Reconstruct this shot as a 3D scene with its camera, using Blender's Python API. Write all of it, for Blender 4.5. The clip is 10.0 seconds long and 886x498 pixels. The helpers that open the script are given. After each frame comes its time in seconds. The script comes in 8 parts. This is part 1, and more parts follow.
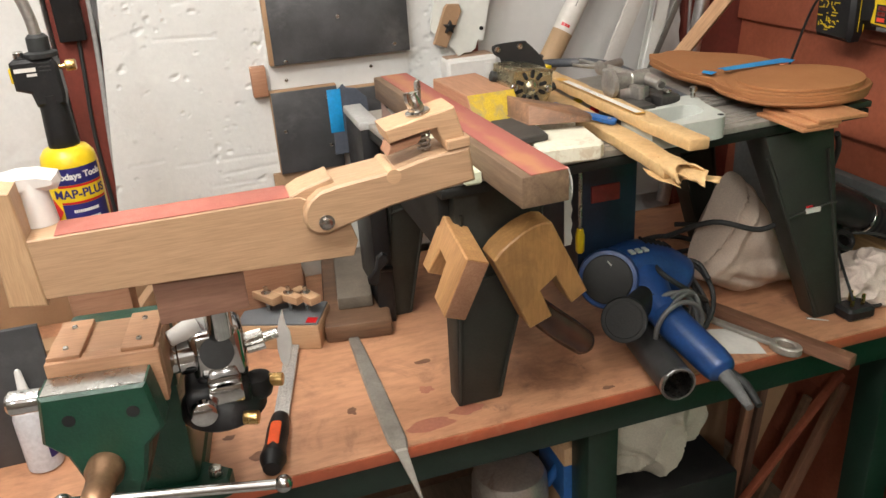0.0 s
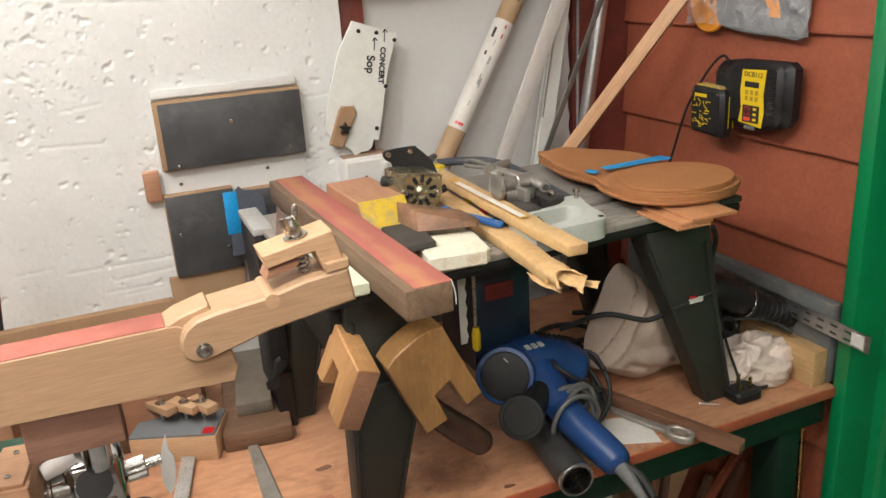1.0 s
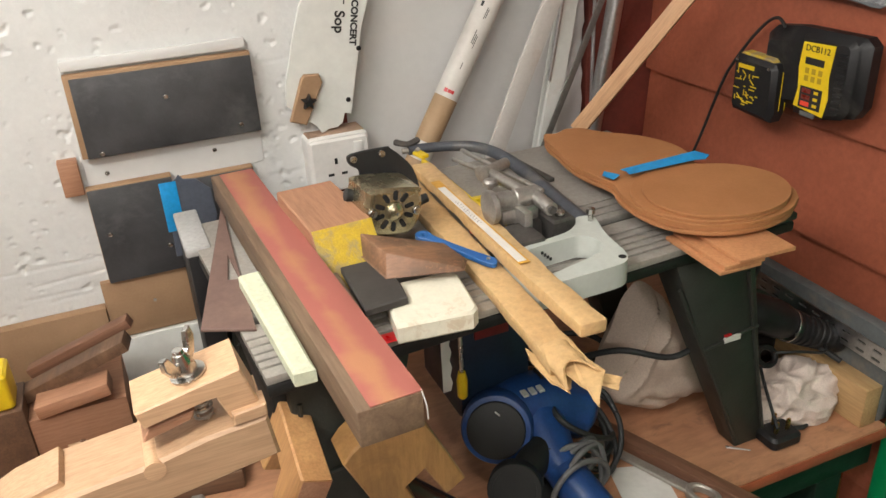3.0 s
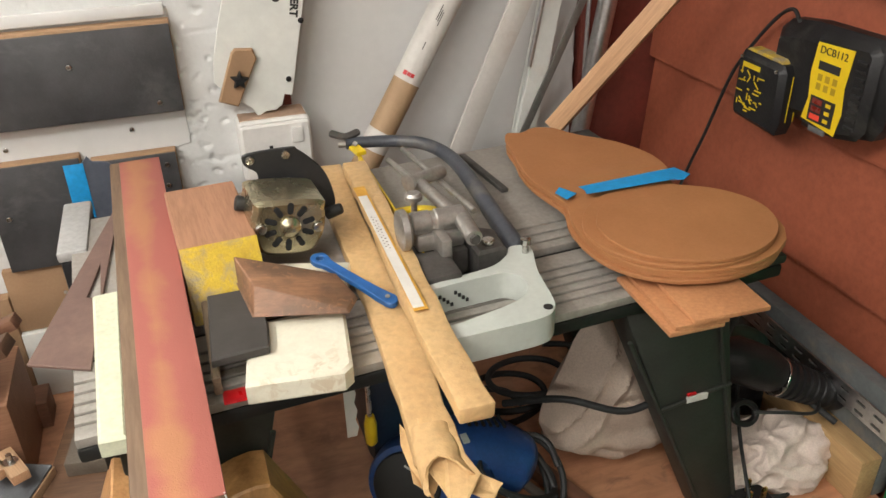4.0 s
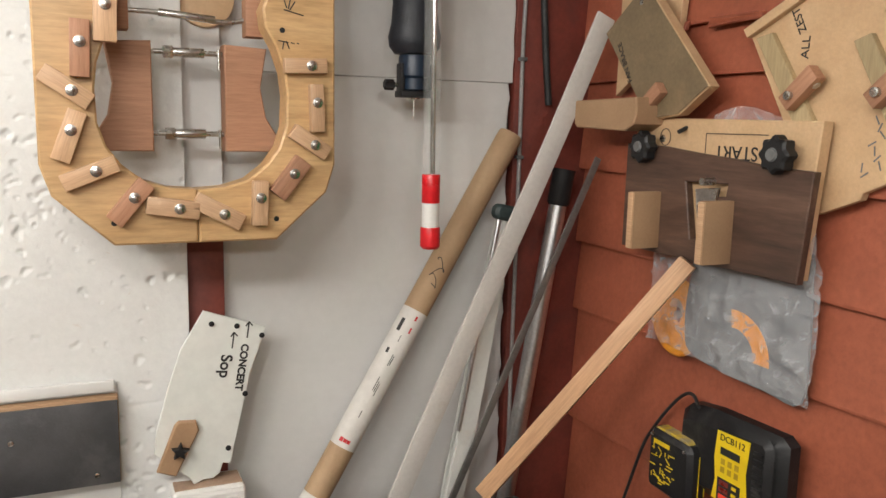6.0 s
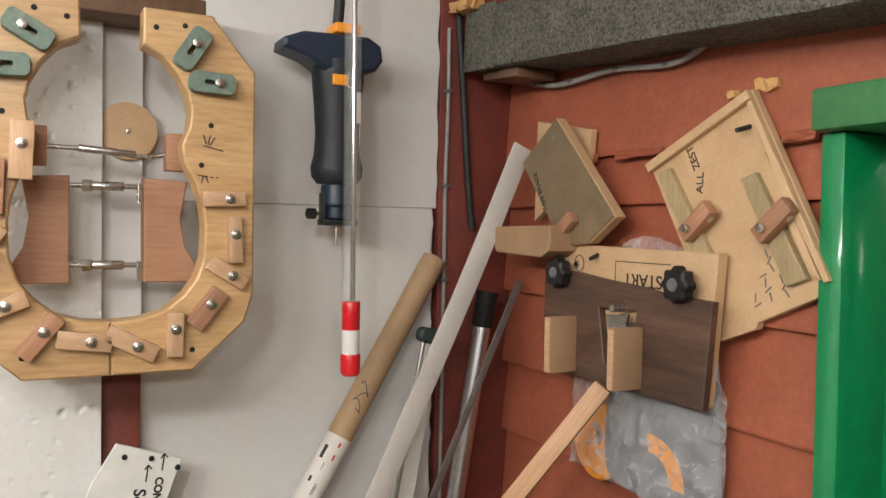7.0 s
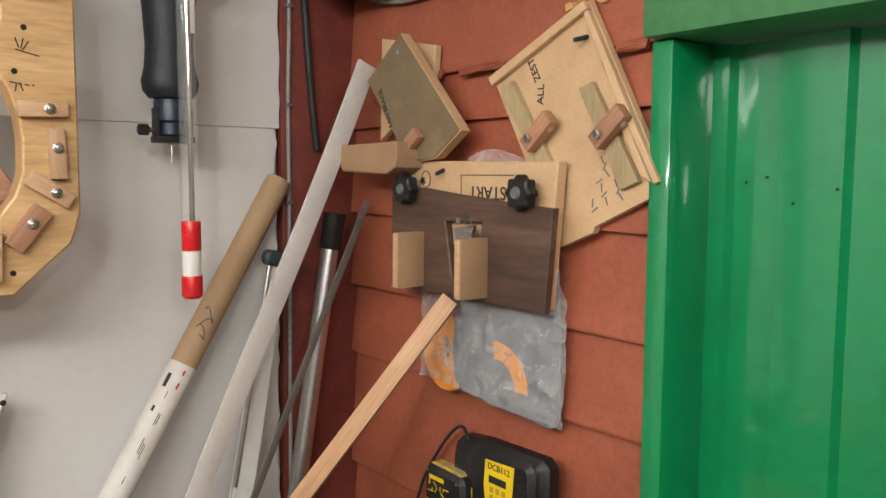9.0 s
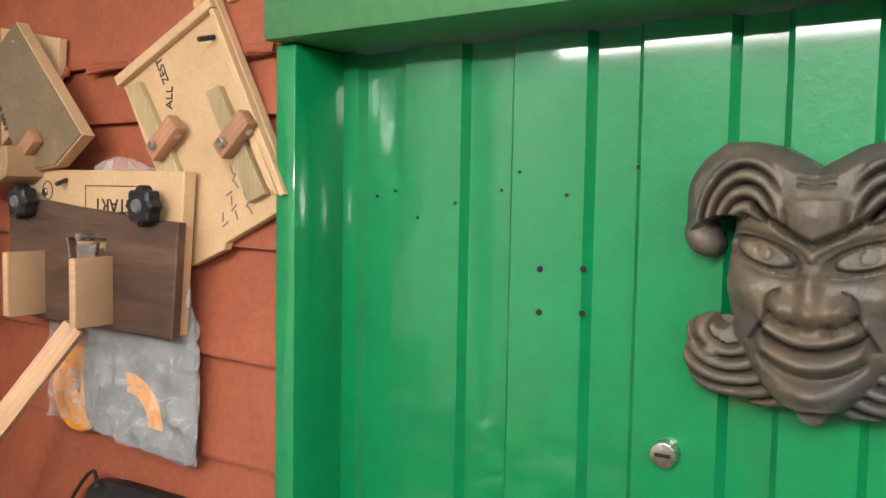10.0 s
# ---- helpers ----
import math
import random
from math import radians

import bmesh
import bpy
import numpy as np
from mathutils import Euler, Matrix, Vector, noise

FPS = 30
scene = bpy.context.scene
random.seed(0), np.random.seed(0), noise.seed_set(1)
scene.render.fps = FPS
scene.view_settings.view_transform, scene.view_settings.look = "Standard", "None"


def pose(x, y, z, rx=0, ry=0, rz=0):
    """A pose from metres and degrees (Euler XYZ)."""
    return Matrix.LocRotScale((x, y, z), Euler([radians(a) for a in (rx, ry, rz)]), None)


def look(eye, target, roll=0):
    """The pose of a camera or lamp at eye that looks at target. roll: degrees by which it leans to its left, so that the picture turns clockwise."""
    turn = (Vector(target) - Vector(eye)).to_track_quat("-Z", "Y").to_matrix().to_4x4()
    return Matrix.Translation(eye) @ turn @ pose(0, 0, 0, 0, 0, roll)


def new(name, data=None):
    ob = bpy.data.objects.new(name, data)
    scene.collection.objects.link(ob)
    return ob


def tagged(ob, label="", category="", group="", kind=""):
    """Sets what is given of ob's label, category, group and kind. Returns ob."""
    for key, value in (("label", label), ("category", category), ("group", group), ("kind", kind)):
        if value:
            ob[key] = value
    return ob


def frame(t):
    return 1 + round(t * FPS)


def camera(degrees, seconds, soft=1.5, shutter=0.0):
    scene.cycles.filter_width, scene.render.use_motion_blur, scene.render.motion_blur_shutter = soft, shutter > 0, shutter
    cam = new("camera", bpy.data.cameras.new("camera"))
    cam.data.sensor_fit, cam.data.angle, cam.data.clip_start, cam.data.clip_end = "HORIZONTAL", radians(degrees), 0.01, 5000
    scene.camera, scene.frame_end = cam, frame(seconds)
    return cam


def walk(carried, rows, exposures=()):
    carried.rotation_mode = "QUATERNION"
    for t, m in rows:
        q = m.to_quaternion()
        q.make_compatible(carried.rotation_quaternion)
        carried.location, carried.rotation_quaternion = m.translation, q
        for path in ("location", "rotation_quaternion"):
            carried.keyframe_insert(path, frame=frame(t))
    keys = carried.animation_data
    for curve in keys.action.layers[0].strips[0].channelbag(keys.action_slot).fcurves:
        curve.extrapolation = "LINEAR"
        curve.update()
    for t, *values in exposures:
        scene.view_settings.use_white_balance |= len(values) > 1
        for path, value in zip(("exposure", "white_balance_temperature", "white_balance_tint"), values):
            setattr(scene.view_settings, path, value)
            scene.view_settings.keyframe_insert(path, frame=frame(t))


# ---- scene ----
cam = camera(57.5, 10.0)
PATH = [
    (0, (0.162, 0.079, 1.629), (0.674, 1.831, 0.811), -3.9),
    (0.5, (0.182, 0.072, 1.656), (0.801, 1.828, 0.925), -3.8),
    (1, (0.208, 0.071, 1.675), (0.93, 1.813, 1.009), -3.6),
    (1.5, (0.238, 0.075, 1.69), (0.982, 1.808, 1.024), -4.5),
    (2, (0.303, 0.114, 1.724), (0.959, 1.864, 1.013), -4.7),
    (2.2, (0.345, 0.158, 1.723), (0.995, 1.9, 0.986), -3.7),
    (3.3, (0.375, 0.384, 1.751), (1.041, 2.013, 0.8), -3.0),
    (3.5, (0.425, 0.4, 1.745), (1.054, 2.032, 0.776), -3.0),
    (4, (0.567, 0.46, 1.729), (1.112, 2.111, 0.74), -1.3),
    (4.5, (0.577, 0.478, 1.748), (1.109, 2.141, 0.772), -3.3),
    (5, (0.558, 0.468, 1.787), (1.235, 2.185, 1.015), -0.5),
    (5.5, (0.55, 0.444, 1.825), (1.296, 2.224, 1.3), 0.9),
    (6, (0.531, 0.437, 1.854), (1.347, 2.237, 1.548), 1.2),
    (6.2, (0.549, 0.43, 1.86), (1.365, 2.24, 1.619), 1.0),
    (7.3, (0.572, 0.396, 1.897), (1.558, 2.136, 1.874), 1.0),
    (7.5, (0.572, 0.394, 1.897), (1.605, 2.106, 1.874), 1.0),
    (8, (0.575, 0.394, 1.893), (1.723, 2.031, 1.841), 1.1),
    (8.5, (0.581, 0.401, 1.877), (1.781, 1.997, 1.767), 0.8),
    (9, (0.575, 0.407, 1.847), (1.808, 1.971, 1.667), 0.4),
    (9.5, (0.618, 0.384, 1.85), (2.058, 1.761, 1.672), 0.7),
    (10, (0.707, 0.363, 1.842), (2.375, 1.458, 1.714), 1.0),
]
walk(cam, [(t, look(eye, target, roll)) for t, eye, target, roll in PATH], [(0.0, 0.06), (1.5, 0.0), (3.5, -0.08), (4.5, 0.03), (6.0, -0.08), (7.5, 0.0), (8.0, 0.08), (8.5, 0.13), (9.0, 0.06), (9.5, 0.28), (10.0, 0.45)])

# ---- light: one fluorescent tube across the bench end, five point lamps added as fill ----
world = bpy.data.worlds.new("world")
scene.world = world
world.use_nodes = True
world.node_tree.nodes["Background"].inputs[0].default_value = (0.9, 0.95, 1.0, 1)
world.node_tree.nodes["Background"].inputs[1].default_value = 0.25


def lamp(name, where, power, radius=0.07, colour=(1.0, 0.958, 0.905)):
    data = bpy.data.lights.new(name, "POINT")
    data.energy, data.color, data.shadow_soft_size = power, colour, radius
    ob = new(name, data)
    ob.location = where
    return ob


# three added fills in front of the tube, to brighten the white wall
for x in (-0.48, -0.08, 0.32):
    lamp("fill_lamp", (x, 0.36, 2.36), 11.0)
# two more fills set further back, with no known fitting there
for x in (-0.6, 0.3):
    lamp("fill_lamp", (x, -1.0, 2.36), 24.0)

TUBE = bpy.data.materials.new("lit_fluorescent_tube")
TUBE.use_nodes = True
TUBE.node_tree.nodes["Principled BSDF"].inputs["Base Color"].default_value = (0.9, 0.9, 0.9, 1)
TUBE.node_tree.nodes["Principled BSDF"].inputs["Emission Color"].default_value = (1.0, 0.965, 0.915, 1)
TUBE.node_tree.nodes["Principled BSDF"].inputs["Emission Strength"].default_value = 66.0


# ---- materials ----
def ramp(nt, pairs):
    n = nt.nodes.new("ShaderNodeValToRGB")
    els = n.color_ramp.elements
    while len(els) < len(pairs):
        els.new(0.5)
    for e, (p, c) in zip(els, pairs):
        e.position, e.color = p, (*c, 1) if len(c) == 3 else c
    return n


def shade(c, k):
    return tuple(min(1.0, v * k) for v in c)


def base_nodes(name, rough, metal, coat=0.0, spec=0.5):
    m = bpy.data.materials.new(name)
    m.use_nodes = True
    nt = m.node_tree
    b = nt.nodes["Principled BSDF"]
    b.inputs["Roughness"].default_value, b.inputs["Metallic"].default_value = rough, metal
    b.inputs["Coat Weight"].default_value = coat
    b.inputs["Coat Roughness"].default_value = 0.07
    b.inputs["Specular IOR Level"].default_value = spec
    co = nt.nodes.new("ShaderNodeTexCoord")
    return m, nt, b, co


def link(nt, a, b):
    nt.links.new(a, b)


def noise_node(nt, vec, scale, detail=4.0, rough=0.55, dist=0.0):
    n = nt.nodes.new("ShaderNodeTexNoise")
    n.inputs["Scale"].default_value, n.inputs["Detail"].default_value = scale, detail
    n.inputs["Roughness"].default_value, n.inputs["Distortion"].default_value = rough, dist
    link(nt, vec, n.inputs["Vector"])
    return n


def mix_node(nt, fac, a, b, mode="MIX"):
    n = nt.nodes.new("ShaderNodeMix")
    n.data_type, n.blend_type = "RGBA", mode
    for sock, v in ((n.inputs[0], fac), (n.inputs[6], a), (n.inputs[7], b)):
        if isinstance(v, bpy.types.NodeSocket):
            link(nt, v, sock)
        elif isinstance(v, (int, float)):
            sock.default_value = v
        else:
            sock.default_value = (*v, 1)
    return n.outputs[2]


def bump_to(nt, b, height, strength, distance=0.002):
    n = nt.nodes.new("ShaderNodeBump")
    n.inputs["Strength"].default_value, n.inputs["Distance"].default_value = strength, distance
    link(nt, height, n.inputs["Height"])
    link(nt, n.outputs[0], b.inputs["Normal"])


def vary_rough(nt, b, fac, lo, hi):
    n = nt.nodes.new("ShaderNodeMapRange")
    n.inputs[3].default_value, n.inputs[4].default_value = lo, hi
    link(nt, fac, n.inputs[0])
    link(nt, n.outputs[0], b.inputs["Roughness"])


def surf(name, c, c2=None, rough=0.6, metal=0.0, scale=14.0, fine=160.0, bump=0.15, dirt=None, dirt_at=0.62, coat=0.0, spec=0.5, grainy=1.0):
    """Paint, plastic, metal, card: two scales of tone, fine relief, patches of dirt."""
    m, nt, b, co = base_nodes(name, rough, metal, coat, spec)
    c2 = c2 or shade(c, 0.72)
    big = noise_node(nt, co.outputs["Object"], scale, 5, 0.6)
    small = noise_node(nt, co.outputs["Object"], fine, 3, 0.6)
    r = ramp(nt, [(0.33, c), (0.72, c2)])
    link(nt, big.outputs[0], r.inputs[0])
    lo, hi = 1 - 0.14 * grainy, 1 + 0.08 * grainy
    grain = ramp(nt, [(0.3, (lo, lo, lo)), (0.7, (hi, hi, hi))])
    link(nt, small.outputs[0], grain.inputs[0])
    col = mix_node(nt, 1.0, r.outputs[0], grain.outputs[0], "MULTIPLY")
    if dirt:
        far = noise_node(nt, co.outputs["Object"], scale * 0.55, 8, 0.68, 0.4)
        k = ramp(nt, [(dirt_at - 0.06, (0, 0, 0)), (dirt_at + 0.12, (1, 1, 1))])
        link(nt, far.outputs[0], k.inputs[0])
        col = mix_node(nt, k.outputs[0], col, dirt)
    link(nt, col, b.inputs["Base Color"])
    vary_rough(nt, b, big.outputs[0], max(0.03, rough - 0.12), min(1, rough + 0.12))
    bump_to(nt, b, small.outputs[0], bump, 0.0015)
    return m


def wood(name, c, c2, axis=0, grain=60.0, rough=0.55, bump=0.12, stain=None, stretch=14.0, coat=0.0):
    """Grain runs along a local axis; each piece has its own tone."""
    m, nt, b, co = base_nodes(name, rough, 0.0, coat)
    mp = nt.nodes.new("ShaderNodeMapping")
    sc = [grain, grain, grain]
    sc[axis] = grain / stretch
    mp.inputs["Scale"].default_value = sc
    info = nt.nodes.new("ShaderNodeObjectInfo")
    link(nt, co.outputs["Object"], mp.inputs["Vector"])
    g = noise_node(nt, mp.outputs[0], 1.0, 6, 0.62, 0.7)
    f = noise_node(nt, mp.outputs[0], 5.0, 3, 0.7)
    r = ramp(nt, [(0.3, c2), (0.5, tuple((p + q) / 2 for p, q in zip(c, c2))), (0.68, c)])
    link(nt, g.outputs[0], r.inputs[0])
    fr = ramp(nt, [(0.3, (0.8, 0.78, 0.75)), (0.6, (1.05, 1.05, 1.05))])
    link(nt, f.outputs[0], fr.inputs[0])
    col = mix_node(nt, 1.0, r.outputs[0], fr.outputs[0], "MULTIPLY")
    tone = ramp(nt, [(0.0, (0.86, 0.85, 0.84)), (1.0, (1.1, 1.08, 1.06))])
    link(nt, info.outputs["Random"], tone.inputs[0])
    col = mix_node(nt, 1.0, col, tone.outputs[0], "MULTIPLY")
    if stain:
        s = noise_node(nt, co.outputs["Object"], 9.0, 7, 0.65, 0.6)
        k = ramp(nt, [(0.52, (0, 0, 0)), (0.7, (1, 1, 1))])
        link(nt, s.outputs[0], k.inputs[0])
        col = mix_node(nt, k.outputs[0], col, stain)
    link(nt, col, b.inputs["Base Color"])
    vary_rough(nt, b, g.outputs[0], rough - 0.1, rough + 0.12)
    bump_to(nt, b, f.outputs[0], bump, 0.001)
    return m


def speckle(name, cols, scale=420.0, rough=0.95, bump=0.6):
    """Mineral felt, sandpaper: coloured grains."""
    m, nt, b, co = base_nodes(name, rough, 0.0)
    v = nt.nodes.new("ShaderNodeTexVoronoi")
    v.inputs["Scale"].default_value = scale
    link(nt, co.outputs["Object"], v.inputs["Vector"])
    sep = nt.nodes.new("ShaderNodeSeparateColor")
    link(nt, v.outputs["Color"], sep.inputs[0])
    r = ramp(nt, [(i / max(1, len(cols) - 1), c) for i, c in enumerate(cols)])
    link(nt, sep.outputs[0], r.inputs[0])
    n = noise_node(nt, co.outputs["Object"], 12.0, 6, 0.65)
    k = ramp(nt, [(0.35, (0.72, 0.7, 0.68)), (0.65, (1.12, 1.1, 1.08))])
    link(nt, n.outputs[0], k.inputs[0])
    link(nt, mix_node(nt, 1.0, r.outputs[0], k.outputs[0], "MULTIPLY"), b.inputs["Base Color"])
    bump_to(nt, b, v.outputs["Distance"], bump, 0.0012)
    return m


def clear(name, tint, rough, alpha, relief=0.5):
    """Thin clear film: part transparent, part glossy."""
    m, nt, b, co = base_nodes(name, rough, 0.0)
    b.inputs["Base Color"].default_value = (*tint, 1)
    n = noise_node(nt, co.outputs["Object"], 38.0, 5, 0.6, 1.2)
    k = nt.nodes.new("ShaderNodeMapRange")
    k.inputs[1].default_value, k.inputs[2].default_value = 0.35, 0.75
    k.inputs[3].default_value, k.inputs[4].default_value = alpha * 0.6, min(1.0, alpha * 1.6)
    link(nt, n.outputs[0], k.inputs[0])
    link(nt, k.outputs[0], b.inputs["Alpha"])
    if relief:
        bump_to(nt, b, n.outputs[0], relief, 0.006)
    return m


def stains(m, colour, scale, at, most):
    """Small scattered marks with soft outlines over a finished material."""
    nt = m.node_tree
    b = nt.nodes["Principled BSDF"]
    under = b.inputs["Base Color"].links[0].from_socket
    co = nt.nodes.new("ShaderNodeTexCoord")
    fine = noise_node(nt, co.outputs["Object"], scale, 5, 0.62, 0.8)
    wide = noise_node(nt, co.outputs["Object"], scale * 0.11, 3, 0.6)
    k = ramp(nt, [(at, (0, 0, 0)), (min(1.0, at + 0.10), (most, most, most))])
    link(nt, fine.outputs[0], k.inputs[0])
    k2 = ramp(nt, [(0.44, (0, 0, 0)), (0.62, (1, 1, 1))])
    link(nt, wide.outputs[0], k2.inputs[0])
    fac = mix_node(nt, 1.0, k.outputs[0], k2.outputs[0], "MULTIPLY")
    link(nt, mix_node(nt, fac, under, colour), b.inputs["Base Color"])


DIMWALL = surf("dark_unseen_wall", (0.30, 0.26, 0.21), (0.20, 0.17, 0.14), 0.8, scale=2, fine=30)
PLASTER = surf("white_painted_board", (0.665, 0.67, 0.655), (0.625, 0.63, 0.615), 0.6, scale=3, fine=60, bump=0.22, dirt=(0.56, 0.54, 0.51), dirt_at=0.70, grainy=0.2)
FOAM = surf("white_painted_polystyrene", (0.695, 0.705, 0.690), (0.635, 0.645, 0.630), 0.62, scale=5, fine=120, bump=0.35, dirt=(0.55, 0.49, 0.43), dirt_at=0.72, grainy=0.3)
stains(FOAM, (0.46, 0.33, 0.24), 46.0, 0.665, 0.55)
CEIL = surf("white_ceiling_paint", (0.75, 0.74, 0.72), (0.7, 0.69, 0.67), 0.8, scale=2, fine=50)
CONCRETE = surf("grey_concrete", (0.38, 0.37, 0.35), (0.28, 0.27, 0.25), 0.9, scale=4, fine=90, bump=0.4)
RED = surf("red_brown_wood_stain", (0.365, 0.104, 0.054), (0.285, 0.078, 0.040), 0.55, scale=9, fine=110, bump=0.4, dirt=(0.15, 0.045, 0.03), dirt_at=0.68)
REDPOST = surf("dark_red_painted_post", (0.20, 0.040, 0.026), (0.13, 0.03, 0.02), 0.6, scale=12, fine=120, bump=0.3, dirt=(0.10, 0.03, 0.025))
GREEN = surf("gloss_green_paint", (0.001, 0.212, 0.068), (0.001, 0.182, 0.058), 0.40, scale=6, fine=55, bump=0.5, coat=0.8, spec=0.3, grainy=0.5)
GREENHEAD = surf("faded_green_paint", (0.055, 0.20, 0.075), (0.045, 0.17, 0.062), 0.45, scale=7, fine=80, bump=0.15)
DKGREEN = surf("dark_green_paint", (0.007, 0.024, 0.015), (0.005, 0.015, 0.010), 0.42, scale=12, fine=120, bump=0.25)
VICEGREEN = surf("green_hammered_enamel", (0.012, 0.068, 0.040), (0.008, 0.043, 0.026), 0.35, scale=20, fine=260, bump=0.35, dirt=(0.10, 0.06, 0.03), dirt_at=0.68)
BENCHTOP = wood("worn_varnished_hardboard", (0.53, 0.285, 0.165), (0.44, 0.22, 0.125), 0, 16, 0.42, 0.08, stain=(0.26, 0.12, 0.07), stretch=4)
stains(BENCHTOP, (0.17, 0.085, 0.06), 26.0, 0.60, 0.6)
BENCHEDGE = surf("red_oxide_edge", (0.46, 0.115, 0.05), (0.36, 0.09, 0.045), 0.55, scale=20, fine=150, dirt=(0.45, 0.25, 0.14), grainy=0.4)
BEECH = wood("pale_beech", (0.54, 0.355, 0.215), (0.49, 0.315, 0.185), 0, 120, 0.48, 0.08, stretch=24)
BEECHZ = wood("pale_beech_upright", (0.59, 0.395, 0.23), (0.50, 0.32, 0.175), 2, 110, 0.48, 0.08, stretch=18)
PINE = wood("golden_varnished_pine", (0.57, 0.385, 0.195), (0.44, 0.275, 0.125), 0, 32, 0.4, 0.08, stretch=8)
PLY = surf("birch_plywood", (0.585, 0.405, 0.235), (0.50, 0.325, 0.175), 0.55, scale=13, fine=210, bump=0.1, dirt=(0.46, 0.30, 0.165), dirt_at=0.62, grainy=0.6)
CEDAR = wood("pinkish_cedar", (0.40, 0.215, 0.13), (0.33, 0.165, 0.095), 0, 60, 0.6, 0.12, stretch=12)
BROWN = wood("brown_hardwood", (0.25, 0.125, 0.075), (0.16, 0.075, 0.045), 0, 80, 0.55, 0.2, stretch=14)
OLDWOOD = wood("dark_oiled_wood", (0.17, 0.095, 0.055), (0.09, 0.05, 0.03), 1, 60, 0.5, 0.25, stretch=10)
WALNUT = wood("dark_walnut", (0.150, 0.085, 0.058), (0.045, 0.025, 0.018), 0, 40, 0.5, 0.15, stretch=9)
GREYWOOD = wood("weathered_grey_wood", (0.30, 0.235, 0.165), (0.20, 0.15, 0.10), 1, 60, 0.7, 0.2, stretch=12)
STRIPWOOD = wood("greenish_wood_strip", (0.44, 0.35, 0.20), (0.36, 0.28, 0.15), 1, 60, 0.6, 0.12, stretch=12)
MDF = surf("brown_mdf", (0.36, 0.225, 0.125), (0.31, 0.19, 0.105), 0.75, scale=14, fine=260, bump=0.1, grainy=0.4)
CARD = surf("brown_hardboard_card", (0.38, 0.165, 0.062), (0.33, 0.138, 0.050), 0.75, scale=10, fine=220, bump=0.08, grainy=0.4)
ORANGEPLY = surf("orange_brown_veneer", (0.50, 0.235, 0.105), (0.43, 0.19, 0.085), 0.6, scale=22, fine=240)
KRAFT = surf("kraft_cardboard", (0.42, 0.285, 0.165), (0.36, 0.235, 0.13), 0.65, scale=12, fine=140, grainy=0.4)
PAPER = surf("white_label_paper", (0.72, 0.70, 0.66), (0.62, 0.60, 0.56), 0.6, scale=14, fine=100, grainy=0.4)
WRAP = surf("crumpled_brown_paper", (0.62, 0.42, 0.205), (0.54, 0.345, 0.16), 0.5, scale=26, fine=120, bump=0.6)
SAND = speckle("red_sandpaper", [(0.36, 0.11, 0.085), (0.44, 0.15, 0.115), (0.40, 0.13, 0.10)], 1400, 0.85, 0.25)
ANTHRACITE = surf("dark_grey_abrasive_board", (0.070, 0.072, 0.075), (0.032, 0.033, 0.036), 0.5, scale=13, fine=300, bump=0.25, dirt=(0.105, 0.105, 0.105), dirt_at=0.60, grainy=0.4)
PLATEW = surf("white_plastic_sheet", (0.72, 0.74, 0.70), (0.68, 0.70, 0.66), 0.35, scale=12, fine=60, bump=0.06, dirt=(0.60, 0.58, 0.50), dirt_at=0.7, grainy=0.4)
WHITEP = surf("white_plastic", (0.74, 0.73, 0.70), (0.69, 0.68, 0.65), 0.35, scale=12, fine=90, bump=0.05, grainy=0.4)
CREAM = surf("cream_foam_block", (0.78, 0.755, 0.62), (0.72, 0.68, 0.54), 0.7, scale=24, fine=200, dirt=(0.62, 0.47, 0.33), dirt_at=0.66, grainy=0.4)
stains(CREAM, (0.50, 0.37, 0.22), 75.0, 0.50, 0.5)
BLACK = surf("black_plastic", (0.015, 0.015, 0.016), (0.010, 0.010, 0.011), 0.45, spec=0.35, scale=20, fine=300, bump=0.2, dirt=(0.05, 0.047, 0.042), dirt_at=0.64)
LEGGREEN = surf("dusty_green_black_plastic", (0.030, 0.034, 0.027), (0.020, 0.022, 0.018), 0.55, scale=12, fine=260, bump=0.25, dirt=(0.030, 0.027, 0.022), dirt_at=0.60)
RUBBER = surf("grey_black_rubber", (0.024, 0.026, 0.026), (0.017, 0.018, 0.018), 0.6, scale=30, fine=200)
WALLCABLE = surf("pale_grey_cable", (0.34, 0.34, 0.33), (0.27, 0.27, 0.26), 0.5, scale=30, fine=200)
GREYCABLE = surf("grey_cable_sheath", (0.15, 0.155, 0.155), (0.11, 0.11, 0.11), 0.5, scale=30, fine=200)
TABLEGREY = surf("dusty_cast_aluminium_table", (0.37, 0.35, 0.315), (0.285, 0.265, 0.235), 0.55, metal=0.2, scale=9, fine=180, dirt=(0.30, 0.24, 0.17), dirt_at=0.6)
ALU = surf("brushed_aluminium", (0.66, 0.67, 0.68), (0.56, 0.57, 0.58), 0.34, metal=1.0, scale=12, fine=180, bump=0.08)
DARKSTEEL = surf("dark_machined_steel", (0.12, 0.112, 0.105), (0.075, 0.07, 0.066), 0.42, metal=0.5, scale=30, fine=220, bump=0.15, dirt=(0.16, 0.13, 0.10), dirt_at=0.64)
CAST = surf("dusty_cast_metal", (0.50, 0.48, 0.45), (0.36, 0.34, 0.32), 0.36, metal=0.75, scale=30, fine=200, dirt=(0.20, 0.15, 0.10))
CHROME = surf("chrome_plating", (0.64, 0.64, 0.64), (0.50, 0.50, 0.50), 0.10, metal=1.0, scale=10, fine=90, bump=0.03)
STEEL = surf("bright_zinc_steel", (0.62, 0.61, 0.58), (0.46, 0.45, 0.43), 0.27, metal=1.0, scale=40, fine=220, bump=0.12)
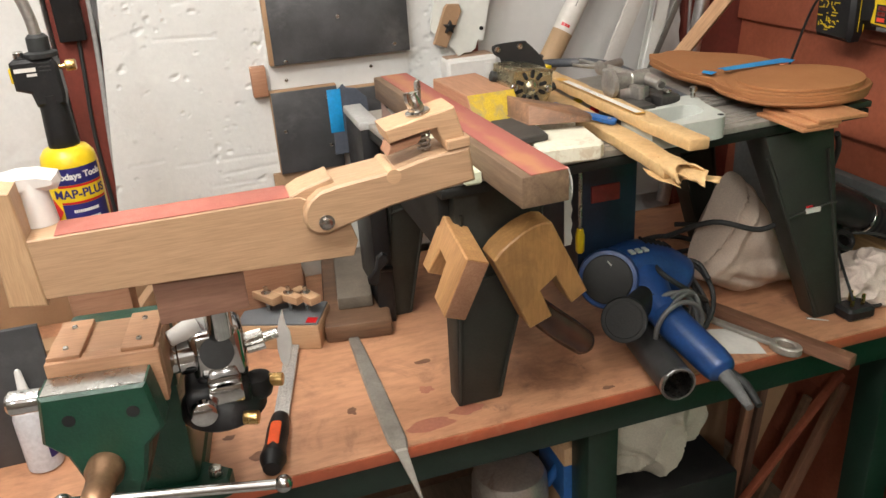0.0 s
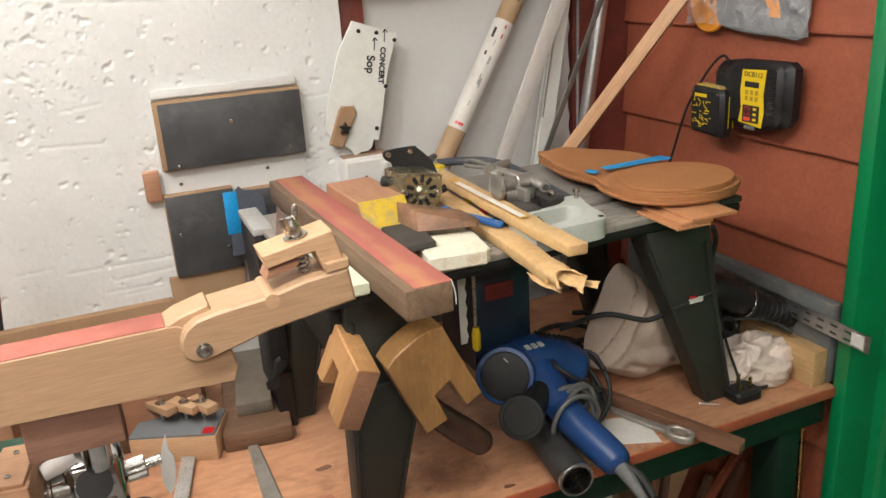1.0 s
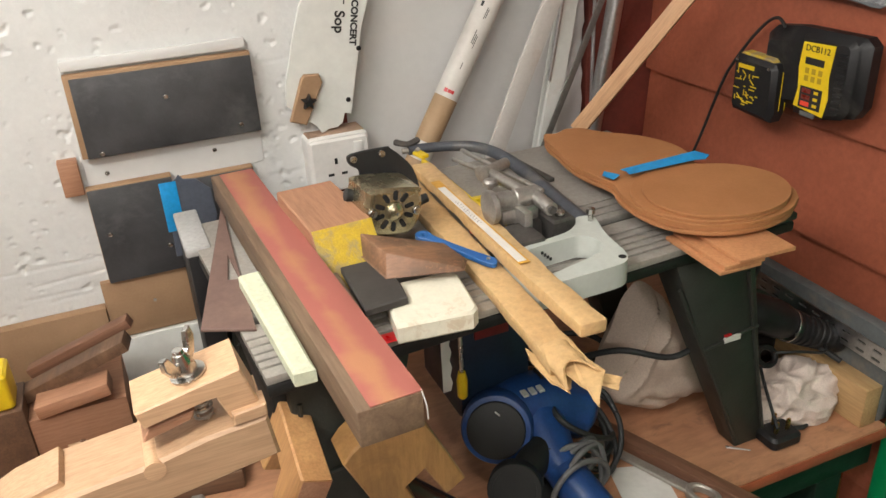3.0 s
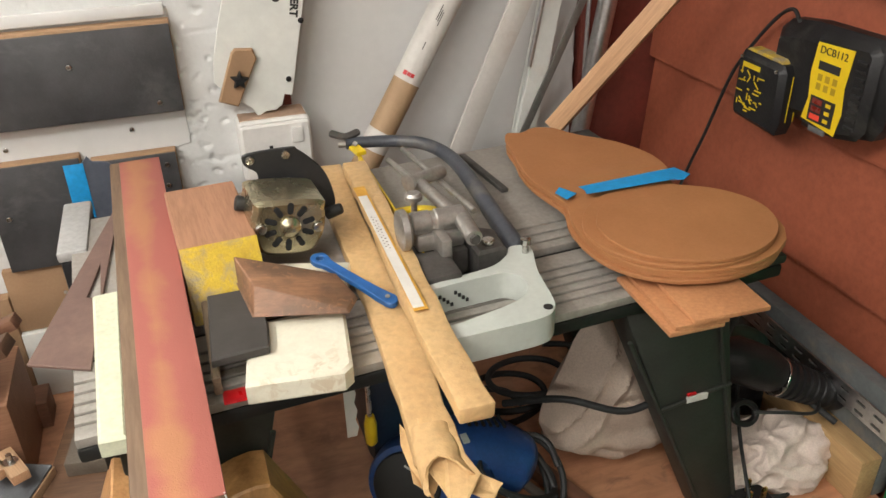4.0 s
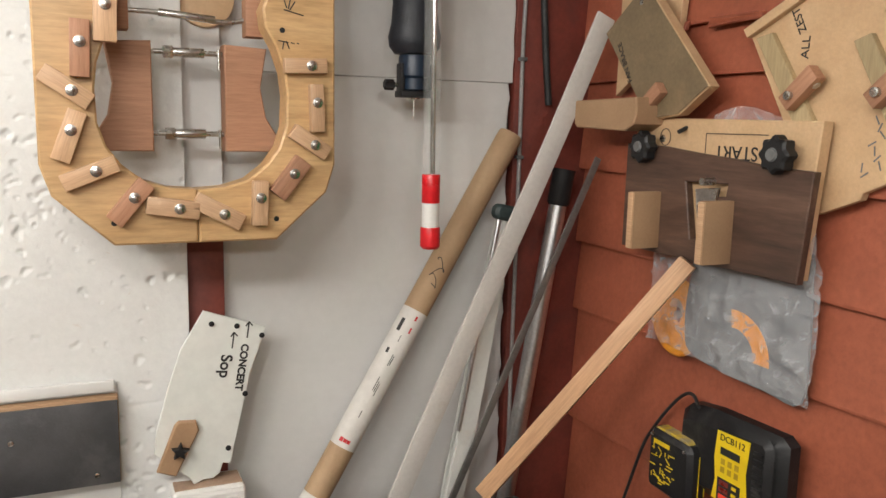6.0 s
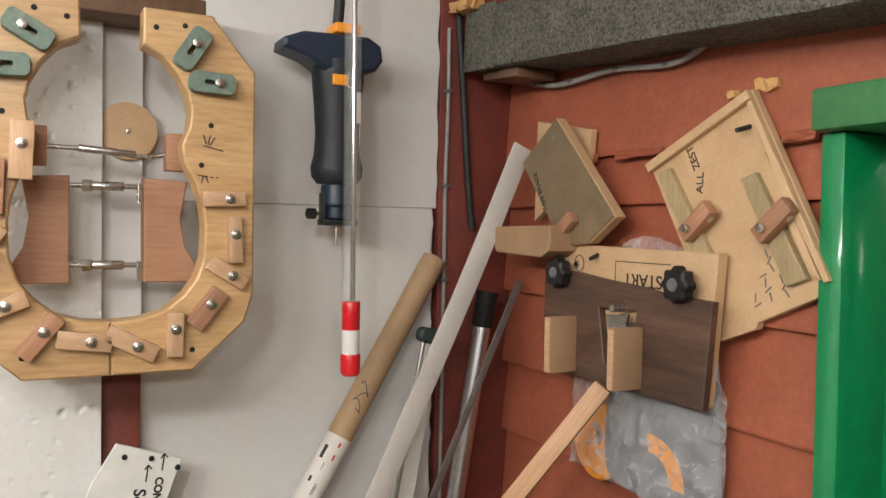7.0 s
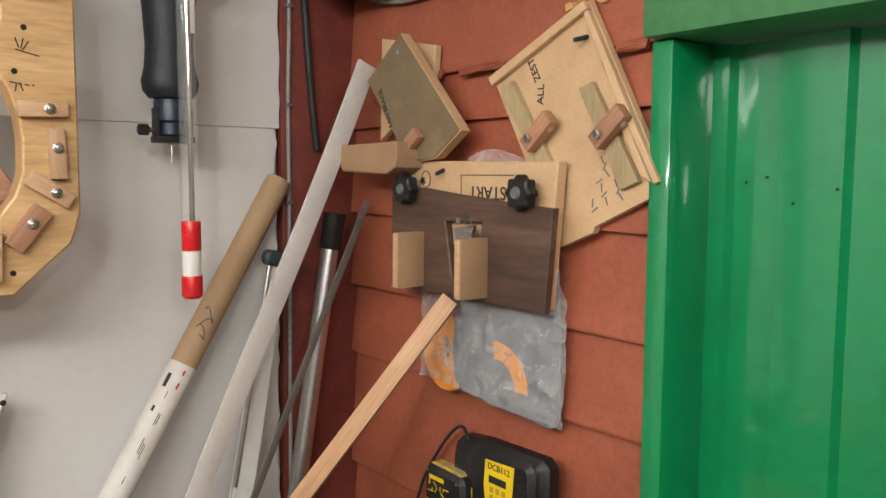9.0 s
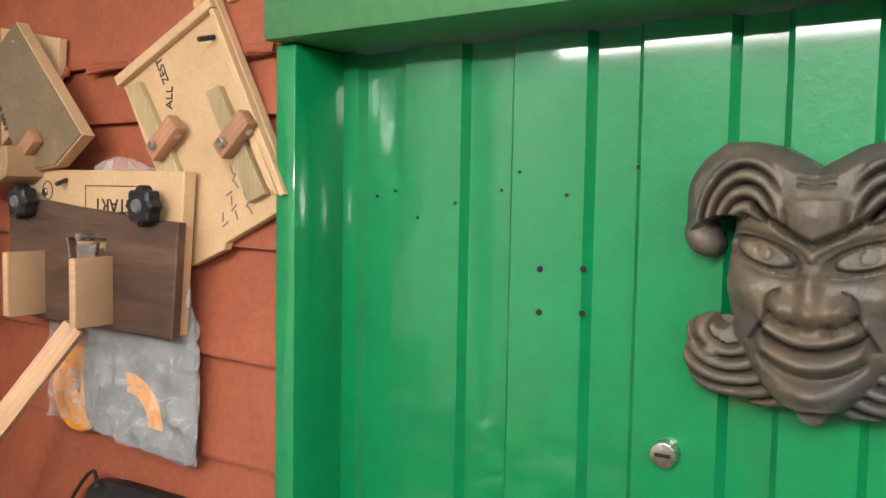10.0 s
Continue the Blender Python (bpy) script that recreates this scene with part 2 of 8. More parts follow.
OLDSTEEL = surf("dull_file_steel", (0.42, 0.395, 0.35), (0.31, 0.285, 0.25), 0.5, metal=0.6, scale=30, fine=240, bump=0.4)
BRASS = surf("brass", (0.66, 0.46, 0.19), (0.5, 0.33, 0.13), 0.28, metal=1.0, scale=30, fine=150)
BRACKET = surf("black_painted_steel", (0.020, 0.021, 0.022), (0.013, 0.013, 0.014), 0.5, scale=24, fine=220, bump=0.15, dirt=(0.09, 0.08, 0.07), dirt_at=0.66)
GOLD = surf("gold_zinc_motor_housing", (0.50, 0.455, 0.315), (0.38, 0.345, 0.235), 0.27, metal=0.9, scale=24, fine=150, bump=0.1)
SILVERG = surf("pale_grey_enamel", (0.52, 0.55, 0.51), (0.46, 0.49, 0.45), 0.38, scale=14, fine=120, bump=0.08, dirt=(0.36, 0.34, 0.28), dirt_at=0.66, grainy=0.4)
YELLOW = surf("yellow_paint", (0.76, 0.55, 0.015), (0.70, 0.49, 0.012), 0.33, scale=14, fine=90, bump=0.05, grainy=0.4)
YELLOWWORN = surf("worn_yellow_paint", (0.60, 0.42, 0.02), (0.50, 0.33, 0.03), 0.65, scale=60, fine=420, bump=0.6, dirt=(0.27, 0.23, 0.16), dirt_at=0.52)
NAVY = surf("navy_blue_plastic", (0.012, 0.028, 0.055), (0.009, 0.019, 0.038), 0.4, scale=18, fine=240)
BLUE = surf("blue_power_tool_plastic", (0.014, 0.060, 0.205), (0.011, 0.042, 0.15), 0.38, scale=18, fine=220, bump=0.15, dirt=(0.05, 0.07, 0.12), dirt_at=0.62)
BLUEP = surf("blue_plastic_handle", (0.022, 0.120, 0.36), (0.018, 0.095, 0.29), 0.42, scale=18, fine=150)
TAPE = surf("bright_blue_masking_tape", (0.008, 0.30, 0.66), (0.008, 0.26, 0.58), 0.5, scale=20, fine=150)
ORANGE = surf("orange_plastic", (0.90, 0.36, 0.03), (0.85, 0.31, 0.02), 0.4, scale=14, fine=90)
ORANGERED = surf("orange_red_grip", (0.80, 0.10, 0.015), (0.72, 0.08, 0.012), 0.4, scale=14, fine=90)
REDP = surf("red_plastic", (0.60, 0.012, 0.018), (0.52, 0.01, 0.015), 0.3, scale=14, fine=90, bump=0.04)
LABELBLUE = surf("dark_blue_print", (0.025, 0.022, 0.15), (0.02, 0.018, 0.12), 0.4, scale=14, fine=90, bump=0.03)
INK = surf("black_ink", (0.015, 0.014, 0.014), (0.02, 0.02, 0.02), 0.6, scale=30, fine=90, bump=0.02)
CLOTH = surf("grubby_cotton", (0.62, 0.515, 0.42), (0.53, 0.435, 0.355), 0.95, scale=10, fine=420, bump=0.5, dirt=(0.26, 0.20, 0.16), dirt_at=0.62)
RAG = surf("off_white_rag", (0.72, 0.62, 0.55), (0.64, 0.53, 0.46), 0.95, scale=14, fine=420, bump=0.5)
SHEET = surf("folded_cream_canvas", (0.58, 0.56, 0.47), (0.50, 0.48, 0.39), 0.9, scale=10, fine=420, bump=0.4)
FELT = speckle("green_grey_mineral_felt", [(0.035, 0.036, 0.030), (0.10, 0.10, 0.085), (0.15, 0.145, 0.12), (0.06, 0.062, 0.05)], 330, 0.95, 0.8)
CLAY = surf("grey_brown_fired_clay", (0.135, 0.102, 0.068), (0.066, 0.060, 0.052), 0.5, scale=13, fine=260, bump=0.3, dirt=(0.050, 0.050, 0.054), dirt_at=0.52)
CHIP = surf("raw_wood_chip", (0.60, 0.36, 0.14), (0.5, 0.27, 0.10), 0.85, scale=90, fine=300, bump=0.7)
FILM = clear("clear_polythene", (0.80, 0.82, 0.84), 0.12, 0.26, 1.0)
GREYDISC = surf("dark_grey_sanding_disc", (0.155, 0.165, 0.175), (0.125, 0.135, 0.145), 0.8, scale=12, fine=420)
TUBEGLASS = clear("clear_acrylic_tube", (0.82, 0.86, 0.84), 0.05, 0.10, 0.0)
# near-black that puts the shade of holes, slots and gaps into the colour
SHADEBLACK = surf("shade_black", (0.012, 0.012, 0.012), (0.008, 0.008, 0.008), 0.9, scale=20, fine=90)
TEALBLOCK = surf("teal_stained_wood", (0.16, 0.22, 0.18), (0.09, 0.15, 0.13), 0.7, scale=40, fine=200, dirt=(0.36, 0.32, 0.24), dirt_at=0.55)
TABLEBLACK = surf("black_moulded_plastic", (0.0065, 0.0075, 0.0065), (0.005, 0.0055, 0.005), 0.6, scale=14, fine=240, bump=0.2)
STAIN = surf("red_ink_stain", (0.40, 0.15, 0.10), (0.46, 0.19, 0.11), 0.45, scale=40, fine=200)
DULLRED = surf("unlit_red_window", (0.20, 0.025, 0.018), (0.15, 0.02, 0.015), 0.3, scale=40, fine=90, bump=0.02)
LED = bpy.data.materials.new("red_led")
LED.use_nodes = True
LED.node_tree.nodes["Principled BSDF"].inputs["Base Color"].default_value = (0.5, 0.03, 0.02, 1)
LED.node_tree.nodes["Principled BSDF"].inputs["Emission Color"].default_value = (1, 0.12, 0.05, 1)
LED.node_tree.nodes["Principled BSDF"].inputs["Emission Strength"].default_value = 0.25


# ---- mesh tools ----
def mesh_of(name, bm, material, smooth=False):
    bmesh.ops.recalc_face_normals(bm, faces=bm.faces[:])
    me = bpy.data.meshes.new(name)
    bm.to_mesh(me)
    bm.free()
    if material:
        me.materials.append(material)
    if smooth:
        me.shade_smooth()
        me.set_sharp_from_angle(angle=radians(38))
    return me


def thing(name, label, category, at=(0, 0, 0), group="", kind=""):
    """A top-level Empty at its base, to which parts are given in its own coordinates."""
    ob = new(name)
    ob.empty_display_size = 0.02
    ob.matrix_world = at if isinstance(at, Matrix) else Matrix.Translation(at)
    return tagged(ob, label, category, group, kind)


def part(name, bm, material, parent, label="", smooth=True):
    ob = new(name, mesh_of(name, bm, material, smooth))
    ob.parent = parent
    if label:
        ob["label"] = label
    return ob


def solid(name, bm, material, label, category, kind="", group="", smooth=True, at=None):
    """A thing that is a single mesh. Its coordinates are local to at."""
    ob = new(name, mesh_of(name, bm, material, smooth))
    if at is not None:
        ob.matrix_world = at if isinstance(at, Matrix) else Matrix.Translation(at)
    return tagged(ob, label, category, group, kind)


def axes(o, x, z=(0, 0, 1)):
    """A pose at o whose x runs along x and whose z is as near as may be to z."""
    x = Vector(x).normalized()
    y = Vector(z).cross(x).normalized()
    z = x.cross(y)
    return Matrix(((x[0], y[0], z[0], o[0]), (x[1], y[1], z[1], o[1]), (x[2], y[2], z[2], o[2]), (0, 0, 0, 1)))


def bevel(bm, edges, w, seg=2):
    if w > 0 and edges:
        bmesh.ops.bevel(bm, geom=list(edges), offset=w, segments=seg, profile=0.5, affect="EDGES", clamp_overlap=True)


def box(lo, hi, w=0.0015, seg=2, bm=None, m=None):
    own = bmesh.new()
    bmesh.ops.create_cube(own, size=1)
    for v in own.verts:
        v.co = [lo[i] + (v.co[i] + 0.5) * (hi[i] - lo[i]) for i in range(3)]
    bevel(own, own.edges, w, seg)
    return into(bm, own, m)


def into(bm, own, m=None):
    if m is not None:
        bmesh.ops.transform(own, matrix=m, verts=own.verts)
    if bm is None:
        return own
    me = bpy.data.meshes.new("tmp")
    own.to_mesh(me)
    own.free()
    bm.from_mesh(me)
    bpy.data.meshes.remove(me)
    return bm


def smooth_line(pts, k=4):
    """A closed outline rounded through its points."""
    out, n = [], len(pts)
    for i in range(n):
        a, b, c, d = (Vector(pts[(i + j) % n]) for j in (-1, 0, 1, 2))
        for q in range(k):
            t = q / k
            p = 0.5 * (2 * b + (c - a) * t + (2 * a - 5 * b + 4 * c - d) * t * t + (3 * b - a - 3 * c + d) * t ** 3)
            out.append((p.x, p.y))
    return out


def rod(p, q, r, r2=None, seg=20, w=0.0, bm=None, m=None):
    """A round bar or cone from p to q."""
    p, q = Vector(p), Vector(q)
    own = bmesh.new()
    bmesh.ops.create_cone(own, cap_ends=True, segments=seg, radius1=r, radius2=r if r2 is None else r2, depth=(q - p).length)
    if w:
        bevel(own, [e for e in own.edges if len(e.link_faces) == 2 and max(len(f.verts) for f in e.link_faces) > 4], w, 2)
    turn = (q - p).to_track_quat("Z", "Y").to_matrix().to_4x4()
    bmesh.ops.transform(own, matrix=Matrix.Translation((p + q) / 2) @ turn, verts=own.verts)
    return into(bm, own, m)


def slab(outline, z0, z1, w=0.0015, holes=(), bm=None, m=None):
    """A flat piece with any outline (x, y) between two heights, with holes cut right through."""
    own = bmesh.new()
    loops = []
    for pts in (outline, *holes):
        vs = [own.verts.new((x, y, z1)) for x, y in pts]
        loops.append([own.edges.new((vs[i], vs[(i + 1) % len(vs)])) for i in range(len(vs))])
    if holes:
        bmesh.ops.triangle_fill(own, edges=[e for l in loops for e in l], use_beauty=True, use_dissolve=False)
    else:
        own.faces.new(own.verts[:])
    ext = bmesh.ops.extrude_face_region(own, geom=own.faces[:])
    bmesh.ops.translate(own, verts=[g for g in ext["geom"] if isinstance(g, bmesh.types.BMVert)], vec=(0, 0, z0 - z1))
    bmesh.ops.recalc_face_normals(own, faces=own.faces[:])
    if w:
        rim = [e for e in own.edges if len(e.link_faces) == 2 and e.calc_face_angle(0) > 0.6 and abs(e.verts[0].co.z - e.verts[1].co.z) < 1e-6]
        bevel(own, rim, w, 1)
    return into(bm, own, m)


def pipe(points, r, seg=10, turns=6, bm=None, m=None, closed=False):
    """A round bar along a smooth line through points; r may be one radius or one a point."""
    pts = [Vector(p) for p in points]
    n = len(pts)
    rr = list(r) if isinstance(r, (list, tuple)) else [r] * n
    line = []
    spans = n if closed else n - 1
    for i in range(spans):
        a, b = pts[i], pts[(i + 1) % n]
        z = pts[i - 1] if (i > 0 or closed) else a - (b - a)
        c = pts[(i + 2) % n] if (i + 2 < n or closed) else b + (b - a)
        for k in range(turns):
            t = k / turns
            p = 0.5 * ((2 * a) + (b - z) * t + (2 * z - 5 * a + 4 * b - c) * t * t + (3 * a - z - 3 * b + c) * t ** 3)
            line.append((p, rr[i] + (rr[(i + 1) % n] - rr[i]) * t))
    if not closed:
        line.append((pts[-1], rr[-1]))
    own = bmesh.new()
    rings, up = [], None
    for i, (p, rad) in enumerate(line):
        d = (line[(i + 1) % len(line)][0] if (closed or i + 1 < len(line)) else p) - (line[i - 1][0] if (closed or i > 0) else p)
        d = d.normalized() if d.length > 1e-9 else Vector((1, 0, 0))
        if up is None:
            up = d.orthogonal().normalized()
        up = (up - d * up.dot(d))
        up = up.normalized() if up.length > 1e-6 else d.orthogonal().normalized()
        side = d.cross(up)
        rings.append([own.verts.new(p + rad * (math.cos(2 * math.pi * k / seg) * up + math.sin(2 * math.pi * k / seg) * side)) for k in range(seg)])
    for i in range(len(rings) - (0 if closed else 1)):
        a, b = rings[i], rings[(i + 1) % len(rings)]
        for k in range(seg):
            own.faces.new((a[k], a[(k + 1) % seg], b[(k + 1) % seg], b[k]))
    if not closed:
        own.faces.new(rings[0][::-1])
        own.faces.new(rings[-1])
    return into(bm, own, m)


def lathe(profile, seg=28, bm=None, m=None):
    """A turned piece about z from (radius, height) pairs."""
    own = bmesh.new()
    rings = [[own.verts.new((r * math.cos(2 * math.pi * k / seg), r * math.sin(2 * math.pi * k / seg), z)) for k in range(seg)] for r, z in profile]
    for a, b in zip(rings, rings[1:]):
        for k in range(seg):
            own.faces.new((a[k], a[(k + 1) % seg], b[(k + 1) % seg], b[k]))
    own.faces.new(rings[0][::-1])
    own.faces.new(rings[-1])
    return into(bm, own, m)


def open_tube(r_in, r_out, length, seg=36):
    """A hollow tube along x, open at both ends."""
    bm = bmesh.new()
    rings = []
    for x, r in ((0.0, r_in), (0.0, r_out - 0.0008), (0.0012, r_out), (length, r_out), (length, r_in)):
        rings.append([bm.verts.new((x, r * math.cos(2 * math.pi * k / seg), r * math.sin(2 * math.pi * k / seg))) for k in range(seg)])
    for i in range(len(rings)):
        a, b = rings[i], rings[(i + 1) % len(rings)]
        for k in range(seg):
            bm.faces.new((a[k], a[(k + 1) % seg], b[(k + 1) % seg], b[k]))
    return bm


def ring_pts(cx, cy, rx, ry, n=28, a0=0.0, a1=360.0):
    full = abs(a1 - a0) >= 359.9
    return [(cx + rx * math.cos(radians(a0 + (a1 - a0) * i / (n if full else n - 1))), cy + ry * math.sin(radians(a0 + (a1 - a0) * i / (n if full else n - 1)))) for i in range(n)]


def round_rect(x0, y0, x1, y1, r, n=5):
    out = []
    for cx, cy, a in ((x1 - r, y1 - r, 0), (x0 + r, y1 - r, 90), (x0 + r, y0 + r, 180), (x1 - r, y0 + r, 270)):
        out += [(cx + r * math.cos(radians(a + 90 * i / n)), cy + r * math.sin(radians(a + 90 * i / n))) for i in range(n + 1)]
    return out


def crumple(bm, amount, scale, seed=0.0):
    for v in bm.verts:
        d = noise.noise_vector(v.co * scale + Vector((seed, seed * 1.7, seed * 0.6)))
        v.co += d * amount


def text_mesh(words, size, depth=0.0004, bold=0.0):
    """Letters in the built-in font as a bmesh, centred, facing +z."""
    cu = bpy.data.curves.new("letters", "FONT")
    cu.body, cu.size, cu.extrude, cu.align_x, cu.align_y = words, size, depth, "CENTER", "CENTER"
    cu.offset = bold
    ob = bpy.data.objects.new("letters", cu)
    scene.collection.objects.link(ob)
    bpy.context.view_layer.update()
    me = bpy.data.meshes.new_from_object(ob.evaluated_get(bpy.context.evaluated_depsgraph_get()))
    bm = bmesh.new()
    bm.from_mesh(me)
    bpy.data.objects.remove(ob)
    bpy.data.curves.remove(cu)
    bpy.data.meshes.remove(me)
    return bm


def words_on(name, words, size, material, parent, m, bold=0.0):
    ob = part(name, text_mesh(words, size, bold=bold), material, parent, smooth=False)
    ob.matrix_basis = m
    return ob


def screw(parent, m, r=0.004, material=None, name="screw"):
    bm = rod((0, 0, -0.002), (0, 0, 0.0018), r, r * 0.8, 14, 0.0004)
    rod((0, 0, 0.0012), (0, 0, 0.002), r * 0.42, r * 0.42, 6, bm=bm)
    ob = part(name, bm, material or STEEL, parent)
    ob.matrix_basis = m
    return ob


FACE_S = axes((0, 0, 0), (1, 0, 0), (0, -1, 0))      # local z looks out of the north wall, to -y; local y is up
FACE_W = axes((0, 0, 0), (0, -1, 0), (-1, 0, 0))     # local z looks out of the east wall, to -x; local y is up


def on_north(x, y, z, turn=0.0):
    return Matrix.Translation((x, y, z)) @ FACE_S @ pose(0, 0, 0, 0, 0, turn)


def on_east(x, y, z, turn=0.0):
    return Matrix.Translation((x, y, z)) @ FACE_W @ pose(0, 0, 0, 0, 0, turn)


# ---- the room ----
def plain(name, lo, hi, material):
    return solid(name, box(lo, hi, 0), material, "", "", "structure", smooth=False)


plain("floor", (-2.2, -2.2, -0.06), (2.0, 1.8, 0.0), CONCRETE)
# the lit tube with its housing, hung under the ceiling
tube_lamp = thing("ceiling_light", "", "", (-0.20, 0.85, 2.30), kind="structure")
part("tube", rod((0, -0.60, 0.0), (0, 0.60, 0.0), 0.019, seg=16), TUBE, tube_lamp, smooth=True)
part("housing", box((-0.045, -0.62, 0.055), (0.045, 0.62, 0.11), 0.006), CEIL, tube_lamp, "white enamelled housing")
for y in (-0.612, 0.602):
    part("end_cap", box((-0.018, y, -0.022), (0.018, y + 0.010, 0.0545), 0.003), CEIL, tube_lamp)
plain("ceiling", (-2.2, -2.2, 2.46), (2.0, 1.8, 2.52), CEIL)
# these two walls are out of view, coloured dark to cut bounced light
plain("wall_west", (-2.2, -2.2, 0.0), (-2.1, 1.69, 2.46), DIMWALL)
plain("wall_south", (-2.1, -2.2, 0.0), (2.0, -2.1, 2.46), DIMWALL)
plain("wall_north", (-2.1, 1.69, 0.0), (1.46, 1.79, 2.46), PLASTER)


def pitted(name, x0, x1, z0, z1, y, label, seed, st=0.0027, lean=None):
    """A polystyrene board face with bead dimples, trowel lines and sharp-edged chips, as a fine grid with real relief."""
    nx, nz = int((x1 - x0) / st) + 1, int((z1 - z0) / st) + 1
    X, Z = np.meshgrid(np.linspace(x0, x1, nx + 1), np.linspace(z0, z1, nz + 1))
    dice = np.random.default_rng(seed)
    depth = np.zeros_like(X)
    for wl, amp in ((0.16, 0.0010), (0.045, 0.0005)):
        for k in range(5):
            ax, az, ph = dice.normal(0, 1 / wl, 3)
            depth += amp * 0.5 * np.sin(ax * X + az * Z + ph)
    # long shallow trowel lines
    for k in range(26):
        cx, cz, ln = dice.uniform(x0, x1), dice.uniform(z0, z1), dice.uniform(0.03, 0.13)
        wz = cz + dice.normal(0, 0.05) * (X - cx)
        depth += 0.0011 * np.exp(-((Z - wz) / 0.0022) ** 2) * (np.abs(X - cx) < ln)
    # chips: clustered, uneven in outline, with a steep wall and a flat floor
    heart = [(dice.uniform(x0, x1), dice.uniform(z0, z1)) for k in range(16)]
    for k in range(2300):
        if k % 5 < 3:
            hx, hz = heart[k % 16]
            cx, cz = hx + dice.normal(0, 0.075), hz + dice.normal(0, 0.055)
        else:
            cx, cz = dice.uniform(x0, x1), dice.uniform(z0, z1)
        r = 0.0017 + 0.0062 * dice.random() ** 4
        i0, i1 = np.searchsorted(X[0], (cx - 3 * r, cx + 3 * r))
        j0, j1 = np.searchsorted(Z[:, 0], (cz - 3 * r, cz + 3 * r))
        if i1 <= i0 or j1 <= j0:
            continue
        px, pz = X[j0:j1, i0:i1] - cx, Z[j0:j1, i0:i1] - cz
        ang = np.arctan2(pz, px)
        edge = r * (1 + 0.30 * np.sin(2 * ang + dice.uniform(0, 6)) + 0.22 * np.sin(3 * ang + dice.uniform(0, 6)) + 0.12 * np.sin(5 * ang + dice.uniform(0, 6)))
        d = np.hypot(px, pz * 1.35) / edge
        depth[j0:j1, i0:i1] += dice.uniform(0.0012, 0.0038) * np.clip((1.15 - d) / 0.30, 0, 1)
    depth = np.clip(depth, -0.002, 0.014)
    if lean:
        left = lean[0] + lean[1] * (Z - z0)
        X = left + (x1 - left) * (X - x0) / (x1 - x0)
    co = np.stack((X, y + depth, Z), -1).reshape(-1, 3)
    w = nx + 1
    quads = [(j * w + i, j * w + i + 1, (j + 1) * w + i + 1, (j + 1) * w + i) for j in range(nz) for i in range(nx)]
    me = bpy.data.meshes.new(name)
    me.from_pydata(co.tolist(), [], quads)
    me.materials.append(FOAM)
    me.shade_smooth()
    ob = new(name, me)
    part("backing", box((x0 + (0.19 if lean else 0.0), y + 0.0165, z0), (x1, 1.689, z1), 0), FOAM, ob, smooth=False)
    part("edge", box((x1, y + 0.002, z0), (x1 + 0.001, y + 0.012, z1), 0), FOAM, ob, smooth=False)
    low, high = (lean[0], lean[0] + lean[1] * (z1 - z0)) if lean else (x0, x0)
    part("edge", slab([(low, z0), (low + 0.004, z0), (high + 0.004, z1), (high, z1)], -0.014, -0.0015, 0, m=Matrix.Translation((0, y, 0)) @ FACE_S), FOAM, ob, smooth=False)
    return tagged(ob, label, "wall panel", "", "structure")


pitted("wall_panel_1", 0.003, 0.667, 0.93, 2.455, 1.622, "white painted polystyrene board full of dents", 11, lean=(-0.038, 0.121))
pitted("wall_panel_2", -0.62, -0.060, 0.93, 2.455, 1.622, "white painted polystyrene board full of dents", 23, 0.006)


def smooth_board(name, x0, x1, z0, z1, ragged):
    """A painted board with one rough broken edge towards the corner."""
    right = []
    n = 40
    for k in range(n + 1):
        z = z0 + (z1 - z0) * k / n
        right.append((x1 + ragged * noise.noise(Vector((0.3, z * 30, 2.0))) - ragged * 0.4 * max(0, noise.noise(Vector((4.0, z * 90, 2.0)))), z))
    ob = solid(name, slab([(x0, z0)] + right + [(x0, z1)], 0.0, 0.02, 0.001), PLASTER, "", "", "structure", smooth=False, at=Matrix.Translation((0, 1.688, 0)) @ FACE_S)
    return ob


smooth_board("wall_panel_3", 0.7235, 1.206, 0.93, 1.9245, 0.010)
smooth_board("wall_panel_4", 0.7235, 1.214, 1.9252, 2.455, 0.004)
solid("wall_panel_5", box((0.6685, 1.645, 1.741), (0.7229, 1.6885, 2.455), 0.0006), PLASTER, "", "", "structure", smooth=False)


def post(name, x0, x1, y0, z0=0.93, z1=2.455):
    return solid(name, box((x0, y0, z0), (x1, 1.688, z1), 0.003), REDPOST, "", "", "structure")


post("post_1", -0.055, 0.014, 1.648)
post("post_2", 0.669, 0.722, 1.640, z1=1.740)
post("post_3", 1.215, 1.3736, 1.664, 0.0)

# shiplap wall with the doorway
SEAMS = [0.0, 0.19, 0.38, 0.57, 0.76, 0.945, 1.137, 1.32, 1.525, 1.648, 1.78, 1.93, 2.003, 2.19, 2.455]
wall_east = solid("wall_east", box((1.374, 0.992, 0.0), (1.46, 1.69, 2.455), 0), RED, "", "", "structure", smooth=False)


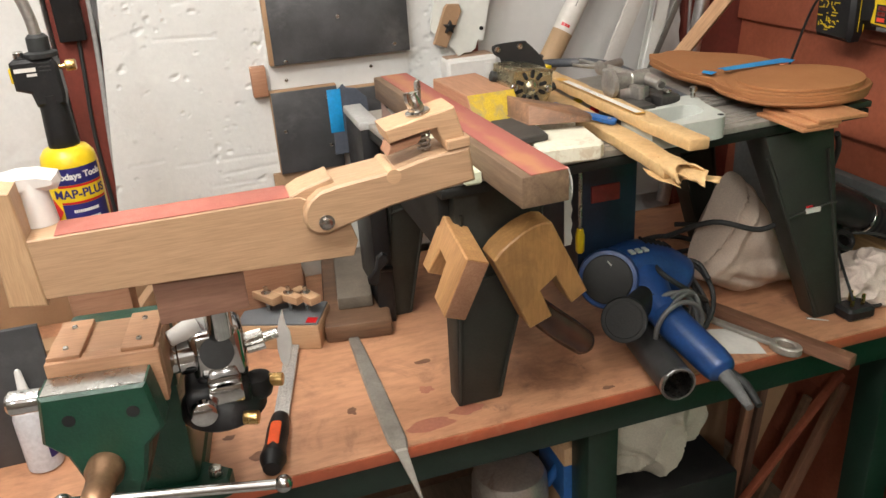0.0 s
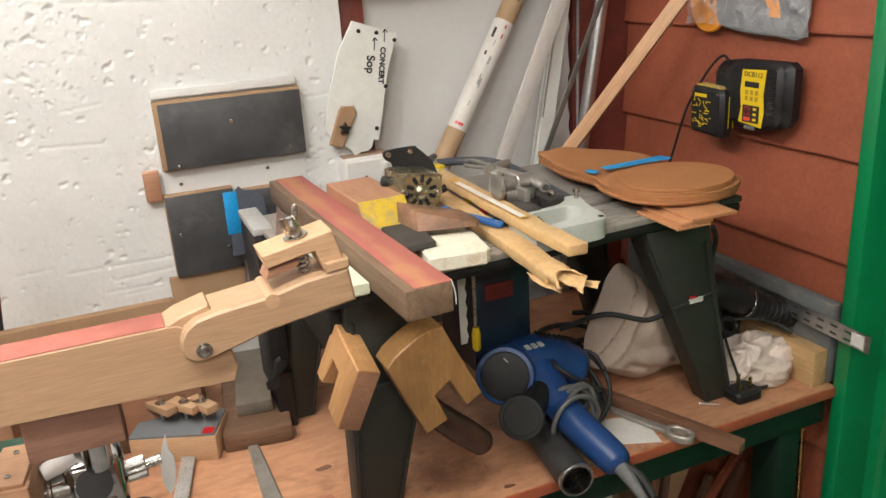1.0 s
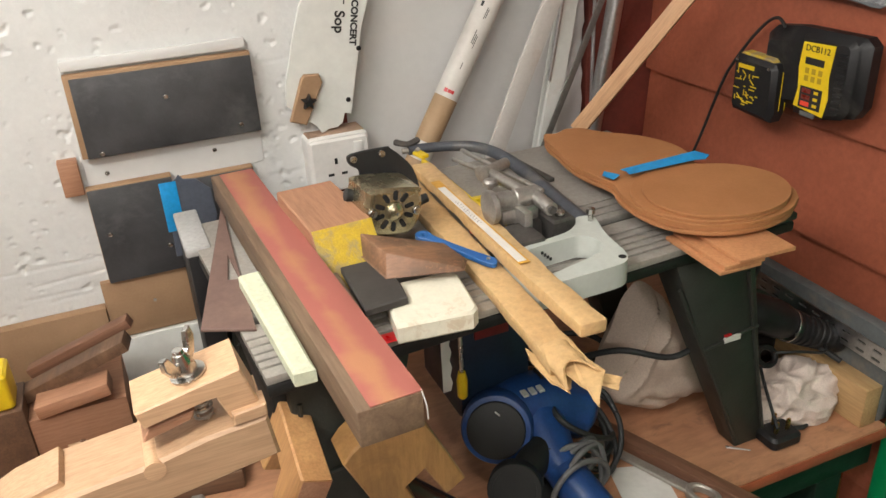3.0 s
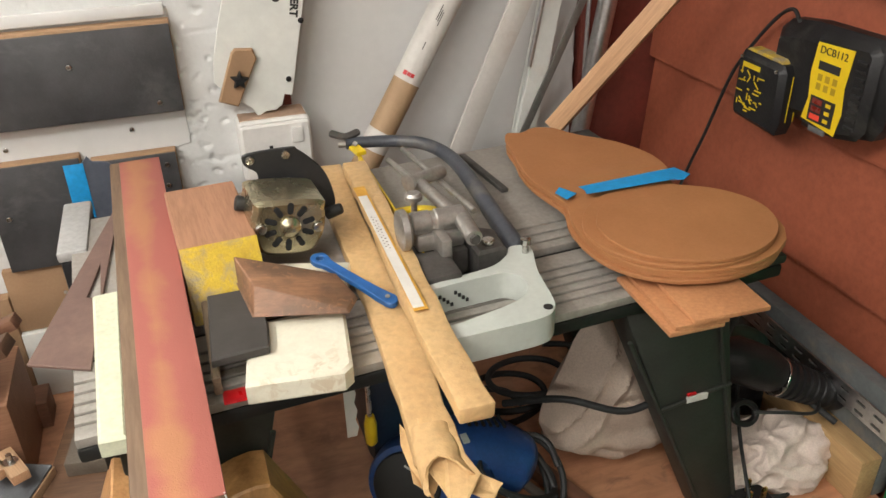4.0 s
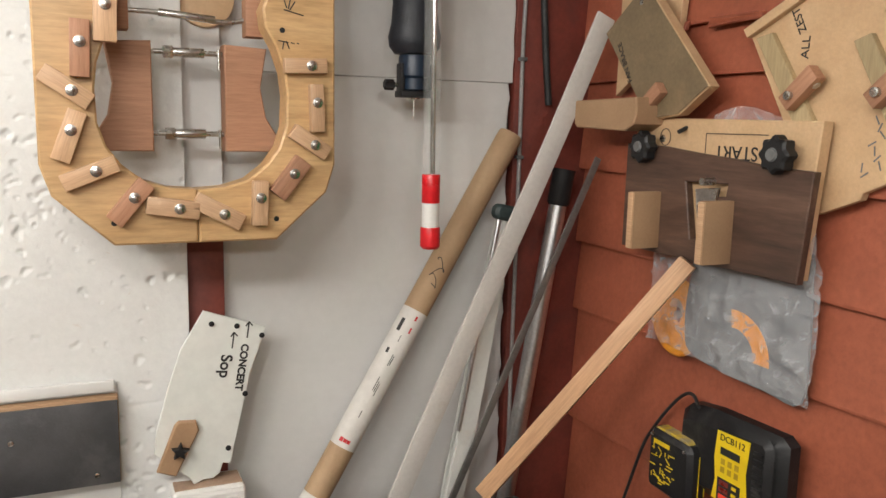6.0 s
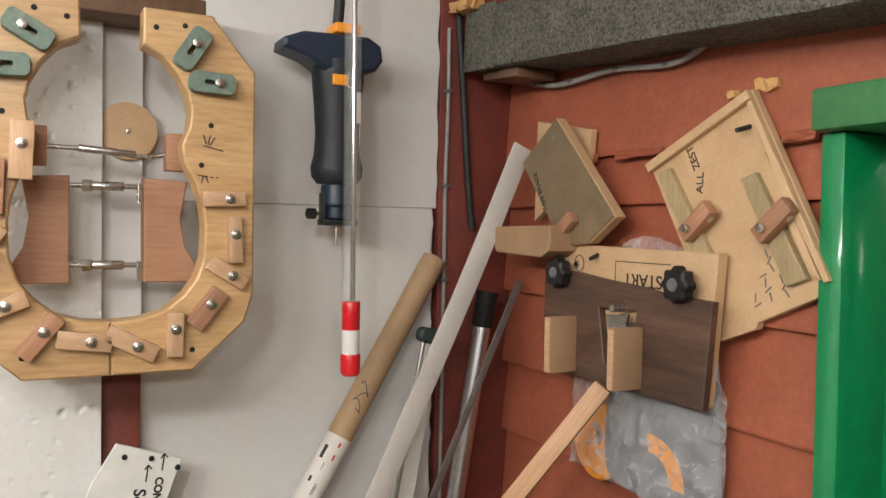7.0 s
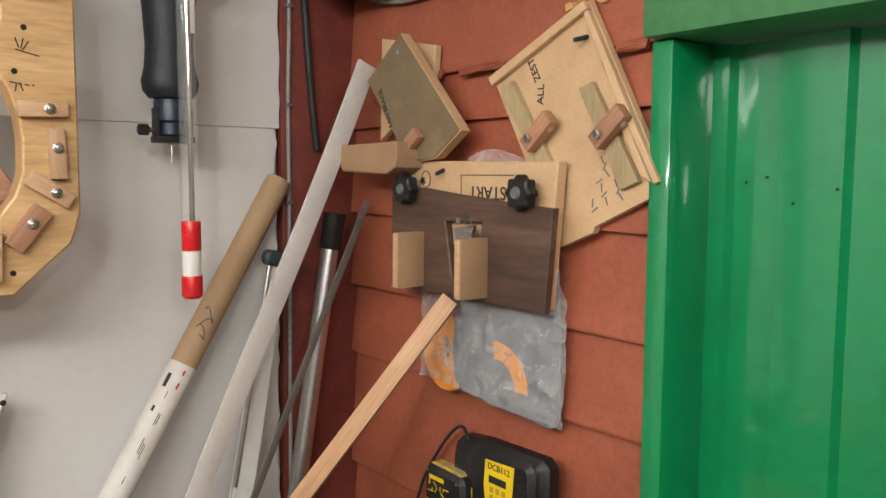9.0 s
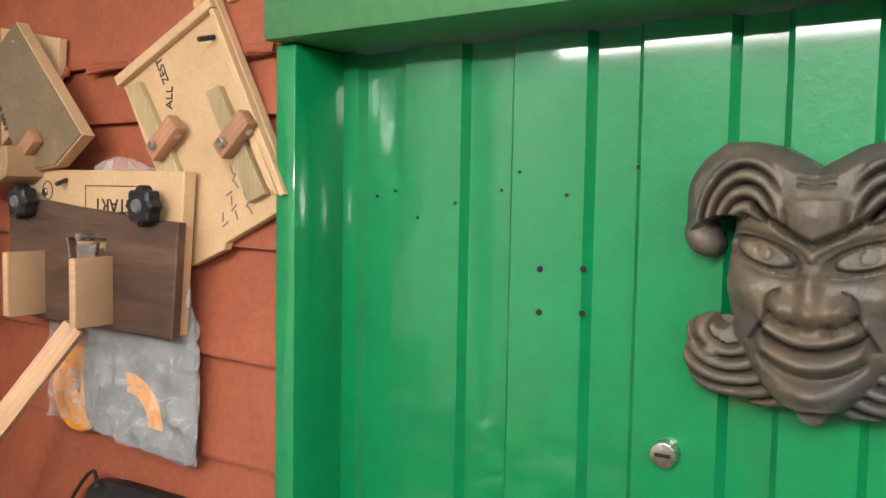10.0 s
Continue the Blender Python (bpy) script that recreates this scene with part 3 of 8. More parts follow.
def shiplap(z0, z1, y0, y1, seed, parent):
    """One lapped board: thin at its top, proud and a little ragged at its lower edge."""
    bm = bmesh.new()
    n = 26 if y0 > 0 else 110
    prof = []
    for k in range(n + 1):
        y = y0 + (y1 - y0) * k / n
        wob = 0.0022 * noise.noise(Vector((seed, y * 7, 0.4))) + 0.0016 * max(0, noise.noise(Vector((seed, y * 40, 5.4))))
        sag = 0.0015 * noise.noise(Vector((seed + 3, y * 3, 0.0)))
        prof.append([bm.verts.new(p) for p in ((1.3735, y, z0 + wob), (1.352 + sag, y, z0 + wob), (1.3515 + sag, y, z0 + 0.004 + wob), (1.3645 + sag, y, z1 + 0.004), (1.3735, y, z1 + 0.004))])
    for a, b in zip(prof, prof[1:]):
        for i in range(5):
            bm.faces.new((a[i], a[(i + 1) % 5], b[(i + 1) % 5], b[i]))
    bm.faces.new(prof[0])
    bm.faces.new(prof[-1][::-1])
    return part("plank", bm, RED, parent, smooth=False)


for i, (a, b) in enumerate(zip(SEAMS, SEAMS[1:])):
    shiplap(a, b - 0.0035, -2.1 if a > 2.0 else 0.993, 1.663, 3.0 + 2.7 * i, wall_east)
plain("wall_east_2", (1.3742, -2.1, 2.05), (1.46, 0.99, 2.455), RED)
plain("wall_east_3", (1.36, -2.1, 0.0), (1.46, 0.08, 2.05), RED)

# splintered strip along one seam
for k, (y, s) in enumerate(((1.30, 0.10), (1.03, 0.045), (1.42, 0.05))):
    bm = box((1.344, y - s / 2, 1.996), (1.353, y + s / 2, 2.008), 0.002)
    bmesh.ops.subdivide_edges(bm, edges=bm.edges[:], cuts=3)
    crumple(bm, 0.004, 70, k + 2.0)
    part("splinter", bm, RED, wall_east, "torn edge of a plank", smooth=False)

# felt-wrapped wall plate above the planks, falling gently towards the door
felt = thing("wall_plate", "", "", axes((1.25, 1.64, 2.163), (0, -1, -0.078), (0, 0, 1)), kind="structure")
bm = box((0, 0.0, 0.0), (2.6, 0.115, 0.104), 0.006)
bmesh.ops.bisect_plane(bm, geom=bm.verts[:] + bm.edges[:] + bm.faces[:], plane_co=(0.1, 0, 0), plane_no=(1, 0, 0.05))
for cx in range(1, 26):
    bmesh.ops.bisect_plane(bm, geom=bm.verts[:] + bm.edges[:] + bm.faces[:], plane_co=(0.1 * cx, 0, 0), plane_no=(1, 0, 0))
crumple(bm, 0.003, 16, 1.0)
part("felt", bm, FELT, felt, "coarse grey-green mineral felt")
part("lap", box((0.0, -0.004, -0.002), (0.098, 0.002, 0.106), 0.002), FELT, felt)
# dark wood tone stands in for the shadow below the plate's end
part("packing", box((0.03, 0.02, -0.016), (0.14, 0.095, -0.001), 0.002), OLDWOOD, felt, "packing piece coloured dark as the shade under the plate")

# foam filler squeezed out above the plate
bm = box((1.222, 1.585, 2.262), (1.258, 1.650, 2.278), 0.003)
bmesh.ops.subdivide_edges(bm, edges=bm.edges[:], cuts=4, use_grid_fill=True)
crumple(bm, 0.008, 90, 4.0)
solid("foam_filler", bm, CHIP, "crumbly orange filler foam on the felt edge", "filler foam")

# ---- green door in its frame ----
door = thing("door_1", "", "", (1.411, 0.5, 0.0), kind="structure")
bm = bmesh.new()
prof, y = [], 0.9905
first = True
for yy, dx in ((0.9905, 0.0), (0.941, 0.0), (0.935, 0.010), (0.883, 0.010), (0.877, 0.0), (0.806, 0.0), (0.800, 0.010), (0.752, 0.010), (0.745, 0.0), (0.669, 0.0), (0.662, 0.010), (0.622, 0.010), (0.615, 0.0), (0.540, 0.0), (0.533, 0.010), (0.497, 0.010), (0.490, 0.0), (0.43, 0.0), (0.424, 0.010), (0.384, 0.010), (0.378, 0.0), (0.31, 0.0), (0.304, 0.010), (0.264, 0.010), (0.257, 0.0), (0.13, 0.0)):
    prof.append((yy - 0.5, dx))
outline = prof + [(0.13 - 0.5, 0.03), (0.9905 - 0.5, 0.03)]
lo = [bm.verts.new((x, y, 0.01)) for y, x in outline]
hi = [bm.verts.new((x, y, 1.999)) for y, x in outline]
for k in range(len(outline)):
    j = (k + 1) % len(outline)
    bm.faces.new((lo[k], lo[j], hi[j], hi[k]))
bm.faces.new(lo[::-1])
bm.faces.new(hi)
for zc in (0.3, 0.7, 1.1, 1.4, 1.55, 1.7, 1.8, 1.9):
    bmesh.ops.bisect_plane(bm, geom=bm.verts[:] + bm.edges[:] + bm.faces[:], plane_co=(0, 0, zc), plane_no=(0, 0, 1))
for v in bm.verts:
    v.co.x += 0.0011 * noise.noise(Vector((v.co.y * 5, v.co.z * 3, 0)))
part("leaf", bm, GREEN, door, "glossy green ribbed sheet")
for y, z in ((0.712, 1.774), (0.667, 1.777), (0.712, 1.732), (0.667, 1.735), (0.617, 1.872), (0.762, 1.850), (0.811, 1.836), (0.737, 1.868), (0.686, 1.846), (0.895, 1.848), (0.92, 1.842), (0.858, 1.82), (0.555, 1.87)):
    r = 0.0032 if z < 1.78 else 0.0018
    hole = part("screw_hole", rod((0, 0, 0), (0.001, 0, 0), r, seg=10), SHADEBLACK, door)
    off = 0.0085 if any(b < y < a for a, b in ((0.935, 0.883), (0.8, 0.752), (0.662, 0.622), (0.533, 0.497))) else -0.0013
    hole.location = (off, y - 0.5, z)
bm = rod((-0.012, 0.082, 1.618), (0.002, 0.082, 1.618), 0.0115, 0.0125, 24, 0.001)
lock = part("lock", bm, STEEL, door, "round steel lock cylinder")
part("keyway", box((-0.0135, 0.075, 1.6165), (-0.0118, 0.089, 1.6195), 0.0003), SHADEBLACK, lock)

frame_1 = thing("door_frame", "", "", (1.35, 0.97, 0.0), kind="structure")
part("jamb", box((-0.017, -0.008, 0.0), (0.09, 0.0205, 2.0), 0.003), GREEN, frame_1)
part("jamb", box((-0.017, -0.87, 0.0), (0.09, -0.8425, 2.0), 0.003), GREEN, frame_1)
part("head", box((-0.036, -0.90, 2.001), (0.09, 0.0205, 2.046), 0.004), GREENHEAD, frame_1)
screw(frame_1, Matrix.Translation((-0.0355, -0.175, 2.027)) @ FACE_W, 0.004, GREENHEAD)


# ---- on the door: a clay face mask with curling hair ----
def clay_mask():
    """One plain relief: height worked out over a grid and cut to the outline."""
    W2, H2, st = 0.106, 0.134, 0.0012
    nx, nz = int(2 * W2 / st), int(2 * H2 / st)

    def g(x, z, cx, cz, sx, sz):
        return math.exp(-(((x - cx) / sx) ** 2 + ((z - cz) / sz) ** 2))

    def groove(d, w):
        return math.exp(-(d / w) ** 2)

    crest = ((0.0, 0.027, 0.050, 0.072, 0.088, 0.098, 0.1035), (0.0705, 0.086, 0.0915, 0.0905, 0.079, 0.066, 0.050))
    jaw = ((-0.118, -0.100, -0.064, -0.024, 0.010, 0.040), (0.022, 0.042, 0.062, 0.069, 0.068, 0.060))

    def swirl(d, first, step, deep):
        """Strands with rounded backs and narrow cuts between them."""
        if d < first:
            return 0.0
        k = ((d - first) / step) % 1.0
        return -deep * math.exp(-(min(k, 1 - k) / 0.13) ** 2) + 0.0030 * math.sin(math.pi * k)

    def height(x, z):
        a = abs(x)
        h = -1.0
        # face, narrowing to the chin
        w = float(np.interp(z, *jaw))
        if -0.116 < z < 0.045 and a < w:
            h = 0.012 + 0.032 * math.sqrt(max(0.0, 1 - (a / w) ** 2))
        # two swept lobes of hair that meet in a dip over the forehead and end in flicks at the temples
        top = float(np.interp(a, *crest))
        low = 0.012 + 0.42 * a if a < 0.045 else 0.031
        if a > 0.074:
            low = 0.031 - 0.55 * (a - 0.074)
        if low < z < top and a < 0.1035:
            rim = min(1.0, (top - z) / 0.016, (0.1045 - a) / 0.012)
            dome = 0.016 + 0.026 * math.sqrt(max(0.0, 1 - (a / 0.118) ** 2))
            h = max(h, dome * (0.45 + 0.55 * math.sqrt(max(0.0, rim))))
            d = math.hypot((a - 0.052) / 0.66, z - 0.018)
            if a > 0.024 and d < 0.060:
                h += swirl(d, 0.014, 0.0125, 0.011) * min(1.0, (a - 0.024) / 0.010)
        e = math.hypot((a - 0.090 - 0.25 * (z - 0.010)) / 0.0150, (z - 0.0125) / 0.0170)
        if e < 1:
            h = max(h, 0.010 + 0.018 * math.sqrt(1 - e * e))
        # beard: big curls that sweep in under the chin
        for cx, cz, rx, rz in ((0.066, -0.086, 0.0385, 0.0345), (0.032, -0.101, 0.043, 0.0225), (0.082, -0.066, 0.0200, 0.0150)):
            e = math.hypot((a - cx) / rx, (z - cz) / rz)
            if e < 1:
                d = math.hypot((a - 0.064) * 0.82, z + 0.060)
                h = max(h, 0.008 + 0.017 * math.sqrt(1 - e * e) + swirl(d, 0.013, 0.0118, 0.0075))
        if math.hypot(a - 0.070, z + 0.0525) < 0.0075:
            h = min(h, 0.004)
        e = math.hypot((a - 0.078) / 0.0085, (z + 0.081) / 0.0065)
        if e < 1:
            h = max(h, 0.020 + 0.008 * math.sqrt(1 - e * e))
        if math.hypot(a, (z + 0.117) * 0.9) < 0.014:
            h = max(h, 0.020 - 0.006 * g(a, z, 0, -0.116, 0.004, 0.004))
        if h > 0:
            # nose
            h += 0.013 * g(a, z, 0, -0.014, 0.0085, 0.024) + 0.015 * g(a, z, 0, -0.040, 0.0125, 0.0105) + 0.0125 * g(a, z, 0.0205, -0.036, 0.0085, 0.0095)
            h -= 0.009 * g(a, z, 0.0125, -0.0505, 0.0055, 0.0030)
            h -= 0.006 * groove(math.hypot(a - 0.0195, z + 0.036) - 0.0120, 0.0016) * (1 if a > 0.021 else 0)
            # forehead bulge over a deep frown
            h += 0.010 * g(a, z, 0, 0.036, 0.024, 0.022)
            h -= 0.015 * groove(z - (0.0105 + 0.42 * a + 5 * a * a), 0.0028) * (1 if a < 0.046 else 0)
            h -= 0.0065 * groove(a - 0.0205 - 0.10 * (z - 0.026), 0.0019) * g(0, z, 0, 0.029, 1, 0.010)
            for zz in (0.0545, 0.0605):
                h -= 0.0035 * groove(z - zz - 9 * a * a, 0.0012) * (1 if a < 0.0135 else 0)
            h -= 0.004 * g(a, z, 0, -0.004, 0.006, 0.0025)
            # eyes under the brow, slanting up and out
            u, v = a - 0.037, z - 0.003 - (a - 0.037) * 0.26
            e = math.sqrt((u / 0.024) ** 2 + (v / 0.0092) ** 2)
            h -= 0.013 * g(u, v, 0, 0.001, 0.026, 0.011)
            if e < 1:
                h += 0.0085 * math.sqrt(1 - e * e)
                h -= 0.0016 * groove(math.hypot(u, v - 0.001) - 0.0052, 0.0010)
            h -= 0.0060 * groove((e - 1.06) * 0.01, 0.0015) + 0.0040 * groove((e - 1.50) * 0.01, 0.0014) * (1 if v < 0 else 0.5)
            # cheeks, lips and chin
            h += 0.009 * g(a, z, 0.047, -0.026, 0.018, 0.015)
            m = -0.0695 + 10.0 * a * a
            if a < 0.040:
                fade = min(1.0, (0.040 - a) / 0.006)
                h -= 0.013 * groove(z - m, 0.0022) * fade
                h += (0.0065 * groove(z - m - 0.0080, 0.0050) + 0.0080 * groove(z - m + 0.0095, 0.0060)) * fade
                h -= 0.0060 * groove(z - m + 0.0215, 0.0034) * fade
            h -= 0.0070 * groove((a - 0.036) + 0.60 * (z + 0.052), 0.0024) * (1 if -0.066 < z < -0.040 else 0)
            h += 0.009 * g(a, z, 0, -0.101, 0.020, 0.008)
            h += 0.0008 * noise.noise(Vector((x * 120, z * 120, 0)))
        return h

    bm = bmesh.new()
    vs = {}

    def vert(i, j):
        if (i, j) not in vs:
            x, z = -W2 + i * st, -H2 + j * st
            vs[i, j] = bm.verts.new((x, z, max(0.001, 1.15 * height(x, z))))
        return vs[i, j]

    for i in range(nx):
        for j in range(nz):
            x, z = -W2 + (i + 0.5) * st, -H2 + (j + 0.5) * st
            if height(x, z) > 0:
                bm.faces.new((vert(i, j), vert(i + 1, j), vert(i + 1, j + 1), vert(i, j + 1)))
    bmesh.ops.smooth_vert(bm, verts=bm.verts[:], factor=0.5, use_axis_x=True, use_axis_y=True, use_axis_z=True)
    rim = [e for e in bm.edges if len(e.link_faces) == 1]
    ext = bmesh.ops.extrude_edge_only(bm, edges=rim)
    for v in ext["geom"]:
        if isinstance(v, bmesh.types.BMVert):
            v.co.z = -0.004
    return solid("wall_mask", bm, CLAY, "grey-brown fired clay mask with curling hair hung on the green door", "mask", at=on_east(1.4065, 0.4615, 1.800))


clay_mask()


# ---- cables in the corner ----
def cable(name, pts, r, material, label, clips=()):
    t = thing(name, label, "cable", pts[0])
    o = Vector(pts[0])
    part("sheath", pipe([Vector(p) - o for p in pts], r, 10, 6), material, t)
    for c in clips:
        c = Vector(c) - o
        part("clip", box((c[0] - 0.007, c[1] - 0.006, c[2] - 0.003), (c[0] + 0.007, c[1] + 0.004, c[2] + 0.003), 0.001), GREYCABLE, t, "grey plastic clip")
    return t


cable("wall_cable", [(1.229, 1.660, 2.24), (1.229, 1.660, 2.10), (1.226, 1.660, 1.97), (1.226, 1.660, 1.72), (1.224, 1.660, 1.35), (1.224, 1.660, 0.95)], 0.0035, WALLCABLE, "grey cable clipped down the red corner post", ((1.228, 1.660, 2.13), (1.226, 1.660, 1.965), (1.225, 1.66, 1.80)))
cable("wall_cable", [(1.243, 1.655, 2.45), (1.243, 1.655, 2.30), (1.256, 1.655, 2.13), (1.268, 1.655, 1.98), (1.279, 1.657, 1.89)], 0.006, RUBBER, "thick dark cable hanging down the red corner post")
cable("wall_cable", [(1.346, 1.62, 2.155), (1.346, 1.50, 2.128), (1.346, 1.36, 2.130), (1.346, 1.24, 2.118), (1.346, 1.18, 2.130), (1.346, 1.12, 2.165)], 0.0045, WALLCABLE, "grey cable clipped along the red planks", ((1.347, 1.56, 2.137), (1.347, 1.46, 2.129), (1.347, 1.35, 2.13), (1.347, 1.245, 2.119)))


# ---- boards and fittings on the white wall ----
def grey_board(name, x0, z0, x1, z1, label, screws, inset=0.001):
    t = thing(name, label, "sanding board", on_north(x0, 1.618, z0))
    w, h = x1 - x0, z1 - z0
    part("board", box((0, 0, 0), (w, h, 0.018), 0.0015), MDF, t, "brown board edge")
    part("face", box((inset, 0.0005, 0.0182), (w - 0.001, h - 0.0015 - 0.4 * inset, 0.0222), 0.001), ANTHRACITE, t, "smudged dark grey abrasive face")
    for x, z in screws:
        screw(t, pose(x - x0, z - z0, 0.0228), 0.0044)
    return t


backing = thing("backing_board", "white painted backing board screwed to the wall", "board", on_north(0.292, 1.621, 1.03))
part("panel", slab([(0, 0.0), (0.135, 0.0), (0.14, 0.24), (0.276, 0.26), (0.276, 0.455), (0.008, 0.463)], -0.0005, 0.003, 0.001), PLASTER, backing)
part("ledge", box((0.008, 0.446, 0.003), (0.272, 0.462, 0.012), 0.002), PLASTER, backing, "white top batten")
for x, z in ((0.036, 0.285), (0.20, 0.292)):
    screw(backing, pose(x, z, 0.0035), 0.004)
grey_board("sanding_board", 0.300, 1.347, 0.568, 1.472, "dark grey smudged abrasive board on a brown backing", ((0.434, 1.424), (0.537, 1.363), (0.329, 1.353)), 0.008)
grey_board("sanding_board", 0.292, 1.140, 0.418, 1.300, "dark grey abrasive board with a dark stain and screws", ((0.311, 1.224), (0.395, 1.186), (0.398, 1.280)))
grey_board("sanding_board", 0.43, 1.150, 0.545, 1.290, "dark grey abrasive board half hidden by a curved template", ((0.53, 1.272), (0.527, 1.24)))
brownb = thing("wall_board", "bare brown fibreboard below the dark abrasive board", "board", on_north(0.277, 1.617, 1.035))
part("panel", box((0, 0, 0), (0.142, 0.104, 0.012), 0.001), MDF, brownb)
screw(brownb, pose(0.075, 0.055, 0.0125), 0.003, OLDSTEEL)
solid("wood_offcut", box((0.263, 1.600, 1.293), (0.291, 1.621, 1.348), 0.0015), CEDAR, "small brown wood offcut stuck to the wall", "offcut")

# curved grey template taped with blue
tmpl = thing("curved_template", "dark blue-grey curved template with a strip of blue tape", "template", on_north(0.40, 1.594, 1.165))
part("sheet", slab([(0.0, 0.0), (0.055, 0.0), (0.075, 0.06), (0.072, 0.105), (0.052, 0.125), (0.034, 0.128), (0.028, 0.136), (0.02, 0.128), (0.004, 0.116)], 0, 0.004, 0.0006), surf("slate_blue_sheet", (0.09, 0.105, 0.135), (0.07, 0.08, 0.105), 0.5), tmpl)
part("tape", box((-0.004, 0.045, 0.0042), (0.022, 0.128, 0.0052), 0.0003), TAPE, tmpl, "bright blue tape")

# white plastic template with a toggle
plate = thing("plastic_template", "white plastic template with pen marks, held by a wooden toggle", "template", on_north(0.613, 1.612, 1.324))
P0 = Vector((0.613, 1.324))
pts = [(0.686, 1.582), (0.775, 1.551), (0.751, 1.483), (0.720, 1.346), (0.709, 1.349), (0.704, 1.334), (0.694, 1.327), (0.680, 1.327), (0.667, 1.321), (0.660, 1.334), (0.640, 1.350), (0.613, 1.377), (0.617, 1.41), (0.634, 1.470), (0.653, 1.527)]
part("sheet", slab([(x - P0.x, z - P0.y) for x, z in pts[::-1]], 0, 0.006, 0.001), PLATEW, plate)
for x, z in ((0.697, 1.562), (0.769, 1.539), (0.743, 1.452), (0.717, 1.371), (0.733, 1.556)):
    screw(plate, pose(x - P0.x, z - P0.y, 0.0066), 0.0045, BLACK)
words_on("writing", "Sop", 0.023, INK, plate, pose(0.715 - P0.x, 1.497 - P0.y, 0.0064, 0, 0, -97), 0.0005)
words_on("writing", "CONCERT", 0.0150, INK, plate, pose(0.7385 - P0.x, 1.493 - P0.y, 0.0064, 0, 0, -99), 0.0006)
arrows = bmesh.new()
for x, z in ((0.727, 1.535), (0.749, 1.549)):
    x, z = x - P0.x, z - P0.y
    box((x - 0.001, z - 0.012, 0.0061), (x + 0.001, z + 0.012, 0.0066), 0, bm=arrows, m=Matrix.Translation((x, z, 0)) @ pose(0, 0, 0, 0, 0, -8) @ Matrix.Translation((-x, -z, 0)))
    for s in (-1, 1):
        box((-0.001, -0.008, 0.0061), (0.001, 0, 0.0066), 0, bm=arrows, m=Matrix.Translation((x + 0.0017, z + 0.012, 0)) @ pose(0, 0, 0, 0, 0, 38 * s))
part("arrows", arrows, INK, plate, "black pen arrows", smooth=False)
tog = part("toggle", slab([(0.002, 0.028), (0.028, 0.018), (0.062, 0.084), (0.058, 0.098), (0.034, 0.100), (0.028, 0.094)][::1], 0.0062, 0.016, 0.002), MDF, plate, "brown wooden toggle")
part("star_knob", slab([(r * math.cos(radians(a)), r * math.sin(radians(a))) for a, r in [(36 * i + 10, 0.013 if i % 2 == 0 else 0.006) for i in range(10)]], 0.0165, 0.028, 0.0015, m=Matrix.Translation((0.034, 0.058, 0))), BLACK, tog, "black star knob")

# double socket in its box
sock = thing("wall_socket", "white plastic switched wall socket, dusty on top", "socket", on_north(0.634, 1.640, 1.226))
part("box", slab(round_rect(0, 0, 0.104, 0.096, 0.008), 0.0, 0.058, 0.003), WHITEP, sock)
part("plate", slab(round_rect(0.002, 0.002, 0.102, 0.092, 0.006), 0.0582, 0.066, 0.003), WHITEP, sock)
part("switch", box((0.074, 0.062, 0.0662), (0.090, 0.084, 0.0700), 0.0012), WHITEP, sock)
for x, z, w, h in ((0.040, 0.050, 0.005, 0.010), (0.027, 0.030, 0.010, 0.0045), (0.050, 0.030, 0.010, 0.0045)):
    part("pin_hole", box((x, z, 0.0658), (x + w, z + h, 0.0665), 0), SHADEBLACK, sock)
part("dust", box((0.004, 0.0945, 0.006), (0.1, 0.0968, 0.05), 0.0008), surf("dust", (0.42, 0.29, 0.2), (0.3, 0.2, 0.14), 0.95), sock, "brown dust")


# ---- guitar-side mould hanging on the wall ----
mould = thing("side_mould", "golden plywood bending mould with brown wooden toggles, hung on the wall", "wooden mould", on_north(0.669, 1.545, 1.697))
half = [(0.0, 0.0), (0.10, 0.0), (0.168, 0.062), (0.180, 0.10), (0.180, 0.400), (0.122, 0.470), (0.037, 0.470), (0.036, 0.423), (0.06, 0.412), (0.080, 0.388), (0.092, 0.365), (0.097, 0.343), (0.094, 0.320), (0.085, 0.298), (0.088, 0.275), (0.101, 0.252), (0.112, 0.22), (0.1155, 0.19), (0.114, 0.15), (0.105, 0.122), (0.088, 0.099), (0.064, 0.080), (0.034, 0.0705), (0.0, 0.068)]
part("half", slab([(x + 0.0004, z) for x, z in half], 0.0, 0.045, 0.0025), PINE, mould)
part("half", slab([(-x - 0.0004, z) for x, z in half][::-1], 0.0, 0.045, 0.0025), PINE, mould)
for s in (1, -1):
    for x, z in ((0.052, 0.446), (0.088, 0.452), (0.122, 0.325), (0.110, 0.272), (0.10, 0.028)):
        part("hole", rod((s * x, z, 0.0448), (s * x, z, 0.0456), 0.0036, seg=12), SHADEBLACK, mould)
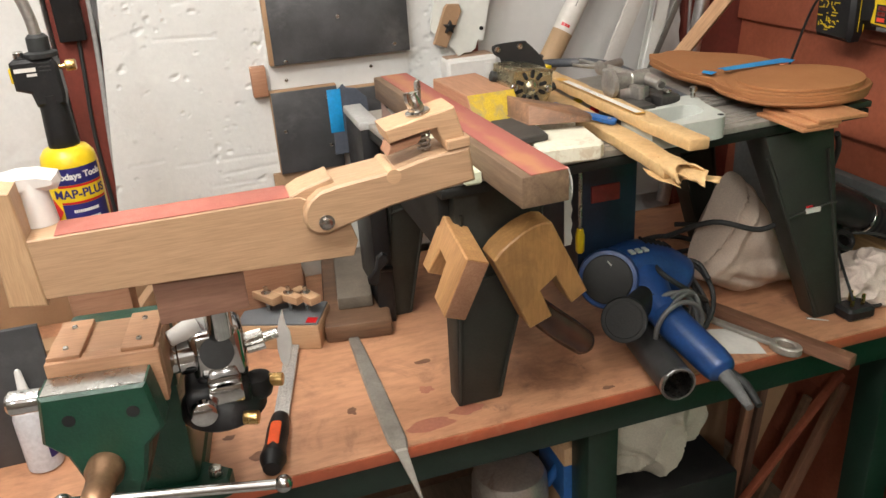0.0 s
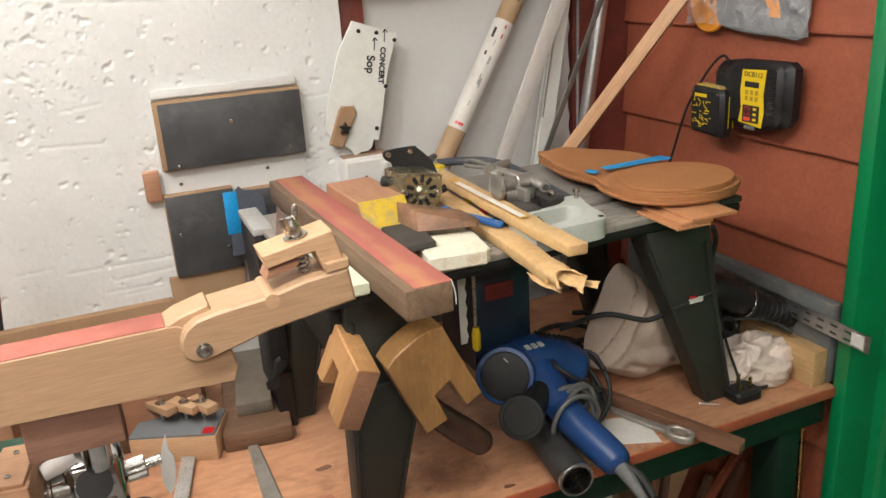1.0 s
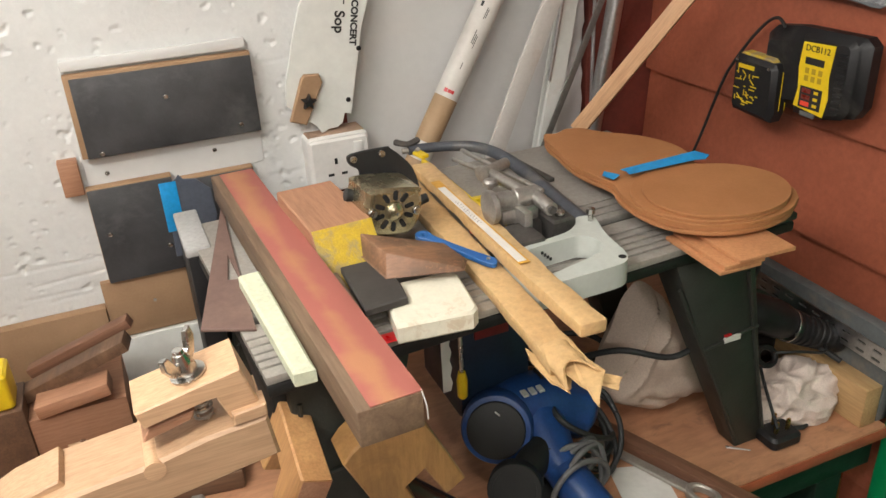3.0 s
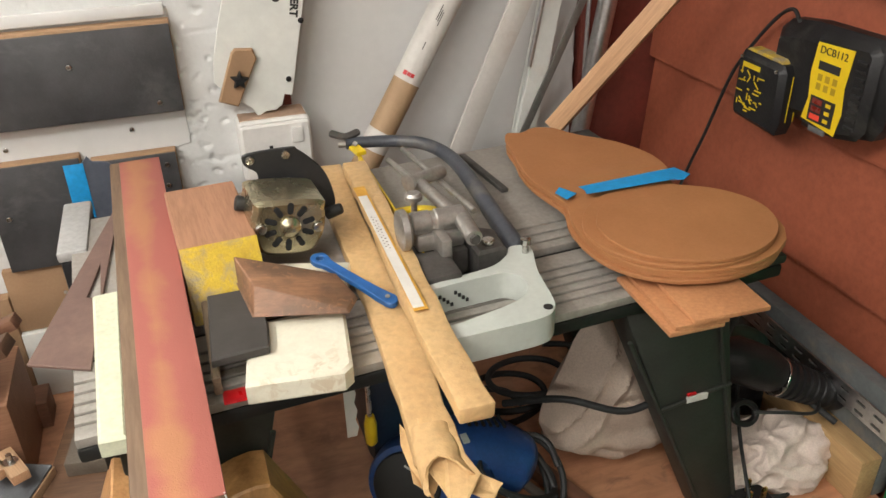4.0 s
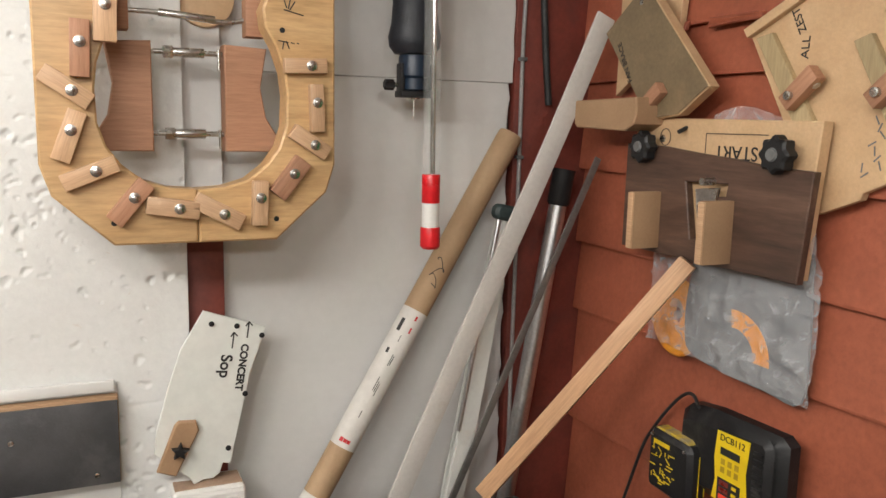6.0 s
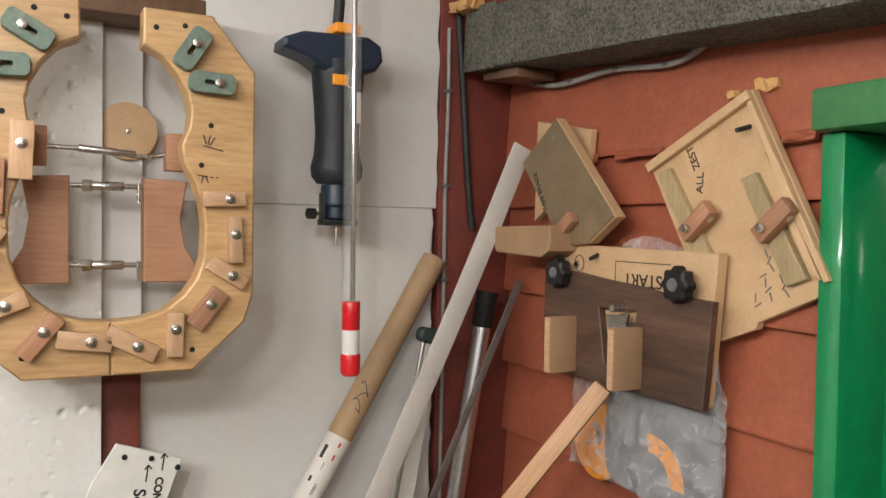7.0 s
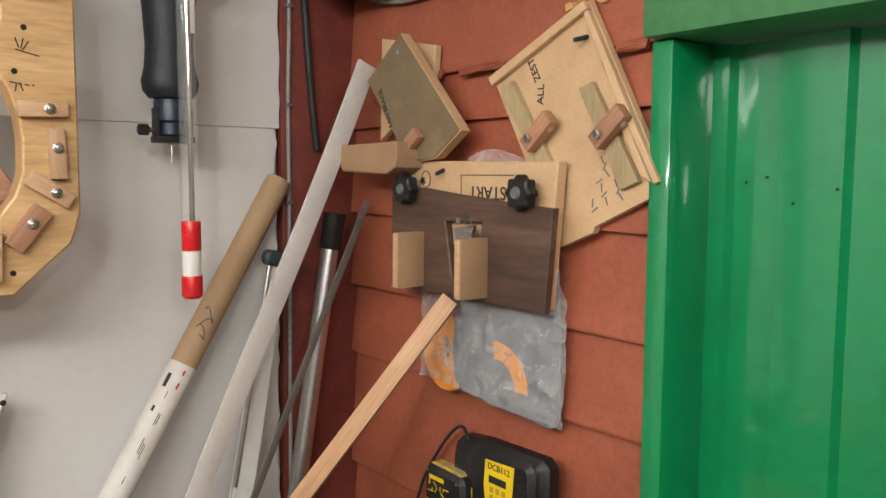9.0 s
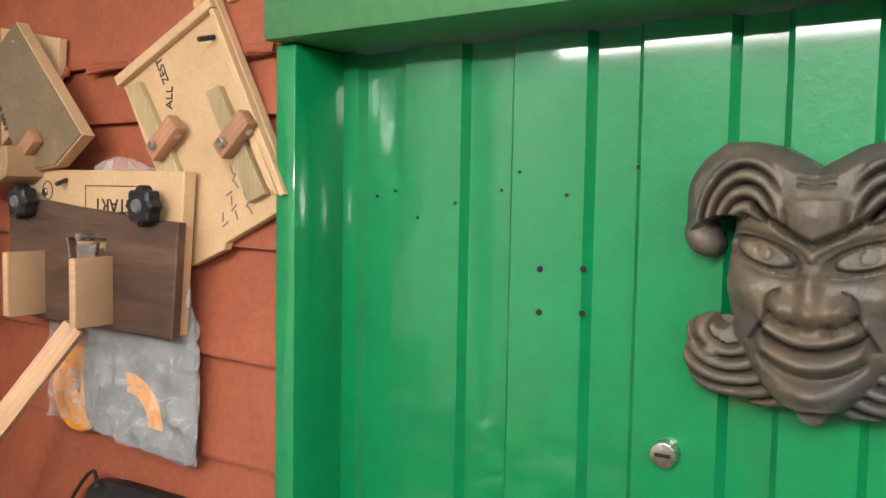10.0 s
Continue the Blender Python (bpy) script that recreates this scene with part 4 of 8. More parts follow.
toggles = ((0.141, 0.228, 2, 0.056, 0.019), (0.153, 0.177, 92, 0.062, 0.018), (0.146, 0.128, -33, 0.056, 0.020), (0.119, 0.085, 52, 0.058, 0.024), (0.077, 0.053, 88, 0.058, 0.020), (0.027, 0.039, -28, 0.066, 0.022), (-0.028, 0.046, -8, 0.064, 0.022), (-0.079, 0.057, 50, 0.062, 0.022), (-0.122, 0.091, 22, 0.066, 0.020), (-0.145, 0.137, 70, 0.062, 0.022), (-0.144, 0.189, -34, 0.062, 0.021), (-0.130, 0.239, 88, 0.066, 0.022), (-0.101, 0.283, 88, 0.07, 0.026))
for k, (x, z, ang, ln, wd) in enumerate(toggles):
    b = box((-ln * 0.55, -wd / 2, 0.0), (ln * 0.45, wd / 2, 0.014), 0.001)
    o = part("toggle", b, CEDAR if k % 4 == 3 else BEECH, mould)
    o.matrix_basis = pose(x, z, 0.0452, 0, 0, ang)
    bolt = part("bolt", rod((0, 0, 0.014), (0, 0, 0.0155), 0.0068, seg=18, w=0.0004), STEEL, o, "steel bolt and washer")
    rod_b = part("bolt_head", rod((0, 0, 0.0155), (0, 0, 0.021), 0.0038, seg=14, w=0.0006), STEEL, o)
    rod_b.location = bolt.location = (0.004, 0, 0)
for x, z, ang in ((0.097, 0.424, 58), (0.124, 0.379, -2), (-0.097, 0.424, 150), (-0.124, 0.379, 182)):
    b = slab(round_rect(-0.032, -0.0135, 0.026, 0.0135, 0.008), 0.0, 0.018, 0.001, holes=[round_rect(-0.014, -0.003, 0.010, 0.003, 0.0028)[::-1]])
    o = part("slotted_toggle", b, TEALBLOCK, mould, "teal-stained slotted toggle")
    o.matrix_basis = pose(x, z, 0.0452, 0, 0, ang)
    part("bolt", rod((0.004, 0, 0.014), (0.004, 0, 0.024), 0.0058, seg=16, w=0.0006), STEEL, o)
pen = bmesh.new()
for a, b in (((0.112, 0.298), (0.138, 0.292)), ((0.116, 0.300), (0.112, 0.312)), ((0.118, 0.299), (0.121, 0.312)), ((0.120, 0.298), (0.127, 0.309)), ((0.104, 0.259), (0.118, 0.257)), ((0.112, 0.258), (0.110, 0.248)), ((0.115, 0.259), (0.119, 0.249)), ((0.121, 0.257), (0.126, 0.256)), ((0.129, 0.257), (0.132, 0.256))):
    rod((a[0], a[1], 0.0453), (b[0], b[1], 0.0453), 0.0008, seg=6, bm=pen)
tagged(part("pencil_marks", pen, INK, mould, "black pencil marks"), kind="stuff")
# spreader cauls inside
for s in (1, -1):
    cau = part("caul", slab([(s * x, z) for x, z in ((0.046, 0.114), (0.046, 0.255), (0.102, 0.252), (0.093, 0.20), (0.100, 0.16), (0.124, 0.122), (0.118, 0.114))][::s], -0.05, -0.012, 0.0015), CEDAR, mould, "brown shaped spreader caul")
    part("cheek", box((s * 0.086 - 0.0135, 0.266, -0.03), (s * 0.086 + 0.0135, 0.316, 0.0), 0.0012), CEDAR, mould)
for z in (0.243, 0.137):
    o = part("turnbuckle", rod((-0.046, z, -0.03), (0.046, z, -0.03), 0.0036, seg=12), STEEL, mould, "threaded steel spreader")
    rod_o = part("nut", rod((-0.030, z, -0.03), (-0.018, z, -0.03), 0.009, seg=6, w=0.0008), STEEL, mould)
    part("sleeve", rod((-0.018, z, -0.03), (0.022, z, -0.03), 0.0065, seg=16, w=0.0008), STEEL, mould)
    part("tommy_bar", rod((0.040, z - 0.022, -0.022), (0.040, z + 0.006, -0.022), 0.0022, seg=10), STEEL, mould)
part("spreader", pipe([(-0.09, 0.292, -0.02), (0.0, 0.290, -0.02), (0.04, 0.284, -0.02), (0.072, 0.288, -0.02), (0.086, 0.298, -0.015)], 0.0032, 10, 5), STEEL, mould)
part("spreader_sleeve", rod((-0.035, 0.2915, -0.02), (0.036, 0.286, -0.02), 0.005, seg=14, w=0.0006), STEEL, mould)
part("hanger", rod((0.0, 0.02, -0.075), (0.0, 0.02, 0.0), 0.006, seg=12), STEEL, mould)
part("hanger", rod((0.09, 0.435, -0.075), (0.09, 0.435, 0.0), 0.006, seg=12), STEEL, mould)
disc = thing("wooden_disc", "round brown wooden disc screwed to the wall", "disc", on_north(0.702, 1.665, 2.022))
part("disc", rod((0, 0, 0), (0, 0, 0.03), 0.041, seg=40, w=0.0012), PLY, disc)
screw(disc, pose(0.0, 0.0, 0.031), 0.004)
rail = thing("wall_rail", "dark brown wooden rail with a steel bolt in its end", "rail", on_north(0.40, 1.688, 2.168))
part("rail", box((0, 0, 0), (0.395, 0.034, 0.13), 0.003), OLDWOOD, rail)
part("bolt", rod((0.395, 0.012, 0.10), (0.412, 0.012, 0.10), 0.0075, seg=6, w=0.001), STEEL, rail)


# ---- hanging on the white wall ----
drill = thing("rotary_cutter", "navy and black rotary tool hanging nose down on the wall", "power tool", on_north(0.998, 1.64, 2.06))
part("foot", slab([(-0.094, 0.092), (-0.092, 0.106), (-0.062, 0.118), (-0.025, 0.119), (0.04, 0.120), (0.060, 0.108), (0.063, 0.086), (0.052, 0.070), (0.030, 0.064), (-0.030, 0.064), (-0.055, 0.080)][::-1], 0.025, 0.085, 0.005), NAVY, drill, "navy blue plastic foot")
part("clamp", box((-0.012, 0.124, 0.03), (0.030, 0.140, 0.075), 0.004), ORANGE, drill, "orange lever")
bm = bmesh.new()
secs = [(0.082, 0.042, 0.034), (0.05, 0.040, 0.034), (0.02, 0.037, 0.032), (-0.03, 0.034, 0.030), (-0.06, 0.036, 0.031), (-0.080, 0.041, 0.034), (-0.094, 0.039, 0.033), (-0.104, 0.031, 0.027)]
lathe([(1.0, z) for z, _, _ in secs], 28, bm=bm)
for i, v in enumerate(bm.verts):
    z, rx, ry = secs[i // 28]
    v.co = (v.co.x * rx, z, v.co.y * ry + 0.055)
part("body", bm, surf("dark_navy_rubber", (0.010, 0.013, 0.020), (0.007, 0.009, 0.014), 0.55, scale=30, fine=260, bump=0.3), drill, "dark ribbed body")
part("collar", lathe([(0.023, 0), (0.024, 0.004), (0.024, 0.03), (0.019, 0.034), (0.019, 0.05), (0.016, 0.052)], 24, m=pose(0, -0.106, 0.055, 90, 0, 0)), NAVY, drill)
part("window", box((-0.020, 0.042, 0.084), (0.004, 0.058, 0.0905), 0.001), ORANGE, drill, "orange switch window")
part("label", box((0.012, -0.012, 0.080), (0.026, 0.034, 0.0885), 0.0008), PAPER, drill, "pale rating label")
cage = bmesh.new()
for x in (-0.022, 0.010, 0.026):
    box((x - 0.003, -0.165, 0.045), (x + 0.003, -0.118, 0.066), 0.0012, bm=cage)
box((-0.026, -0.168, 0.04), (0.03, -0.158, 0.07), 0.002, bm=cage)
part("depth_guard", cage, BLACK, drill)
part("thumb_screw", slab([(0.008 * (1 if i % 2 else 0.7) * math.cos(radians(30 * i)), 0.008 * (1 if i % 2 else 0.7) * math.sin(radians(30 * i))) for i in range(12)], 0, 0.016, 0.0012, m=pose(-0.048, -0.150, 0.055, 0, 90, 0)), BLACK, drill)
part("screw_shaft", rod((-0.034, -0.150, 0.055), (-0.02, -0.150, 0.055), 0.003, seg=10), STEEL, drill)
part("chuck", rod((0, -0.170, 0.055), (0, -0.135, 0.055), 0.0095, seg=6, w=0.001), STEEL, drill)
part("bit", rod((0, -0.198, 0.055), (0, -0.168, 0.055), 0.0018, seg=8), STEEL, drill)
part("cord", pipe([(0.0, 0.13, 0.05), (0.004, 0.20, 0.05), (0.006, 0.30, 0.04), (0.006, 0.395, 0.03)], 0.0085, 10, 6), RUBBER, drill, "black mains cord")
part("hook", rod((-0.03, 0.10, 0.0), (-0.03, 0.10, 0.03), 0.004, seg=10), STEEL, drill)

tube = thing("acrylic_tube", "long clear acrylic tube with a red and white cap", "tube", (0.994, 1.505, 1.674))
part("tube", rod((0, 0, 0.055), (-0.004, 0.0, 0.785), 0.0125, seg=24), TUBEGLASS, tube).visible_shadow = False
part("inner_rod", rod((0.003, 0.002, 0.05), (-0.001, 0.002, 0.785), 0.004, seg=12), CHROME, tube, "bright inner rod")
part("cap", lathe([(0.011, 0.0), (0.0145, 0.004), (0.0145, 0.030), (0.0138, 0.032)], 24), REDP, tube, "red rubber cap")
part("white_band", rod((0, 0, 0.032), (0, 0, 0.067), 0.0128, seg=24), WHITEP, tube)
part("red_band", rod((0, 0, 0.067), (0, 0, 0.108), 0.0132, seg=24, w=0.0006), REDP, tube)


def leaning(name, label, category, a, b, r, material, seg=20):
    """A round bar that leans from a up to b, built along its own z."""
    a, b = Vector(a), Vector(b)
    t = thing(name, label, category, Matrix.Translation(a) @ (b - a).to_track_quat("Z", "Y").to_matrix().to_4x4())
    return t, (b - a).length


ct, L = leaning("cardboard_tube", "brown cardboard postal tube with a white label, leaning on the wall", "tube", (0.640, 1.585, 0.93), (1.203, 1.652, 1.838), 0.021, KRAFT)
part("tube", lathe([(0.0185, 0.0), (0.0215, 0.002), (0.0215, L - 0.012), (0.0205, L), (0.0185, L), (0.018, L - 0.03)], 32), KRAFT, ct)
part("label", lathe([(0.0216, L * 0.455), (0.0219, L * 0.455 + 0.001), (0.0219, L * 0.683), (0.0216, L * 0.683 + 0.001)], 32), PAPER, ct, "white address label with illegible print")
part("band", lathe([(0.0216, L * 0.345), (0.0219, L * 0.346), (0.0219, L * 0.375), (0.0216, L * 0.376)], 32), PAPER, ct, "white paper band")
seen = ct.matrix_world.to_3x3().inverted() @ Vector((-0.35, -1.0, 0.25))
MIDA = math.atan2(seen.y, seen.x)
wr = bmesh.new()
for z, turn, w, ln in ((0.655, -0.55, 0.0030, 0.022), (0.612, -0.50, 0.0022, 0.009), (0.600, 0.05, 0.0006, 0.020), (0.600, 0.17, 0.0006, 0.016), (0.560, -0.05, 0.0006, 0.024), (0.556, 0.08, 0.0006, 0.018), (0.552, 0.20, 0.0005, 0.022), (0.635, -0.10, 0.0005, 0.012), (0.510, 0.0, 0.0006, 0.012)):
    a = MIDA + turn
    into(wr, box((-w, -ln / 2, 0.0), (w, ln / 2, 0.0005), 0), Matrix.Translation((0.0219 * math.cos(a), 0.0219 * math.sin(a), L * z)) @ (Vector((math.cos(a), math.sin(a), 0)).to_track_quat("Z", "Y").to_matrix().to_4x4()))
tagged(part("print", wr, INK, ct, "small dark print", smooth=False), kind="stuff")
for z, turn, w, ln in ((0.672, 0.30, 0.0016, 0.008), (0.652, 0.32, 0.0014, 0.010), (0.466, -0.35, 0.0030, 0.007), (0.466, -0.05, 0.0030, 0.006), (0.466, 0.22, 0.0026, 0.006)):
    a = MIDA + turn
    part("red_print", box((-w, -ln / 2, 0.0), (w, ln / 2, 0.0004), 0, m=Matrix.Translation((0.0220 * math.cos(a), 0.0220 * math.sin(a), L * z)) @ Vector((math.cos(a), math.sin(a), 0)).to_track_quat("Z", "Y").to_matrix().to_4x4()), REDP, ct, smooth=False)
sc = [(0.0219 * math.cos(a), 0.0219 * math.sin(a), z) for a, z in [(MIDA + radians(26 * math.sin(k * 0.9)), L * 0.725 + 0.004 * k + 0.006 * math.cos(k * 1.7)) for k in range(14)]]
part("scrawl", pipe(sc, 0.0007, 6, 4), INK, ct, "black pen scrawl")

st = thing("batten", "long grey-white painted batten leaning into the corner", "batten", axes((0.925, 1.575, 1.14), (1.307 - 0.925, 1.545 - 1.575, 2.03 - 1.14), (0, -1, 0)))
LB = Vector((1.307 - 0.925, -0.03, 0.89)).length
bm = box((0, -0.017, 0), (LB, 0.017, 0.006), 0.001)
for k in range(1, 14):
    bmesh.ops.bisect_plane(bm, geom=bm.verts[:] + bm.edges[:] + bm.faces[:], plane_co=(LB * k / 14, 0, 0), plane_no=(1, 0, 0))
for v in bm.verts:
    v.co.y += 0.004 * math.sin(v.co.x * 6)
part("strip", bm, surf("grey_white_painted_batten", (0.60, 0.58, 0.545), (0.54, 0.515, 0.48), 0.6, scale=10, fine=140, dirt=(0.42, 0.33, 0.25), dirt_at=0.70, grainy=0.4), st)

oak = thing("oak_stick", "square pinkish oak stick leaning on the red wall", "stick", axes((1.078, 1.476, 1.292), (1.296 - 1.078, 1.302 - 1.476, 1.672 - 1.292), (-1, -1, 0.3)))
LO = Vector((0.218, -0.174, 0.38)).length
part("stick", box((0, -0.013, -0.013), (LO, 0.013, 0.009), 0.0012), wood("pinkish_oak_long", (0.55, 0.345, 0.20), (0.47, 0.275, 0.15), 0, 100, 0.55, 0.15, stretch=22), oak)

al, L2 = leaning("aluminium_tube", "brushed aluminium tube with a black collar, standing in the corner", "tube", (1.152, 1.615, 0.93), (1.286, 1.610, 1.782), 0.015, ALU)
part("tube", rod((0, 0, 0), (0, 0, L2 - 0.055), 0.0152, seg=28), ALU, al)
part("collar", lathe([(0.0165, L2 - 0.062), (0.019, L2 - 0.058), (0.019, L2 - 0.01), (0.0205, L2), (0.017, L2), (0.016, L2 - 0.02)], 24), BLACK, al, "black plastic collar")

fl = thing("flat_bar", "thin grey flat bar leaning across the aluminium tube", "flat bar", axes((1.055, 1.575, 1.205), (1.329 - 1.055, 0.0, 1.803 - 1.205), (0, -1, 0)))
part("bar", box((0, -0.0062, 0), (Vector((0.274, 0, 0.598)).length, 0.0062, 0.003), 0.0006), surf("grey_anodised_bar", (0.26, 0.255, 0.24), (0.20, 0.195, 0.185), 0.4, metal=0.6), fl)

wp = thing("tripod_leg", "white folding leg with a dark green plastic foot, leaning upside down", "leg", axes((1.055, 1.60, 1.10), (1.180 - 1.055, 0.015, 1.70 - 1.10), (0, -1, 0)))
LW = Vector((0.125, 0.015, 0.60)).length
part("profile", slab([(0, -0.026), (LW, -0.013), (LW, 0.013), (0, 0.012)], 0, 0.008, 0.001), PLATEW, wp, "white painted profile")
part("rod", rod((0.25, 0.014, 0.008), (LW + 0.005, 0.018, 0.008), 0.004, seg=12), ALU, wp)
part("foot", slab(round_rect(LW - 0.004, -0.024, LW + 0.022, 0.030, 0.011), -0.006, 0.018, 0.005), surf("dark_teal_plastic", (0.035, 0.06, 0.06), (0.025, 0.04, 0.04), 0.5), wp, "dark green plastic foot")
wb = thing("white_lath", "narrow white lath leaning in the corner", "lath", axes((1.03, 1.625, 0.94), (1.185 - 1.03, 0.02, 1.70 - 0.94), (0, -1, 0)))
part("lath", box((0, -0.016, 0), (0.775, 0.010, 0.005), 0.0008), PLATEW, wb)


# ---- charger on the red wall ----
ch = thing("battery_charger", "black battery charger with a yellow label, fixed to the red planks", "battery charger", on_east(1.351, 1.296, 1.352))
prof = [(0.0, 0.0), (-0.014, 0.05), (-0.012, 0.104), (0.004, 0.118), (0.05, 0.124), (0.165, 0.126), (0.178, 0.116), (0.178, 0.03), (0.166, 0.012), (0.13, 0.004), (0.05, -0.002)]
part("body", slab(prof[::-1], 0.0, 0.056, 0.020), BLACK, ch)
part("shoulder", slab([(0.076, 0.004), (0.078, 0.120), (0.090, 0.124), (0.164, 0.126), (0.174, 0.116), (0.174, 0.028), (0.164, 0.014), (0.13, 0.006)][::-1], 0.050, 0.066, 0.011), BLACK, ch)
lab = part("label", slab([(0.082, 0.018), (0.138, 0.012), (0.143, 0.040), (0.139, 0.070), (0.143, 0.115), (0.086, 0.112), (0.083, 0.075), (0.087, 0.045)], 0.0662, 0.0672, 0.0003), YELLOW, ch, "yellow label")
words_on("model", "DCB112", 0.0125, INK, lab, pose(0.1135, 0.1045, 0.0674))
part("badge", box((0.094, 0.082, 0.0673), (0.128, 0.092, 0.0677), 0), INK, lab, smooth=False)
ic = bmesh.new()
for i in range(3):
    for j in range(2):
        box((0.096 + 0.012 * i, 0.058 + 0.011 * j, 0.0673), (0.103 + 0.012 * i, 0.066 + 0.011 * j, 0.0676), 0, bm=ic)
part("symbols", ic, surf("ochre_print", (0.42, 0.28, 0.02), (0.4, 0.26, 0.02), 0.4), lab, smooth=False)
disp = part("indicator_panel", box((0.092, 0.019, 0.0673), (0.132, 0.050, 0.0678), 0), INK, lab, smooth=False)
for j in range(3):
    part("indicator", box((0.096, 0.022 + 0.0095 * j, 0.0679), (0.112, 0.0285 + 0.0095 * j, 0.0683), 0), LED if j == 0 else DULLRED, disp, smooth=False)
    part("tick", box((0.118, 0.023 + 0.0095 * j, 0.0679), (0.126, 0.0275 + 0.0095 * j, 0.0683), 0), YELLOW, disp, smooth=False)
for k in range(9):
    part("rib", box((0.149, 0.026 + 0.0095 * k, 0.0650), (0.164, 0.031 + 0.0095 * k, 0.0678), 0.001), BLACK, ch)
part("grey_badge", box((0.096, 0.006, 0.063), (0.122, 0.013, 0.0668), 0.001), GREYCABLE, ch)
bat = thing("battery_pack", "black battery pack with yellow print, clipped into the charger", "battery", on_east(1.310, 1.340, 1.334))
part("case", slab([(0.004, 0.0), (0.086, -0.004), (0.092, 0.012), (0.090, 0.078), (0.084, 0.087), (0.006, 0.090), (0.0, 0.080), (0.0, 0.012)], 0.0, 0.033, 0.007), BLACK, bat)
part("top", slab([(0.010, 0.0900), (0.080, 0.0878), (0.074, 0.0925), (0.016, 0.0940)], 0.010, 0.028, 0.001), YELLOWWORN, bat, "yellow top strip")
pr = bmesh.new()
dice = random.Random(5)
for k in range(34):
    x, z, w = dice.uniform(0.012, 0.066), dice.uniform(0.010, 0.066), dice.uniform(0.002, 0.007)
    if abs(x - 0.034) > 0.026 and z > 0.03:
        continue
    box((-w, -0.0009, 0.0331), (w, 0.0009, 0.0334), 0, bm=pr, m=pose(x, z, 0, 0, 0, dice.choice((0, 0, 4, 90, 62, -38))))
box((0.014, 0.070, 0.0331), (0.048, 0.0765, 0.0334), 0, bm=pr)
part("print", pr, YELLOW, bat, "small yellow print", smooth=False)
part("side_label", box((0.0918, 0.015, 0.006), (0.0925, 0.075, 0.007), 0), YELLOW, bat, smooth=False)
part("side_label", box((0.0918, 0.015, 0.017), (0.0925, 0.075, 0.018), 0), YELLOW, bat, smooth=False)
for x, z in ((0.010, 0.082), (0.078, 0.079)):
    screw(bat, pose(x, z, 0.0335), 0.0025)
cable("charger_lead", [(1.300, 1.265, 1.474), (1.320, 1.30, 1.478), (1.334, 1.335, 1.465), (1.336, 1.366, 1.435), (1.336, 1.400, 1.390), (1.336, 1.425, 1.346), (1.336, 1.462, 1.248), (1.336, 1.502, 1.150), (1.330, 1.52, 1.06)], 0.0026, RUBBER, "thin black lead hanging from the charger down the planks")


# ---- jigs on the red wall ----
big = thing("brace_jig", "birch plywood jig with brown turn-buttons and pencilled words, on a nail", "jig", on_east(1.349, 1.236, 1.764))
O = Vector((1.236, 1.764))


def jig(pts):
    return [(O.x - y, z - O.y) for y, z in pts]


part("board", slab(jig([(1.264, 1.984), (1.090, 2.062), (0.966, 1.834), (1.072, 1.786), (1.075, 1.778), (1.130, 1.756)])[::-1], 0.0, 0.012, 0.001), PLY, big)
part("rim", slab(jig([(1.2635, 1.983), (1.0905, 2.0605), (1.084, 2.050), (1.256, 1.972)])[::-1], 0.0122, 0.022, 0.001), PLY, big)
part("rim", slab(jig([(1.0835, 2.0485), (0.9715, 1.8425), (0.9785, 1.8395), (1.034, 1.936), (1.090, 2.0455)])[::-1], 0.0122, 0.022, 0.001), PLY, big)
part("wedge", slab(jig([(1.062, 1.985), (1.046, 1.958), (0.995, 1.862), (0.984, 1.842), (0.998, 1.848), (1.030, 1.905)])[::-1], 0.0122, 0.020, 0.001), PLY, big, "pale curved strip")
part("strip", slab(jig([(1.240, 1.970), (1.216, 1.975), (1.130, 1.850), (1.156, 1.842)])[::-1], 0.0122, 0.022, 0.001), STRIPWOOD, big, "greenish wood strip")
part("strip", slab(jig([(1.095, 1.955), (1.074, 1.962), (1.000, 1.842), (1.026, 1.832)])[::-1], 0.0122, 0.022, 0.001), STRIPWOOD, big, "greenish wood strip")
for y, z in ((1.160, 1.906), (1.043, 1.907)):
    o = part("turn_button", box((-0.030, -0.011, 0.0), (0.026, 0.011, 0.016), 0.002), CEDAR, big, "brown turn-button")
    o.matrix_basis = pose(O.x - y + 0.008, z - O.y - 0.0, 0.0225, 0, 0, 42)
    part("bolt", rod((-0.015, 0, 0.016), (-0.015, 0, 0.0215), 0.0055, seg=16, w=0.0006), STEEL, o)
    part("nut", rod((0.014, -0.012, 0.006), (0.014, 0.004, 0.006), 0.005, seg=6), STEEL, o)
part("nail", rod((O.x - 1.091, 2.018 - O.y, 0.012), (O.x - 1.091, 2.012 - O.y, 0.034), 0.0030, seg=10), RUBBER, big)
for words, y, z, a, s in (("ALL", 1.1685, 1.954, 88, 0.0165), ("ZEST", 1.1815, 1.987, 117, 0.0155)):
    words_on("writing", words, s, INK, big, pose(O.x - y, z - O.y, 0.0125, 0, 0, a))
for y, z, n in ((1.062, 1.868, 3), (1.066, 1.842, 4), (1.040, 1.84, 3), (1.076, 1.815, 2)):
    for k in range(n):
        part("writing", box((-0.0055, -0.0009, 0.0123), (0.0055, 0.0009, 0.0126), 0, m=pose(O.x - y + 0.004 * k, z - O.y - 0.008 * k, 0, 0, 0, 25 + (k * 67 + n * 31) % 120)), GREYCABLE, big, smooth=False)

